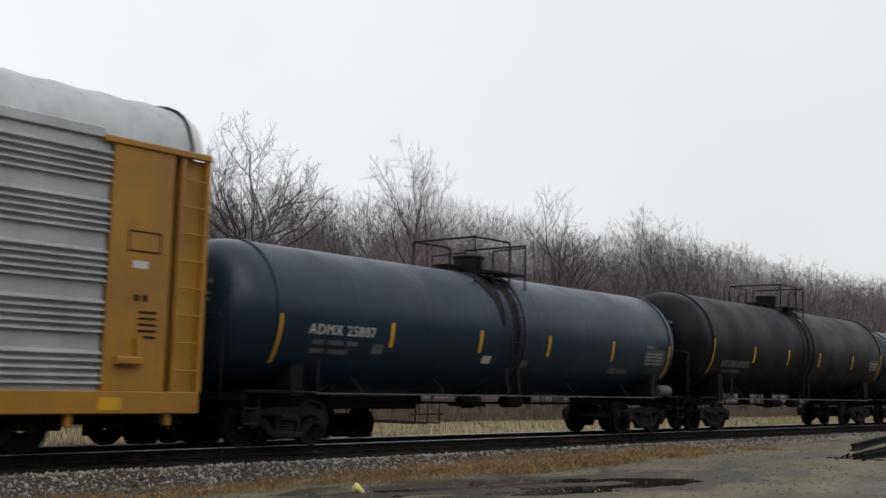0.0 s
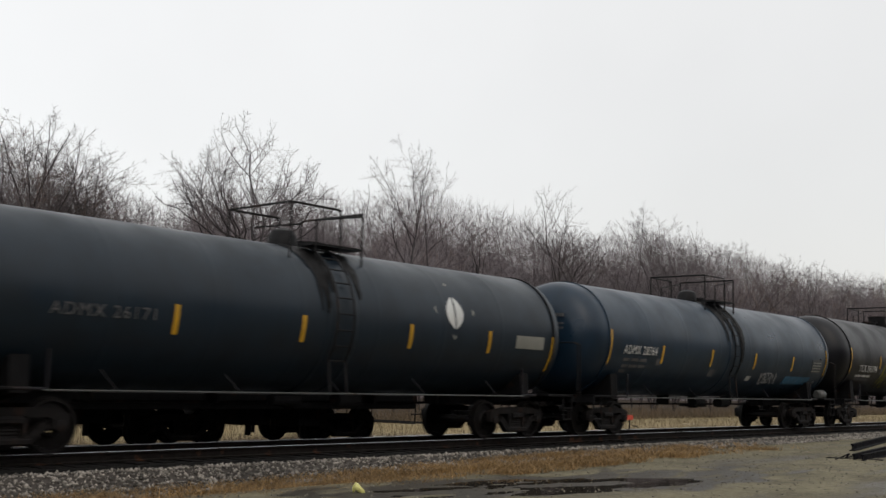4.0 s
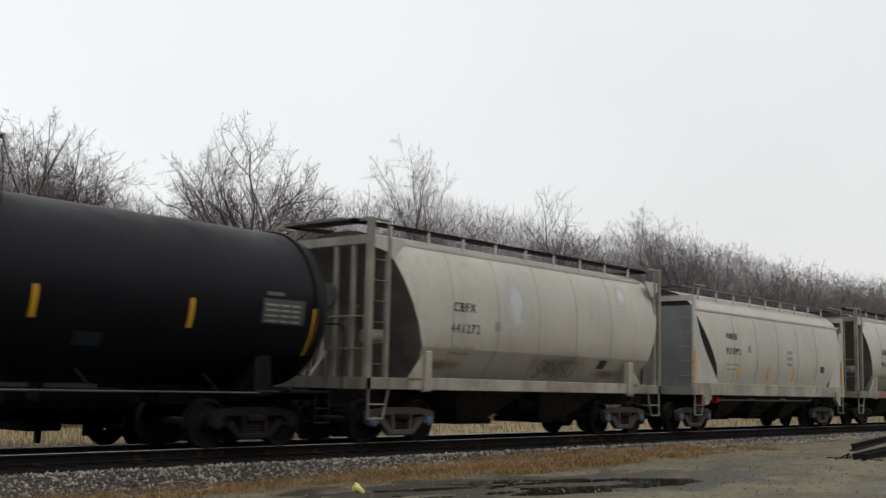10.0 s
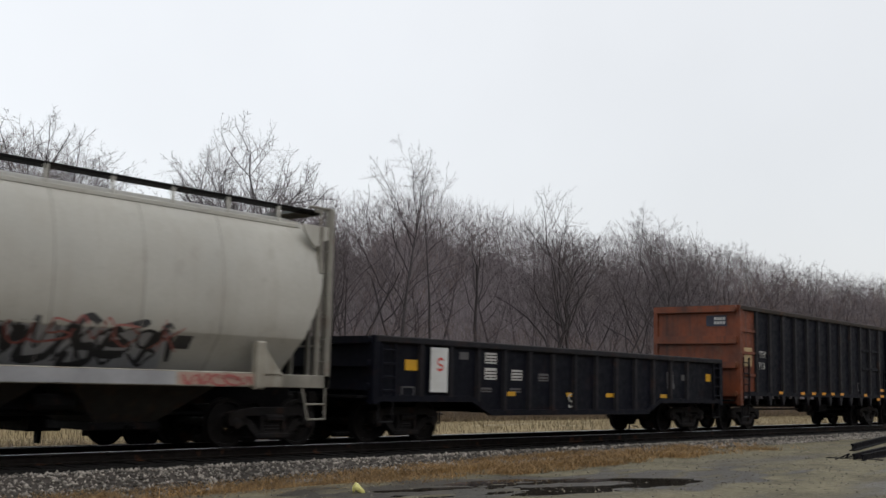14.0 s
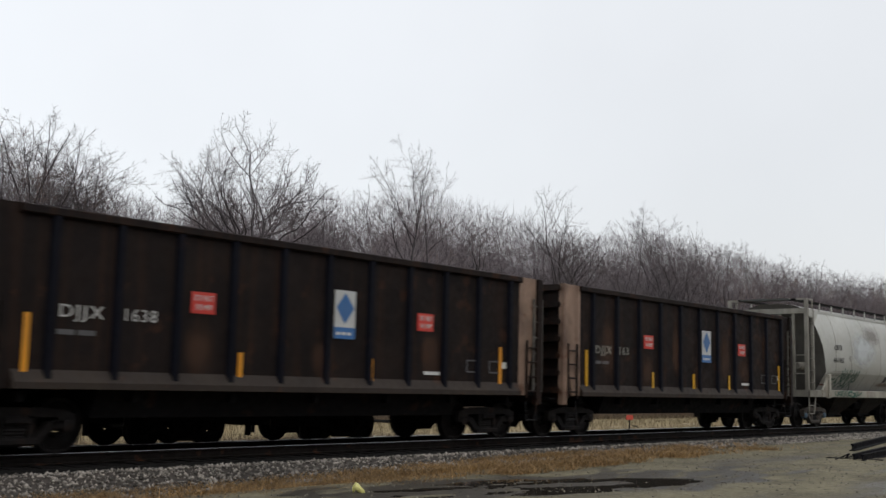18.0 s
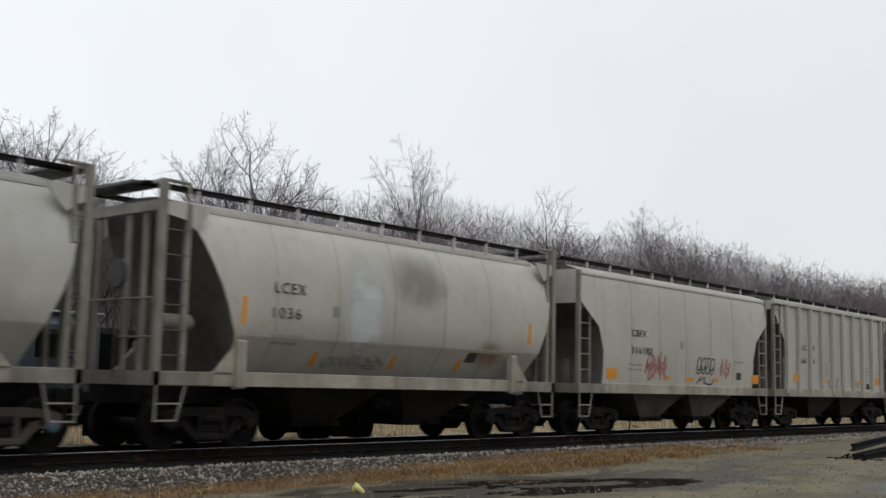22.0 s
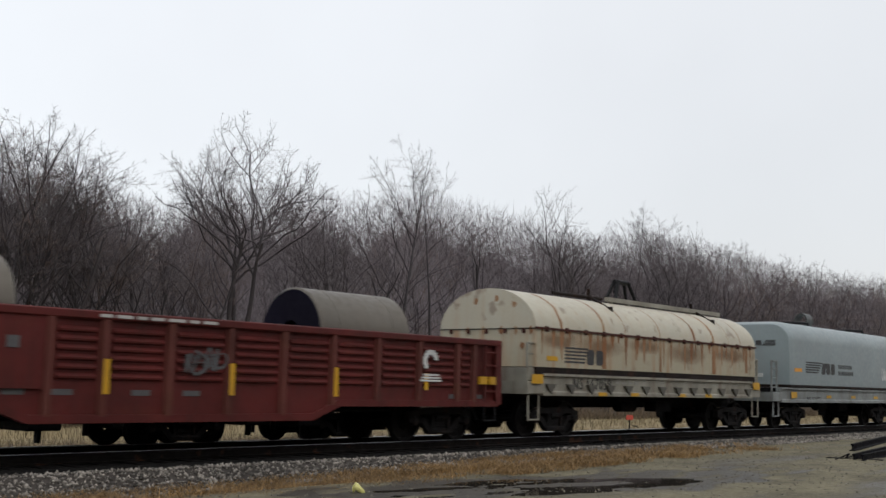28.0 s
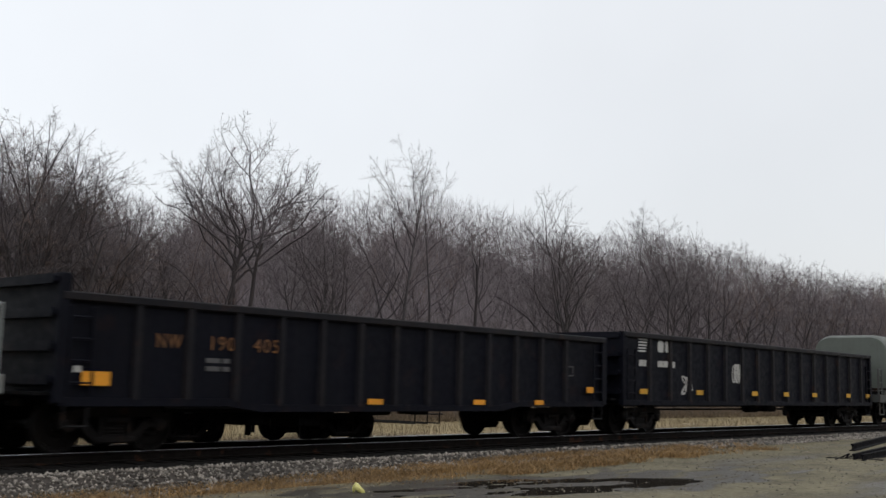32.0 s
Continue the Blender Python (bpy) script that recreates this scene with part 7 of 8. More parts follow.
def gondola_train():
    car, uc = gondola("gondola_car", "low black gondola with a white board and yellow reflectors", 25.0, 41.3, 25.6, 40.55, 27.0, 39.25, 2.18, .86, M_GON_BLACK,
                      [26.95 + .96 * i for i in range(13)], belly=(29.35, 36.2, .56))
    panel(car, "white_board", 27.2 - uc, 27.75 - uc, 1.06, 2.0, lambda z: -1.535, M_SIGN, .01)
    sprayed(car, "S", 27.38 - uc, 27.62 - uc, 1.50, 1.80, lambda z: -1.546, M_RED, .045, 0, 50, "red painted mark", 0)
    for u, z, w in ((26.5, 1.5, .5), (29.9, 1.0, .4), (32.4, 1.0, .35), (34.2, 1.0, .35), (37.0, 1.0, .35), (39.7, 1.5, .3)):
        panel(car, "reflector", u - uc, u + w - uc, z, z + (.22 if z > 1.2 else .1), lambda z: -1.45, M_YELLOW, .008)
    for u, z, w in ((28.25, 1.78, .3), (37.4, 1.25, .4), (38.2, 1.5, .3)):
        bars(car, u - uc, z, .16, (w,), lambda z: -1.45, M_DIM)
    for u, z, hh, w, mt in ((29.15, 1.72, .24, .42, M_WHITE), (29.15, 1.36, .26, .42, M_WHITE), (30.15, 1.36, .24, .4, M_WHITE), (31.2, 1.36, .18, .4, M_DIM), (29.0, 1.08, .1, .4, M_DIM), (30.1, 1.08, .1, .4, M_DIM), (37.35, 1.42, .3, .4, M_DIM)):
        panel(car, "data_panel", u - uc, u + w - uc, z, z + hh, lambda z: -1.45, mt, .005)
        for i in range(int(hh / .07)):
            bars(car, u + .03 - uc, z + .03 + .07 * i, .028, (w * .38, w * .4), lambda z: -1.455, M_GON_BROWN, .03)
    sprayed(car, "S", 32.45 - uc, 32.7 - uc, .72, 1.1, lambda z: -1.453, M_WHITE, .04, 0, 51, "white chalked loop", 0)
    s = Solid()
    for x0, x1, z0, z1 in ((0, .4, 0, .03), (0, .4, .22, .25), (0, .03, 0, .25), (.37, .4, 0, .25)):
        s.box(26.4 - uc + x0, 26.4 - uc + x1, -1.46, -1.45, .92 + z0, .92 + z1)
    part("stencil_frame", s, M_DIM, car)
    car, uc = gondola("gondola_car", "tall black gondola with a rusted orange end", 41.3, 55.95, 41.95, 55.25, 43.15, 54.3, 3.93, 1.10, M_GON_BLACK,
                      [43.1 + 1.02 * i for i in range(12)], end_mat=M_ORANGE_END, top_mat=M_CHORD, end_first=1.15, rib_w=.13, end_ribs=((3.72, .2, .24), (2.72, .24, .2), (1.95, .2, .2), (1.08, .16, .18)))
    part("number_board", Solid().box(41.92 - .022 - uc, 41.92 - uc, -1.05, -.35, 3.28, 3.62), M_BLUE_BLACK, car, "dark blue number board")
    for z, w in ((3.47, .12), (3.34, .1)):
        for i in range(4):
            part("stencil_bar", Solid().box(41.92 - .03 - uc, 41.92 - .02 - uc, -1.0 + .1 * i, -1.0 + .1 * i + .07, z, z + .09), M_WHITE, car)
    panel(car, "flaked_patch", 42.3 - uc, 42.85 - uc, 2.02, 2.62, lambda z: -1.453, M_LETTER_CREAM, .003, label="pale flaked patch of old paint")
    for i in range(12):
        x = 43.1 + 1.02 * i - uc
        for yy in (-1.46, 1.46):
            part("gusset", Solid().plate([(x - .16, 1.12), (x + .16, 1.12), (x + .03, .80), (x - .03, .80)], yy - .05, yy + .05), M_POST, car)
    for z in (3.1, 2.4, 1.7):
        s = Solid().box(42.0 - uc, 43.0 - uc, -1.50, -1.45, z, z + .09, .01)
        part("end_stiffener", s, M_ORANGE_END, car)
    for u in (53.3, 54.3):
        for z in (2.85, 2.15):
            s = Solid().box(u - .8 - uc, u + .15 - uc, -1.50, -1.45, z, z + .1, .01)
            part("end_stiffener", s, M_GON_BLACK, car)
    lettering(car, "TFX", 43.36 - uc, 2.32, .22, .5, -1.452, M_WHITE)
    lettering(car, "713", 43.32 - uc, 1.96, .22, .44, -1.452, M_WHITE)
    for u, w in ((44.7, .3), (46.5, .3), (47.45, .32), (48.35, .32), (49.2, .32), (50.1, .3)):
        panel(car, "reflector", u - uc, u + w - uc, 1.17, 1.26, lambda z: -1.535, M_ORANGE, .008)
    for u, z, w in ((52.5, 1.15, .3), (54.3, 1.35, .35), (54.3, 1.12, .4), (53.9, 1.0, .3)):
        panel(car, "reflector", u - uc, u + w - uc, z, z + .1, lambda z: -1.535, M_ORANGE, .008)
    panel(car, "white_label", 52.05 - uc, 52.35 - uc, 1.36, 1.66, lambda z: -1.452, M_DIM, .006)
    panel(car, "label_face", 52.09 - uc, 52.31 - uc, 1.40, 1.62, lambda z: -1.458, M_GON_BLACK, .004)
    for u0, u1, e0, e1, t0, t1, number, rust in ((55.95, 71.1, 56.6, 70.55, 57.7, 69.15, "1638", False), (71.1, 85.7, 71.62, 85.15, 72.6, 84.15, "163", True)):
        o = e0 - 56.6
        first = 57.92 + o
        car, uc = gondola("gondola_car", "brown-black smooth gondola with red and blue signs" + (" and rust-eaten ends" if rust else ""), u0, u1, e0, e1, t0, t1, 3.78, 1.02, M_GON_BROWN,
                          [first + 1.15 * i for i in range(11)], end_mat=M_TAN_END if rust else M_GON_BLACK, inset_end=.75, rib_w=.10)
        part("under_trough", Solid().bar([(-1.25, 1.03), (-1.05, .56), (1.05, .56), (1.25, 1.03)][::-1], t0 + 1.25 - uc, t1 - 1.25 - uc), M_UNDER, car, "near-black belly between the trucks")
        y = -1.452
        ul = 58.05 + o
        lettering(car, "DJJX", ul - uc, 2.12, .2, .76, y, M_WHITE if not rust else M_GREYTXT)
        lettering(car, number, ul + 1.12 - uc, 2.12, .2, .6 if not rust else .45, y, M_WHITE if not rust else M_GREYTXT)
        bars(car, ul - uc, 1.85, .08, (.3, .3), lambda z: y, M_DIM)
        for us in (60.5 + o, 66.25 + o):
            panel(car, "red_sign", us - uc, us + .5 - uc, 2.33, 2.7, lambda z: y, M_RED, .012)
            lettering(car, "DO NOT", us + .05 - uc, 2.55, .10, .4, y - .012, M_SIGN, 0, .006)
            lettering(car, "HUMP", us + .08 - uc, 2.39, .10, .34, y - .012, M_SIGN, 0, .006)
        us = 63.85 + o
        panel(car, "company_board", us - uc, us + .56 - uc, 2.06, 3.0, lambda z: y, M_SIGN, .012, label="white board with a blue diamond")
        s = Solid()
        s.add([(us - uc + .04, y - .017, 2.66), (us - uc + .28, y - .017, 2.34), (us - uc + .52, y - .017, 2.66), (us - uc + .28, y - .017, 2.96)], [(0, 1, 2, 3)])
        part("emblem", s, M_BLUE, car, "blue diamond shape")
        panel(car, "blue_strip", us - uc, us + .56 - uc, 2.06, 2.28, lambda z: y - .012, M_BLUE, .006)
        bars(car, us + .05 - uc, 2.13, .06, (.1, .12, .1), lambda z: y - .018, M_SIGN, .04)
        for u, tall in ((57.55, .95), (61.6, .5), (64.9, .5), (69.1, .9)) if not rust else ((57.65, .98), (60.98, .5), (63.33, .5), (65.6, .5), (69.25, .9)):
            panel(car, "reflector", u + o - uc - .05, u + o - uc + .05, 1.2, 1.2 + tall, lambda z: y, M_YELLOW if rust else M_ORANGE, .02)
        for u in (67.9, 68.7):
            s = Solid()
            for x0, x1, z0, z1 in ((0, .38, 0, .03), (0, .38, .25, .28), (0, .03, 0, .28), (.35, .38, 0, .28)):
                s.box(u + o - uc + x0, u + o - uc + x1, y - .006, y, 1.5 + z0, 1.5 + z1)
            part("stencil_frame", s, M_DIM, car)
        bars(car, 69.15 + o - uc, 1.62, .14, (.18,), lambda z: y, M_SIGN)
        for u, w, z0, z1 in ((60.3, .8, 1.15, 2.3), (63.2, .8, 1.2, 2.1), (66.3, .8, 1.2, 2.4)) + (((58.2, .9, 1.3, 3.2), (61.9, .9, 1.4, 3.3), (64.9, .9, 1.3, 3.3), (67.8, .9, 2.0, 3.3)) if rust else ()):
            panel(car, "rust_bloom", u + o - uc, u + w + o - uc, z0, z1, lambda z: y, M_RUST_DARK, .003, 1)
        bars(car, 66.5 + o - uc, 1.42, .07, (.5,), lambda z: y, M_SIGN)
        for u in (58.5, 59.5, 60.6, 68.3):
            bars(car, u + o - uc, 1.08, .09, (.14,), lambda z: -1.522, M_DIM)
        ladder(car, (e1 - uc - .22, -1.50), (e1 - uc + .1, -1.50), 1.1, 3.3, 6, M_CREAM_DIRTY)
    # rust-red gondolas with coils
    car, uc = gondola("gondola_car", "rusty red-brown gondola with big cream letters", 135.1, 151.65, 135.98, 150.95, 137.4, 150.05, 2.32, .82, M_GON_OXIDE,
                      [137.4, 138.45] + [139.5 + 1.03 * i for i in range(11)], belly=(139.7, 146.7, .50))
    y = -1.452
    letter_shapes(car, 139.9 - uc, 1.62, .36, .52, y, M_LETTER_CREAM, 8, 1.01)
    for i, ch in enumerate("62783"):
        lettering(car, ch, 140.85 + 1.01 * i - uc, .90, .36, .38, y, M_LETTER_CREAM)
    panel(car, "reflector", 136.2 - uc, 136.75 - uc, 1.3, 1.52, lambda z: y, M_YELLOW, .01)
    for u, z in ((138.9, .93), (141.1, .6), (144.3, .6), (146.2, .6), (148.2, .93)):
        panel(car, "reflector", u - uc, u + .45 - uc, z, z + .1, lambda z: -1.525 if z < .9 else y, M_YELLOW, .008)
    scrawl(car, "sprayed_tag", 136.5 - uc, 137.2 - uc, 1.45, 2.0, lambda z: y, M_DIM, 63, 4, .05, "worn white sprayed tag")
    bars(car, 136.6 - uc, 1.08, .16, (.5,), lambda z: y, M_WHITE)
    for z in (1.5, 1.33):
        bars(car, 137.9 - uc, z, .09, (.25,), lambda z: y, M_WHITE)
    s = Solid()
    for x0, x1, z0, z1 in ((0, .4, 0, .03), (0, .4, .3, .33), (0, .4, .6, .63), (0, .03, 0, .63), (.37, .4, 0, .63)):
        s.box(150.1 - uc + x0, 150.1 - uc + x1, y - .008, y, 1.25 + z0, 1.25 + z1)
    part("stencil_frame", s, M_DIM, car)
    steel_coil(138.7, .93, 2.45, 2.02)
    steel_coil(149.1, .93, 2.4, 2.02)
    coil_cradle(138.7, 2.02, .93)
    coil_cradle(149.1, 2.02, .93)
    car, uc = gondola("gondola_car", "oxide red louvre-sided gondola loaded with steel coils", 151.65, 168.6, 152.6, 167.85, 154.0, 166.4, 2.25, .76, M_GON_RED,
                      [154.1, 156.8] + [157.75 + 1.24 * i for i in range(8)] + [167.0], belly=(156.5, 162.2, .50), louvred=True)
    y = -1.452
    panel(car, "number_plate", 154.16 - uc, 156.72 - uc, 1.02, 2.12, lambda z: y, M_GON_RED, .05, 1, "flat oxide red panel")
    y = -1.508
    lettering(car, "CR", 154.75 - uc, 1.62, .30, .62, y, M_WHITE)
    lettering(car, "601800", 154.25 - uc, 1.20, .24, 1.7, y, M_WHITE)
    panel(car, "round_badge", 156.1 - uc, 156.3 - uc, 1.62, 1.8, lambda z: y, M_DIM, .006)
    for u, z0, z1 in ((155.65, 1.05, 1.5), (157.72, .95, 1.5), (160.2, .95, 1.5), (162.7, .95, 1.5), (165.3, 1.1, 1.45)):
        panel(car, "reflector", u - uc, u + .11 - uc, z0, z1, lambda z: -1.535, M_YELLOW, .008)
    panel(car, "reflector", 152.9 - uc, 153.35 - uc, 1.14, 1.34, lambda z: y, M_YELLOW, .01)
    panel(car, "reflector", 167.1 - uc, 167.35 - uc, 1.25, 1.42, lambda z: y, M_YELLOW, .09)
    panel(car, "reflector", 167.45 - uc, 167.65 - uc, 1.25, 1.42, lambda z: y, M_YELLOW, .09)
    s = Solid()
    for i in range(9):
        q = math.radians(20 + 25 * i)
        cx, cz = 165.48 - uc + .18 * math.cos(q), 1.72 + .18 * math.sin(q)
        s.box(cx - .06, cx + .06, -1.545, -1.535, cz - .05, cz + .05)
    for i in range(3):
        s.box(165.25 - uc - .04 * i, 165.75 - uc + .04 * i, -1.545, -1.535, 1.40 - .06 * i, 1.44 - .06 * i)
    part("emblem", s, M_SIGN, car, "white wheel-and-rail emblem")
    bars(car, 157.6 - uc, 2.15, .05, (.22, .3, .18, .26, .34, .2, .3), lambda z: -1.545, M_WHITE, .08)
    for u in (153.9, 156.1, 156.9, 158.3, 159.3, 166.2, 167.0):
        bars(car, u - uc, .93, .09, (.35,), lambda z: -1.452, M_DIM)
    scrawl(car, "sprayed_tag", 159.3 - uc, 160.1 - uc, 1.3, 1.75, lambda z: -1.51, M_DIM, 66, 4, .05)
    steel_coil(155.3, .95, 2.45, 2.20)
    steel_coil(164.2, .93, 2.6, 2.19)
    coil_cradle(155.3, 2.2, .95)
    coil_cradle(164.2, 2.2, .95)
    car, uc = gondola("gondola_car", "black gondola with a raised end and faded orange marks", 196.2, 212.45, 196.65, 211.95, 197.95, 210.25, 2.52, .76, M_GON_BLACK,
                      [198.0 + 1.02 * i for i in range(13)], high_end=.28, belly=(200.6, 207.6, .66))
    y = -1.452
    lettering(car, "NW", 198.36 - uc, 1.72, .24, .5, y, M_FADED_ORANGE)
    lettering(car, "190", 199.42 - uc, 1.72, .24, .5, y, M_FADED_ORANGE)
    lettering(car, "405", 200.42 - uc, 1.72, .24, .58, y, M_FADED_ORANGE)
    for u, z, w, hh in ((197.0, 1.08, .5, .22), (203.3, .8, .42, .11), (206.6, .8, .4, .11), (208.9, .8, .35, .11), (211.1, 1.1, .35, .15)):
        panel(car, "reflector", u - uc, u + w - uc, z, z + hh, lambda z: -1.53, M_ORANGE, .01)
    bars(car, 196.9 - uc, 1.28, .1, (.14,), lambda z: y, M_SIGN)
    for z in (1.5, 1.36):
        bars(car, 199.4 - uc, z, .08, (.3, .15), lambda z: y, M_DIM)
    s = Solid()
    for x0, x1, z0, z1 in ((0, .42, 0, .03), (0, .42, .22, .25), (0, .03, 0, .25), (.39, .42, 0, .25)):
        s.box(210.2 - uc + x0, 210.2 - uc + x1, y - .008, y, 1.5 + z0, 1.5 + z1)
    part("stencil_frame", s, M_DIM, car)
    car, uc = gondola("gondola_car", "black gondola with white emblem and scattered white marks", 212.45, 231.9, 212.95, 231.2, 214.6, 229.9, 2.75, .80, M_GON_BLACK,
                      [214.3 + 1.14 * i for i in range(15)])
    for i in range(5):
        s = Solid().box(213.75 - uc, 214.25 - uc - .03 * i, y - .01, y, 2.56 - .08 * i, 2.60 - .08 * i)
        part("emblem", s, M_SIGN, car, "white bar of the emblem")
    letter_shapes(car, 214.8 - uc, 2.26, .32, .32, y, M_SIGN, 2, .42)
    for u, w in ((213.8, .3), (214.8, .9)):
        bars(car, u - uc, 1.85, .17, (w / 3,) * 3, lambda z: y, M_WHITE, .03)
    scrawl(car, "sprayed_tag", 216.2 - uc, 216.8 - uc, 1.1, 1.7, lambda z: y, M_WHITE, 73, 3, .06, "white sprayed scribble")
    scrawl(car, "sprayed_tag", 219.4 - uc, 219.9 - uc, 1.3, 2.1, lambda z: y, M_WHITE, 74, 3, .06, "white sprayed scribble")
    for u in (213.7, 216.9, 220.6, 223.0, 225.4, 228.6, 230.6):
        panel(car, "reflector", u - uc, u + .4 - uc, 1.1, 1.24, lambda z: -1.535, M_YELLOW, .01)


# ---------------------------------------------------------------- coil cars


def hood_profile(kind):
    if kind == "arch":
        return [(-1.5, 1.70), (-1.5, 2.62)] + [(-1.5 * math.cos(q), 2.62 + 1.0 * math.sin(q)) for q in [math.pi * i / 16 for i in range(1, 16)]] + [(1.5, 2.62), (1.5, 1.70)]
    return [(-1.5, 1.46), (-1.5, 3.0)] + [(-1.5 + .68 * (1 - math.cos(q)), 3.0 + .66 * math.sin(q)) for q in [math.pi / 2 * i / 7 for i in range(1, 8)]] + [(1.5 - .68 * (1 - math.cos(q)), 3.0 + .66 * math.sin(q)) for q in [math.pi / 2 * i / 7 for i in range(7, 0, -1)]] + [(1.5, 3.0), (1.5, 1.46)]


def coil_car(label, u0, u1, e0, e1, h0, h1, t0, t1, kind, hood_mat, bed_mat):
    car, uc, h = start_car("coil_car", label, "coil car", u0, u1, t0, t1)
    a, b, c, d = e0 - uc, e1 - uc, h0 - uc, h1 - uc
    prof = hood_profile(kind)
    if kind == "arch":
        low = [(-1.5, 1.70), (-1.5, 2.62), (1.5, 2.62), (1.5, 1.70)]
        hood = part("hood", Solid().bar(low, c, d), hood_mat, car, "rust-streaked beige coil hood")
        up = [(y, z + .004) for y, z in prof[1:-1]]
        part("hood_roof", Solid().bar(up, c - .01, d + .01), M_HOOD_TOP, hood, "arched beige hood roof", True)
        s = Solid().box(c - .03, d + .03, -1.535, -1.49, 2.60, 2.65)
        part("hood_seam", s, M_GON_OXIDE, hood, "rusty seam rail")
        for i in range(14):
            x = c + (d - c) * (i + .5) / 14
            s = Solid().box(x - .05, x + .05, -1.54, -1.48, 2.55, 2.68, .01)
            part("hood_clip", s, M_GON_OXIDE, hood)
        for i in range(5):
            y = -1.15 + .57 * i
            s = Solid().box(c - .05, c + .01, y - .03, y + .03, 2.5, 2.62)
            part("hood_clip", s, M_GON_OXIDE, hood)
        s = Solid().box(c - .02, c, -1.5, 1.5, 2.60, 2.625)
        part("end_seam", s, M_UNDER, hood)
        for sg in (-1, 1):
            part("hood_skirt", Solid().box(c + .02, d - .02, sg * 1.46 - .03, sg * 1.46 + .03, 1.50, 1.72), M_GON_BROWN, hood, "rust-brown lower skirt")
        for f0, f1, z0 in ((.0, .16, 2.1), (.13, .35, 1.95), (.33, .52, 2.15), (.5, .74, 1.9), (.72, 1, 2.05)):
            panel(car, "rust_wash", c + (d - c) * f0, c + (d - c) * f1, z0, 2.60, lambda z: -1.5, M_RUSTY, .0015 + .001 * f0, 1)
    else:
        sec = []
        for k, (x, sc) in enumerate(((c, .82), (c + .10, .93), (c + .28, 1.0), (d - .28, 1.0), (d - .10, .93), (d, .82))):
            zm = 2.2
            sec.append([(x, y * (1 if z < 1.6 else .94 + .06 * sc) * (0.97 + .03 * sc), z if z < 2.6 else 2.6 + (z - 2.6) * (.45 + .55 * sc)) for y, z in prof])
        s = Solid().rows(sec, True)
        k = len(prof)
        s.add(sec[0], [tuple(range(k))[::-1]])
        s.add(sec[-1], [tuple(range(k))])
        hood = part("hood", s, hood_mat, car, "smooth painted coil hood", True)
        s = Solid().box(c - .04, d + .04, -1.55, -1.48, 1.42, 1.50, .012)
        s.box(c - .04, d + .04, 1.48, 1.55, 1.42, 1.50, .012)
        s.box(c - .05, c + .02, -1.5, 1.5, 1.42, 1.50)
        s.box(d - .02, d + .05, -1.5, 1.5, 1.42, 1.50)
        part("hood_rim", s, M_GON_BROWN, hood, "rust-stained lower rim")
    zb, zt = (1.02, 1.55) if kind == "arch" else (.90, 1.40)
    for sg in (-1, 1):
        s = Solid().bar([(sg * 1.36, zb), (sg * 1.52, zb), (sg * 1.52, zb + .08), (sg * 1.47, zb + .12), (sg * 1.47, zt - .08), (sg * 1.53, zt - .06), (sg * 1.53, zt), (sg * 1.36, zt)][::sg], a + .6, b - .6)
        part("side_sill", s, bed_mat, car)
        if kind == "arch":
            for i in range(13):
                x = a + .9 + (b - a - 1.8) * i / 12
                s = Solid().plate([(x - .2, zb + .28), (x + .2, zb + .28), (x, zb + .04)], sg * 1.5 - .05, sg * 1.5 + .05)
                part("sill_gusset", s, M_CREAM_DIRTY, car)
    s = Solid().box(a + .5, b - .5, -1.4, 1.4, zt - .15, zt - .02)
    part("deck", s, M_UNDER, car)
    for d2, x in ((-1, a), (1, b)):
        s = Solid().box(min(x, x - d2 * .7), max(x, x - d2 * .7), -1.5, 1.5, zb + .03, zb + .33, .02)
        if kind == "arch":
            s.box(min(x - d2 * .1, x - d2 * .6), max(x - d2 * .1, x - d2 * .6), -1.45, 1.45, zb + .33, 1.68, .03)
        part("end_deck", s, bed_mat, car)
        for yy in (-1.42, 1.42):
            g = part("grab_rail", Solid().tube([(x - d2 * .06, yy, zb + .3), (x - d2 * .06, yy, 2.25), (x - d2 * .45, yy, 2.25), (x - d2 * .45, yy, zb + .3)], .03, 6), bed_mat, car)
            rung = Solid().cyl((x - d2 * .06, yy, 0), (x - d2 * .45, yy, 0), .018, 6).mesh("rung", bed_mat)
            for i in range(3):
                part("rung", rung, None, g).location.z = 1.4 + .3 * i
            part("sill_step", Solid().tube([(x - d2 * .08, yy * 1.02, zb), (x - d2 * .08, yy * 1.02, .45), (x - d2 * .5, yy * 1.02, .45), (x - d2 * .5, yy * 1.02, zb)], .022, 6), bed_mat, car)
    s = Solid().box(-h + .55, h - .55, -.28, .28, .70, zb + .1)
    s.cyl((-1.2, -.7, .75), (-.4, -.7, .75), .16, 12)
    s.box(.5, 1.3, -.95, -.55, .6, .9)
    part("centre_sill", s, M_UNDER, car)
    return car, uc, hood


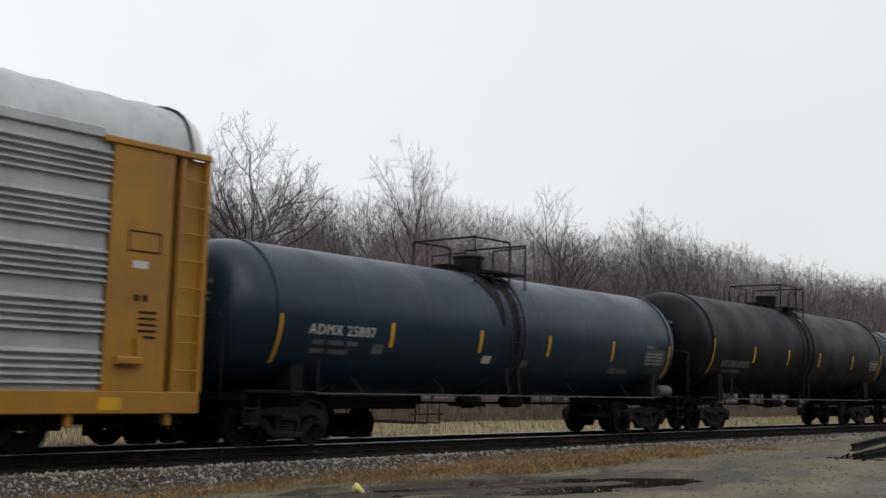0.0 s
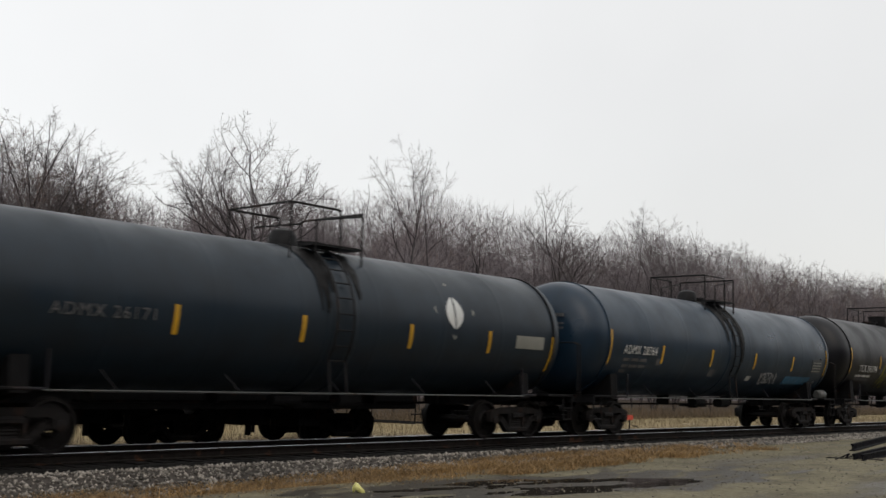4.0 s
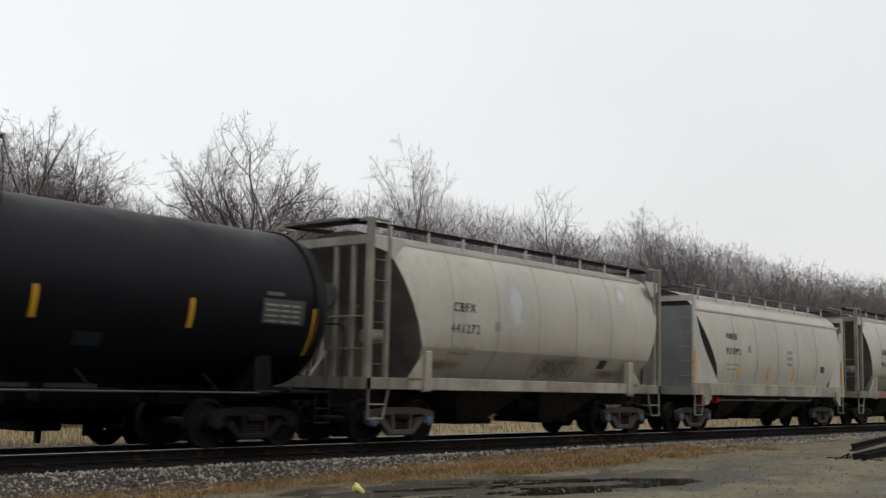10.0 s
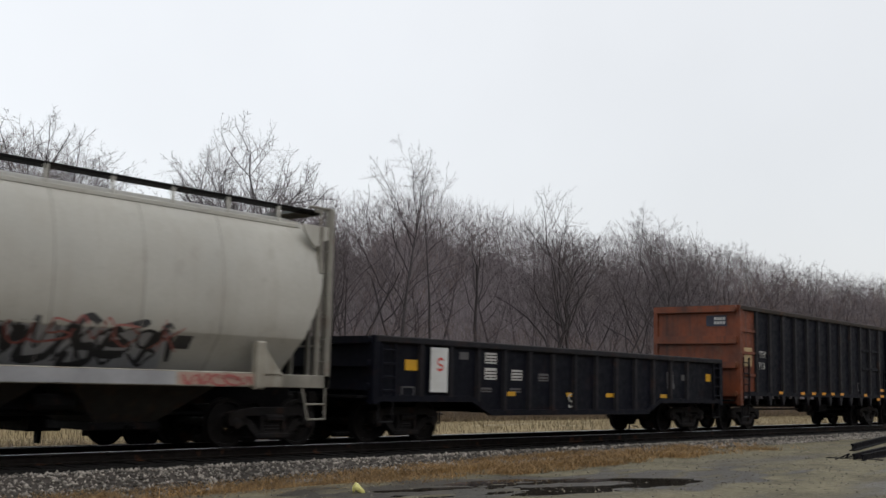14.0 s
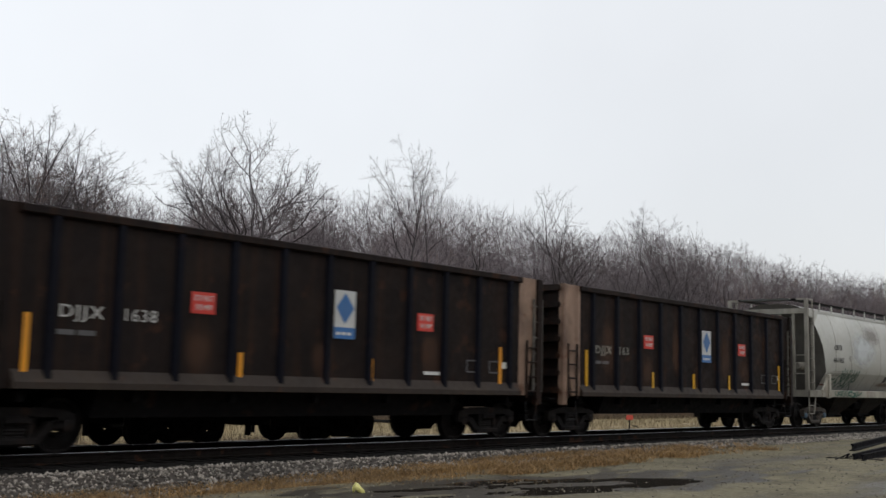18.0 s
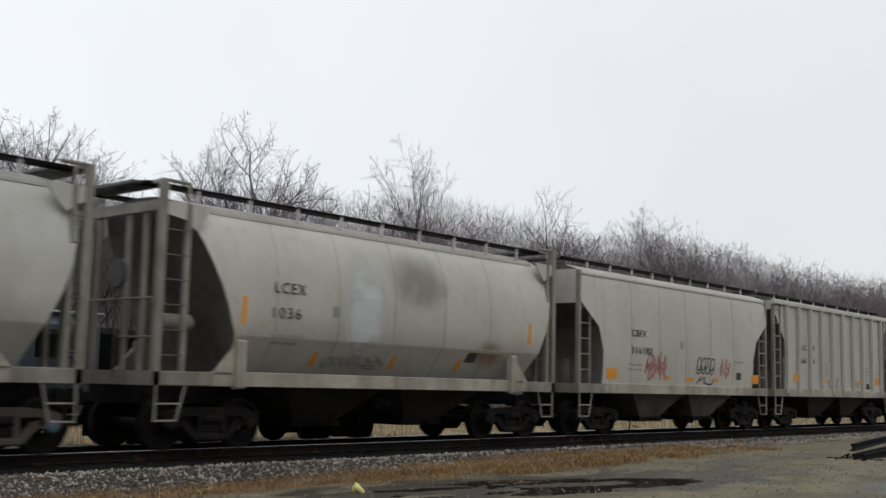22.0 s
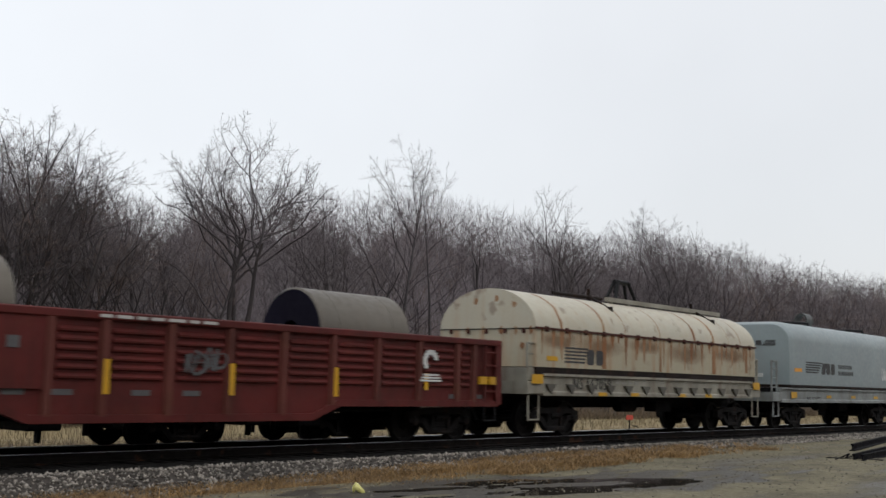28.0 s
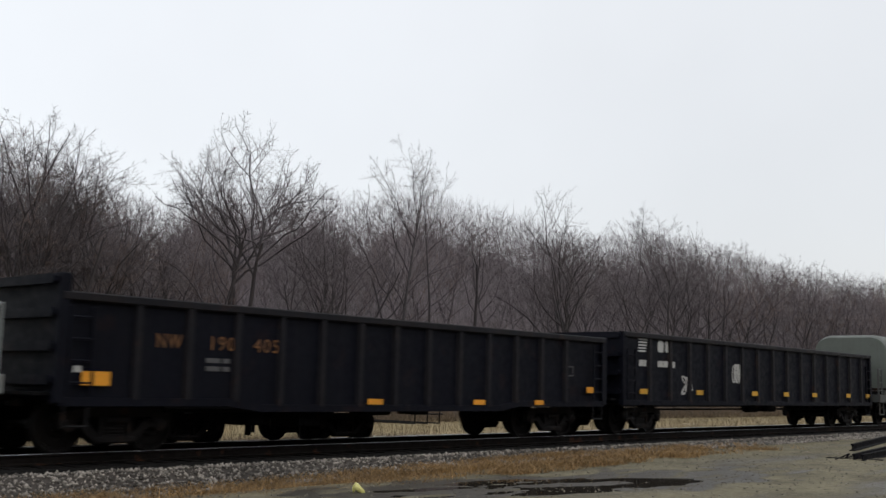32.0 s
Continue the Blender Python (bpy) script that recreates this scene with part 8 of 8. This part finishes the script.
def coil_train():
    car, uc, hood = coil_car("rust-streaked beige coil car with arched hood", 168.6, 182.3, 169.0, 181.6, 169.3, 181.25, 170.75, 180.5, "arch", M_HOOD_BEIGE, M_BED_CREAM)
    y = -1.502
    for i in range(5):
        s = Solid().box(170.52 - uc, 171.55 - uc - .04 * i, y - .006, y, 2.17 - .085 * i, 2.215 - .085 * i)
        part("emblem", s, M_BLACK, car, "black bar of the emblem")
    letter_shapes(car, 171.5 - uc, 1.80, .33, .38, y, M_BLACK, 2, .42)
    lettering(car, "NS", 170.9 - uc, 1.19, .28, .42, -1.475, M_SPRAY_BLACK)
    lettering(car, "167059", 171.5 - uc, 1.19, .28, 1.1, -1.475, M_SPRAY_BLACK)
    bars(car, 172.9 - uc, 1.34, .06, (.2, .25, .2, .2), lambda z: -1.475, M_GREYTXT, .1)
    rnd = random.Random(90)
    for i in range(30):
        u = 169.5 + 11.6 * (i + rnd.random() * .6) / 30
        w, ln = rnd.uniform(.03, .12), rnd.uniform(.2, .85)
        s = Solid().plate([(u - uc - w, 2.6), (u - uc + w, 2.6), (u - uc + w * .4, 2.6 - ln * .6), (u - uc + w * .15, 2.6 - ln), (u - uc - w * .2, 2.6 - ln * .9)], -1.503, -1.5)
        part("rust_streak", s, M_STAIN, hood)
    for u, w in ((172.3, .05), (175.2, .025), (178.4, .06), (180.2, .025)):
        arc = [(yy * 1.003, z + .006) for yy, z in hood_profile("arch")[1:-1]]
        part("roof_hoop", Solid().rows([[(u - uc - w, yy, z), (u - uc + w, yy, z)] for yy, z in arc]), M_STAIN, hood, "rusty hoop over the hood", True)
    for u, w, z0 in ((172.3, .10, 1.72), (173.9, .05, 2.0), (175.2, .06, 1.72), (178.4, .12, 1.72), (180.6, .08, 1.8)):
        panel(car, "rust_run", u - w - uc, u + w - uc, z0, 2.6, lambda z: y - .003, M_STAIN, .002)
    panel(car, "reflector", 169.75 - uc, 170.2 - uc, 1.86, 1.97, lambda z: y, M_YELLOW, .008)
    for u in (169.1, 181.0):
        panel(car, "reflector", u - uc, u + .45 - uc, 1.30, 1.52, lambda z: -1.54, M_YELLOW, .01)
    for u in (172.0, 173.6, 176.2, 177.8):
        panel(car, "reflector", u - uc, u + .4 - uc, 1.03, 1.12, lambda z: -1.525, M_YELLOW, .008)
    for u in (173.3, 179.2):
        s = Solid().cyl((u - uc, -1.05, 3.32), (u + .25 - uc, -.2, 3.75), .05, 8)
        s.cyl((u - uc, -1.1, 3.1), (u - uc, -1.05, 3.4), .07, 8)
        s.cyl((u - 1.2 - uc, 0, 3.74), (u + 1.2 - uc, 0, 3.74), .05, 8)
        s.cyl((u + .25 - uc, -.2, 3.6), (u + .25 - uc, -.2, 3.95), .05, 8)
        part("hood_fitting", s, M_GON_BROWN, hood, "rusty lifting fitting")
    arc = [(yy * 1.004, z + .008) for yy, z in hood_profile("arch")[1:-1] if yy < -.4]
    for u, w, seed in ((170.35, .07, 3), (173.35, .025, 4), (177.2, .05, 5), (179.4, .02, 6)):
        rr = random.Random(seed)
        ribbon = [[(u - uc - w * rr.uniform(.2, 1.5), yy, z), (u - uc + w * rr.uniform(.2, 1.5), yy, z)] for yy, z in arc]
        part("rust_run", Solid().rows(ribbon), M_STAIN, hood, "ragged rust run down the hood", True)
    rr = random.Random(17)
    for yy, z in ((-1.36, 2.58), (-.9, 2.58), (-.45, 2.57), (.1, 2.58), (.6, 2.57), (-.85, 3.2), (-.3, 3.35), (.35, 3.3), (-1.1, 2.2)):
        ring = [(yy + rr.uniform(.04, .08) * math.cos(q), z + rr.uniform(.06, .13) * math.sin(q)) for q in [6.283 * i / 9 for i in range(9)]]
        part("rust_spot", Solid().bar(ring, 169.3 - .016 - uc, 169.3 - .012 - uc), M_STAIN, hood, "rust bloom on the hood's end")
    s = Solid().box(174.2 - uc, 181.0 - uc, -.42, -.30, 3.64, 3.76)
    for i in range(8):
        s.box(174.4 + .92 * i - uc, 174.48 + .92 * i - uc, -.40, -.32, 3.55, 3.65)
    part("roof_rail", s, M_BED_CREAM, hood, "weathered beige rail along the ridge")
    s = Solid()
    for yy in (-.18, .18):
        s.tube([(174.95 - uc, yy, 3.64), (175.3 - uc, yy * .4, 4.30), (175.85 - uc, yy * .4, 4.30), (176.2 - uc, yy, 3.64)], .05, 8)
    s.cyl((175.2 - uc, 0, 4.30), (175.95 - uc, 0, 4.30), .07, 8)
    s.tube([(175.35 - uc, 0, 4.28), (175.22 - uc, 0, 4.0), (175.4 - uc, 0, 3.92)], .04, 8)
    part("lifting_frame", s, M_BLACK_STEEL, hood, "black lifting hooks")
    car, uc, hood = coil_car("smooth pale grey coil car with tall hood", 182.3, 196.2, 182.6, 195.75, 183.95, 195.0, 185.2, 193.75, "tall", M_HOOD_GREY, M_BED_LIGHT)
    for i in range(5):
        s = Solid().box(185.32 - uc, 186.75 - uc - .09 * i, y - .006, y, 2.27 - .085 * i, 2.32 - .085 * i)
        part("emblem", s, M_BLACK, car, "black bar of the emblem")
    s = Solid().plate([(186.8 - uc, 2.3), (187.2 - uc, 2.3), (187.0 - uc, 1.9), (186.7 - uc, 1.9)], y - .006, y)
    part("emblem", s, M_BLACK, car)
    letter_shapes(car, 187.15 - uc, 1.90, .34, .40, y, M_BLACK, 2, .44)
    letter_shapes(car, 188.3 - uc, 2.14, .12, .15, y, M_BLACK, 7, .2)
    letter_shapes(car, 188.3 - uc, 1.90, .12, .15, y, M_BLACK, 8, .19)
    lettering(car, "NS 163331", 185.4 - uc, .94, .17, 1.2, -1.475, M_BLACK)
    for i in range(4):
        s = Solid().box(183.93 - uc, 183.95 - uc, -1.0, -.65 + .03 * i, 2.98 - .05 * i, 3.01 - .05 * i)
        part("emblem", s, M_BLACK, car)
    s = Solid().box(183.93 - uc, 183.95 - uc, -.5, -.3, 2.84, 3.0)
    s.box(183.93 - uc, 183.95 - uc, -.22, -.02, 2.84, 3.0)
    part("letter_shape", s, M_BLACK, car)
    s = Solid().box(183.92 - uc, 183.95 - uc, -.55, -.35, 1.75, 1.88)
    part("end_label", s, M_SIGN, car)
    panel(car, "reflector", 184.35 - uc, 184.95 - uc, 1.95, 2.07, lambda z: y, M_ORANGE, .006)
    for u, w in ((183.95, .48), (194.25, .4)):
        panel(car, "reflector", u - uc, u + w - uc, 1.05, 1.26, lambda z: -1.535, M_YELLOW, .008)
    for u in (187.2, 189.6, 192.0):
        panel(car, "reflector", u - uc, u + .42 - uc, 1.06, 1.16, lambda z: -1.475, M_YELLOW, .008)
    scrawl(car, "sprayed_tag", 192.9 - uc, 193.7 - uc, 1.8, 2.3, lambda z: y, M_SIGN, 88, 3, .06, "faint white sprayed tag")
    for u in (187.0, 192.5):
        s = Solid().tube([(u - uc, -1.0, 3.4), (u - uc, -.9, 3.75), (u + .15 - uc, -.3, 3.8), (u + .15 - uc, .3, 3.8)], .045, 8)
        s.cyl((u - .8 - uc, 0, 3.72), (u + .6 - uc, 0, 3.72), .04, 8)
        part("hood_fitting", s, M_BLACK_STEEL, hood)
    s = Solid().spin([(-.28, .22), (-.28, .27), (.28, .27), (.28, .22), (-.28, .22)], 18, "x", (188.8 - uc, 0, 3.98))
    part("lifting_ring", s, M_BED_GREY, hood, smooth=True)
    car, uc, hood = coil_car("dull olive-grey coil car following the gondolas", 231.9, 245.0, 232.3, 244.6, 233.2, 243.7, 235.0, 242.0, "tall", M_HOOD_OLIVE, M_BED_GREY)


# ---------------------------------------------------------------- the car carrier


def autorack():
    car, uc, h = start_car("autorack_car", "tall car carrier with galvanised panels and yellow posts", "autorack car", -142.9, -115.3, -139.2, -119.4)
    a, b = -142.3 - uc, -115.8 - uc
    y = 1.50
    for sg in (-1, 1):
        s = Solid().box(a, b - .05, sg * 1.50 - .06, sg * 1.50 + .06, .64, 1.0, .015)
        part("side_sill", s, M_YELLOW_CAR, car)
        # end bays
        for d, x in ((-1, a), (1, b)):
            x0, x1 = x - d * 1.9, x - d * .74
            s = Solid().box(min(x0, x1), max(x0, x1), sg * 1.50 - .03, sg * 1.50 + .03, 1.0, 4.98, .01)
            part("end_panel", s, M_YELLOW_CAR, car)
            s = Solid().box(min(x, x - d * .6), max(x, x - d * .6), sg * 1.40 - .015, sg * 1.40 + .015, 1.0, 4.95)
            lad = part("ladder", s, M_YELLOW_CAR, car)
            for xa in (x - d * .04, x - d * .55):
                part("stile", Solid().box(xa - .045, xa + .045, sg * 1.47 - .06, sg * 1.47 + .06, 1.0, 4.95), M_YELLOW_CAR, lad)
            rg = Solid().cyl((x - d * .06, sg * 1.54, 0), (x - d * .52, sg * 1.54, 0), .015, 6).mesh("rung", M_YELLOW_CAR)
            for i in range(8):
                q = part("rung", rg, None, lad)
                q.location.z = 1.35 + .46 * i
            s = Solid().box(min(x, x - d * 2.1), max(x, x - d * 2.1), sg * 1.52 - .05, sg * 1.52 + .05, 4.95, 5.06, .015)
            part("top_rail", s, M_YELLOW_CAR, car)
        n = 10
        w = (b - a - 3.8) / n
        part("eave_rail", Solid().box(a + 2.1, b - 2.1, sg * 1.50 - .04, sg * 1.50 + .04, 5.0, 5.17, .012), M_GALV, car)
        prof = [(sg * 1.46, 1.0)]
        for grp in range(5):
            z0 = 1.05 + .80 * grp
            for k in range(5):
                z = z0 + .04 + .115 * k
                prof += [(sg * 1.46, z), (sg * 1.545, z + .012), (sg * 1.545, z + .028), (sg * 1.46, z + .085)]
        prof += [(sg * 1.46, 5.02), (sg * 1.44, 5.02), (sg * 1.44, 1.0)]
        me = Solid().bar(prof[::sg], 0, w - .05).mesh("side_panel", M_GALV)
        for i in range(n):
            p = part("side_panel", me, None, car)
            p.location.x = a + 1.9 + w * i + .025
            s = Solid().box(a + 1.9 + w * i - .05, a + 1.9 + w * i + .05, sg * 1.50 - .05, sg * 1.50 + .05, 1.0, 4.96, .01)
            part("side_post", s, M_GALV, car)
    arch = [(-1.5, 5.06), (-1.46, 5.25)] + [(-1.38 * math.cos(q), 5.35 + .68 * math.sin(q)) for q in [math.pi * i / 12 for i in range(1, 12)]] + [(1.46, 5.25), (1.5, 5.06)]
    s = Solid()
    xs, k = [], 60
    for i in range(k + 1):
        x = a + .1 + (b - a - .5) * i / k
        lift = .035 if i % 2 else 0
        xs.append([(x, yy, z + lift * (z > 5.2)) for yy, z in arch])
    s.rows(xs)
    s.add(xs[0], [tuple(range(len(arch)))[::-1]])
    s.add(xs[-1], [tuple(range(len(arch)))])
    part("roof", s, M_GALV, car, "ribbed galvanised arched roof", True)
    rim = Solid().tube([(b - .38, yy, z + .02) for yy, z in arch], .035, 6)
    part("roof_edge", rim, M_BLACK_STEEL, car)
    cap = Solid().rows([[(b - .40, yy, z) for yy, z in arch], [(b - .12, yy * .97, 5.06 + (z - 5.06) * .93) for yy, z in arch]])
    part("roof_end_cap", cap, M_SIGN, car, "pale plastic end cap", True)
    s = Solid().box(b - .3, b - .25, -1.4, 1.4, 1.0, 5.3)
    part("end_door", s, M_YELLOW_CAR, car)
    s = Solid().box(-h + .5, h - .5, -.3, .3, .62, 1.0)
    s.box(a + .3, b - .3, -1.4, 1.4, .92, 1.0)
    part("centre_sill", s, M_UNDER, car)
    f = lambda z: -1.532
    s = Solid()
    for x0, x1, z0, z1 in ((0, .62, 0, .02), (0, .62, .32, .34), (0, .02, 0, .34), (.6, .62, 0, .34)):
        s.box(-117.35 - uc + x0, -117.35 - uc + x1, -1.54, -1.53, 3.25 + z0, 3.25 + z1)
    part("stencil_frame", s, M_GON_BROWN, car)
    bars(car, -117.25 - uc, 2.98, .12, (.28,), f, M_SIGN)
    bars(car, -117.2 - uc, 2.45, .1, (.1, .1), f, M_GON_BROWN)
    for i in range(5):
        bars(car, -117.1 - uc, 1.85 + .1 * i, .04, (.35,), f, M_GON_BROWN)
    s = Solid().box(-117.5 - uc, -117.05 - uc, -1.66, -1.5, 1.42, 1.55, .02)
    s.cyl((-117.1 - uc, -1.6, 1.45), (-117.1 - uc, -1.6, 1.9), .05, 8)
    part("door_latch", s, M_YELLOW_CAR, car)
    panel(car, "reflector", -117.75 - uc, -117.35 - uc, .70, .90, lambda z: -1.565, M_YELLOW, .008)
    s = Solid()
    for x in (-118.2, -116.4):
        s.box(x - uc - .05, x - uc + .05, -1.5, -1.4, .45, .66)
    part("sill_bracket", s, M_YELLOW_CAR, car)


autorack()
tank_train()
hopper_train()
gondola_train()
coil_train()


# ---------------------------------------------------------------- the siding, the marker, scrap and litter
def work_car():
    """A low track machine that stands on the second track: deck, trucks, cab, engine hood and railing."""
    x0, x1 = 9.2, 21.9
    xm = (x0 + x1) / 2
    car = thing("track_machine", "low pale-blue track machine parked on the second track", "work car", pose(xm, FAR_LINE, FAR_Z))
    sets = []
    for x in (14.7, 19.6):
        truck(car, x - xm, sets)
    s = Solid().box(x0 - xm, x1 - xm, -1.4, 1.4, 1.02, 1.20, .02)
    part("deck", s, M_UNDER, car)
    for y in (-1.3, 1.3):
        part("side_sill", Solid().box(x0 - xm, x1 - xm, y - .06, y + .06, .84, 1.02, .01), M_UNDER, car)
    cab = part("cab", Solid().bar([(-1.35, 1.2), (1.35, 1.2), (1.35, 2.5), (1.15, 2.74), (-1.15, 2.74), (-1.35, 2.5)], x0 + .2 - xm, 12.3 - xm), M_WORK_BLUE, car, "pale blue steel cab")
    for a in (9.8, 10.9):
        part("window", Solid().box(a - xm, a + .85 - xm, -1.365, -1.345, 1.85, 2.4, .005), M_GLASS, cab)
    part("cab_roof_edge", Solid().box(x0 + .1 - xm, 12.4 - xm, -1.3, 1.3, 2.74, 2.78, .01), M_SIGN, cab, "pale worn roof edge")
    hood = part("engine_hood", Solid().box(12.4 - xm, 15.2 - xm, -1.1, 1.1, 1.2, 2.5, .12), M_UNDER, car)
    for i in range(5):
        part("louvre", Solid().box(12.8 + .42 * i - xm, 13.1 + .42 * i - xm, -1.13, -1.09, 1.5, 2.2, .01), M_BLACK_STEEL, hood)
    for y in (-1.3, 1.3):
        part("railing", Solid().tube([(15.6 - xm, y, 1.2), (15.6 - xm, y, 2.72), (18.2 - xm, y, 2.72), (18.2 - xm, y, 1.2)], .022, 6), M_BLACK_STEEL, car)
        part("mid_rail", Solid().cyl((15.6 - xm, y, 2.3), (18.2 - xm, y, 2.3), .018, 6), M_BLACK_STEEL, car)
        for x in (16.4, 17.3):
            part("railing_post", Solid().cyl((x - xm, y, 1.2), (x - xm, y, 2.72), .02, 6), M_BLACK_STEEL, car)
    s = Solid().box(18.4 - xm, 21.4 - xm, -1.15, 1.15, 1.2, 1.75, .05)
    part("tool_box", s, M_UNDER, car)
    for x, w, z in ((9.9, .9, .5), (10.95, .7, .3), (11.9, .9, .42), (13.0, .6, .6), (16.3, .5, .35), (17.0, .6, .5), (17.9, .7, .3)):
        h2 = part("work_head", Solid().box(x - xm, x + w - xm, -1.2, 1.2, z + .12, 1.02, .03), M_UNDER, car)
        for y in (-.95, .95):
            part("tine", Solid().cyl((x + w / 2 - xm, y, z + .15), (x + w / 2 - xm, y, z - .12), .07, 8), M_BLACK_STEEL, h2)
    for x in (21.95, 22.45, 22.95):
        part("end_step", Solid().tube([(x - xm, -1.3, 1.0), (x - xm, -1.3, .45), (x - xm, 1.3, .45), (x - xm, 1.3, 1.0)], .016, 6), M_TRUCK, car)
    for z in (1.0, .7):
        part("end_bar", Solid().cyl((x1 - .1 - xm, -1.3, z), (23.1 - xm, -1.3, z), .018, 6), M_TRUCK, car)


def switch_stand(x, y):
    z = ground_z(x, y)
    ob = thing("switch_stand", "low switch stand with a faded red target", "switch stand", pose(x, y, z))
    part("stand_base", Solid().box(-.3, .3, -.15, .15, 0, .12, .02), M_TRUCK, ob)
    part("spindle", Solid().cyl((0, 0, .1), (0, 0, .62), .04, 8), M_TRUCK, ob)
    s = Solid().plate([(-.32, .62), (.32, .62), (.4, .75), (.25, .9), (-.25, .9), (-.4, .75)], -.015, .015)
    part("target", s, M_MARKER, ob, "faded red metal target")
    part("lever", Solid().tube([(.1, -.1, .3), (.6, -.1, .25), (.8, -.1, .2)], .025, 6), M_TRUCK, ob)


def scrap_rails(x, y):
    ob = thing("scrap_pile", "stack of dark rusty rails and pipes lying on the dirt", "scrap pile", pose(x, y, ground_z(x, y) - .02, 0, 0, 12))
    for i in range(3):
        s = Solid().bar([(-.07, 0), (.07, 0), (.07, .02), (.012, .04), (.012, .12), (.035, .13), (.035, .17), (-.035, .17), (-.035, .13), (-.012, .12), (-.012, .04), (-.07, .02)], 0, 7.0 - .3 * i)
        r = part("scrap_rail", s, M_DEBRIS, ob)
        r.location = (.55 * (i == 2) + .1 * i, (-.1, .1, .22)[i], (0, 0, .20)[i])
        r.rotation_euler.z = .03 * (i - 2)
    part("bearer", Solid().box(.5, .72, -.5, .8, -.02, .10, .02), M_TIE, ob).location.z = -.06
    part("bent_rod", Solid().tube([(.2, .1, .12), (-.4, .2, .10), (-.55, .1, .2), (-.75, .25, .12), (-1.2, .3, .1)], .014, 5), M_DEBRIS, ob)


def litter_bag(x, y):
    s = Solid()
    rows = []
    for i in range(9):
        t = i / 8
        r = .058 * math.sin(math.pi * (.10 + .82 * t)) ** .6
        cx, cz = .19 * (t - .5) - .03 * math.sin(math.pi * t), .03 + .17 * math.sin(math.pi * (.12 + .86 * t)) ** .8 * (1 - .35 * t)
        rows.append([(cx + .02 * math.sin(5 * q + i), r * math.cos(q), cz + r * (1 + .25 * math.sin(3 * q + i)) * math.sin(q)) for q in [2 * math.pi * k / 12 for k in range(12)]])
    s.rows(rows, True)
    s.add(rows[0], [tuple(range(12))[::-1]])
    s.add(rows[-1], [tuple(range(12))])
    ob = part("litter_bag", s, M_BAG, smooth=True)
    ob.matrix_basis = pose(x, y, ground_z(x, y) - .02, 0, 0, -49)
    tagged(ob, "crumpled pale yellow plastic litter in dead grass", "litter")


work_car()
switch_stand(55.0, 33.0)
scrap_rails(25.75, 9.38)
litter_bag(11.78, 11.68)


# ---------------------------------------------------------------- the train rolls by
def motions():
    times = [0, 2, 4, 6, 8, 10, 12, 14, 16, 18, 20, 22, 24, 26, 28, 30, 32]
    for car, u, sets in TRAIN:
        walk(car, [(t, pose(u - travel(t), LINE, car.location.z)) for t in times])
        if not sets:
            continue
        # wheels turn while the car is near; each step is under a quarter turn
        hit = [k / 15 for k in range(0, 481) if -16 < u - travel(k / 15) < 62]
        if not hit:
            continue
        for w in sets:
            x, y, z = w.location
            rows = [(t, pose(x, y, z, 0, -math.degrees(travel(t) / 0.438), 0)) for t in hit]
            if hit[0] > 0:
                rows = [(0, rows[0][1])] + rows
            if hit[-1] < 32:
                rows = rows + [(32, rows[-1][1])]
            walk(w, rows)


motions()
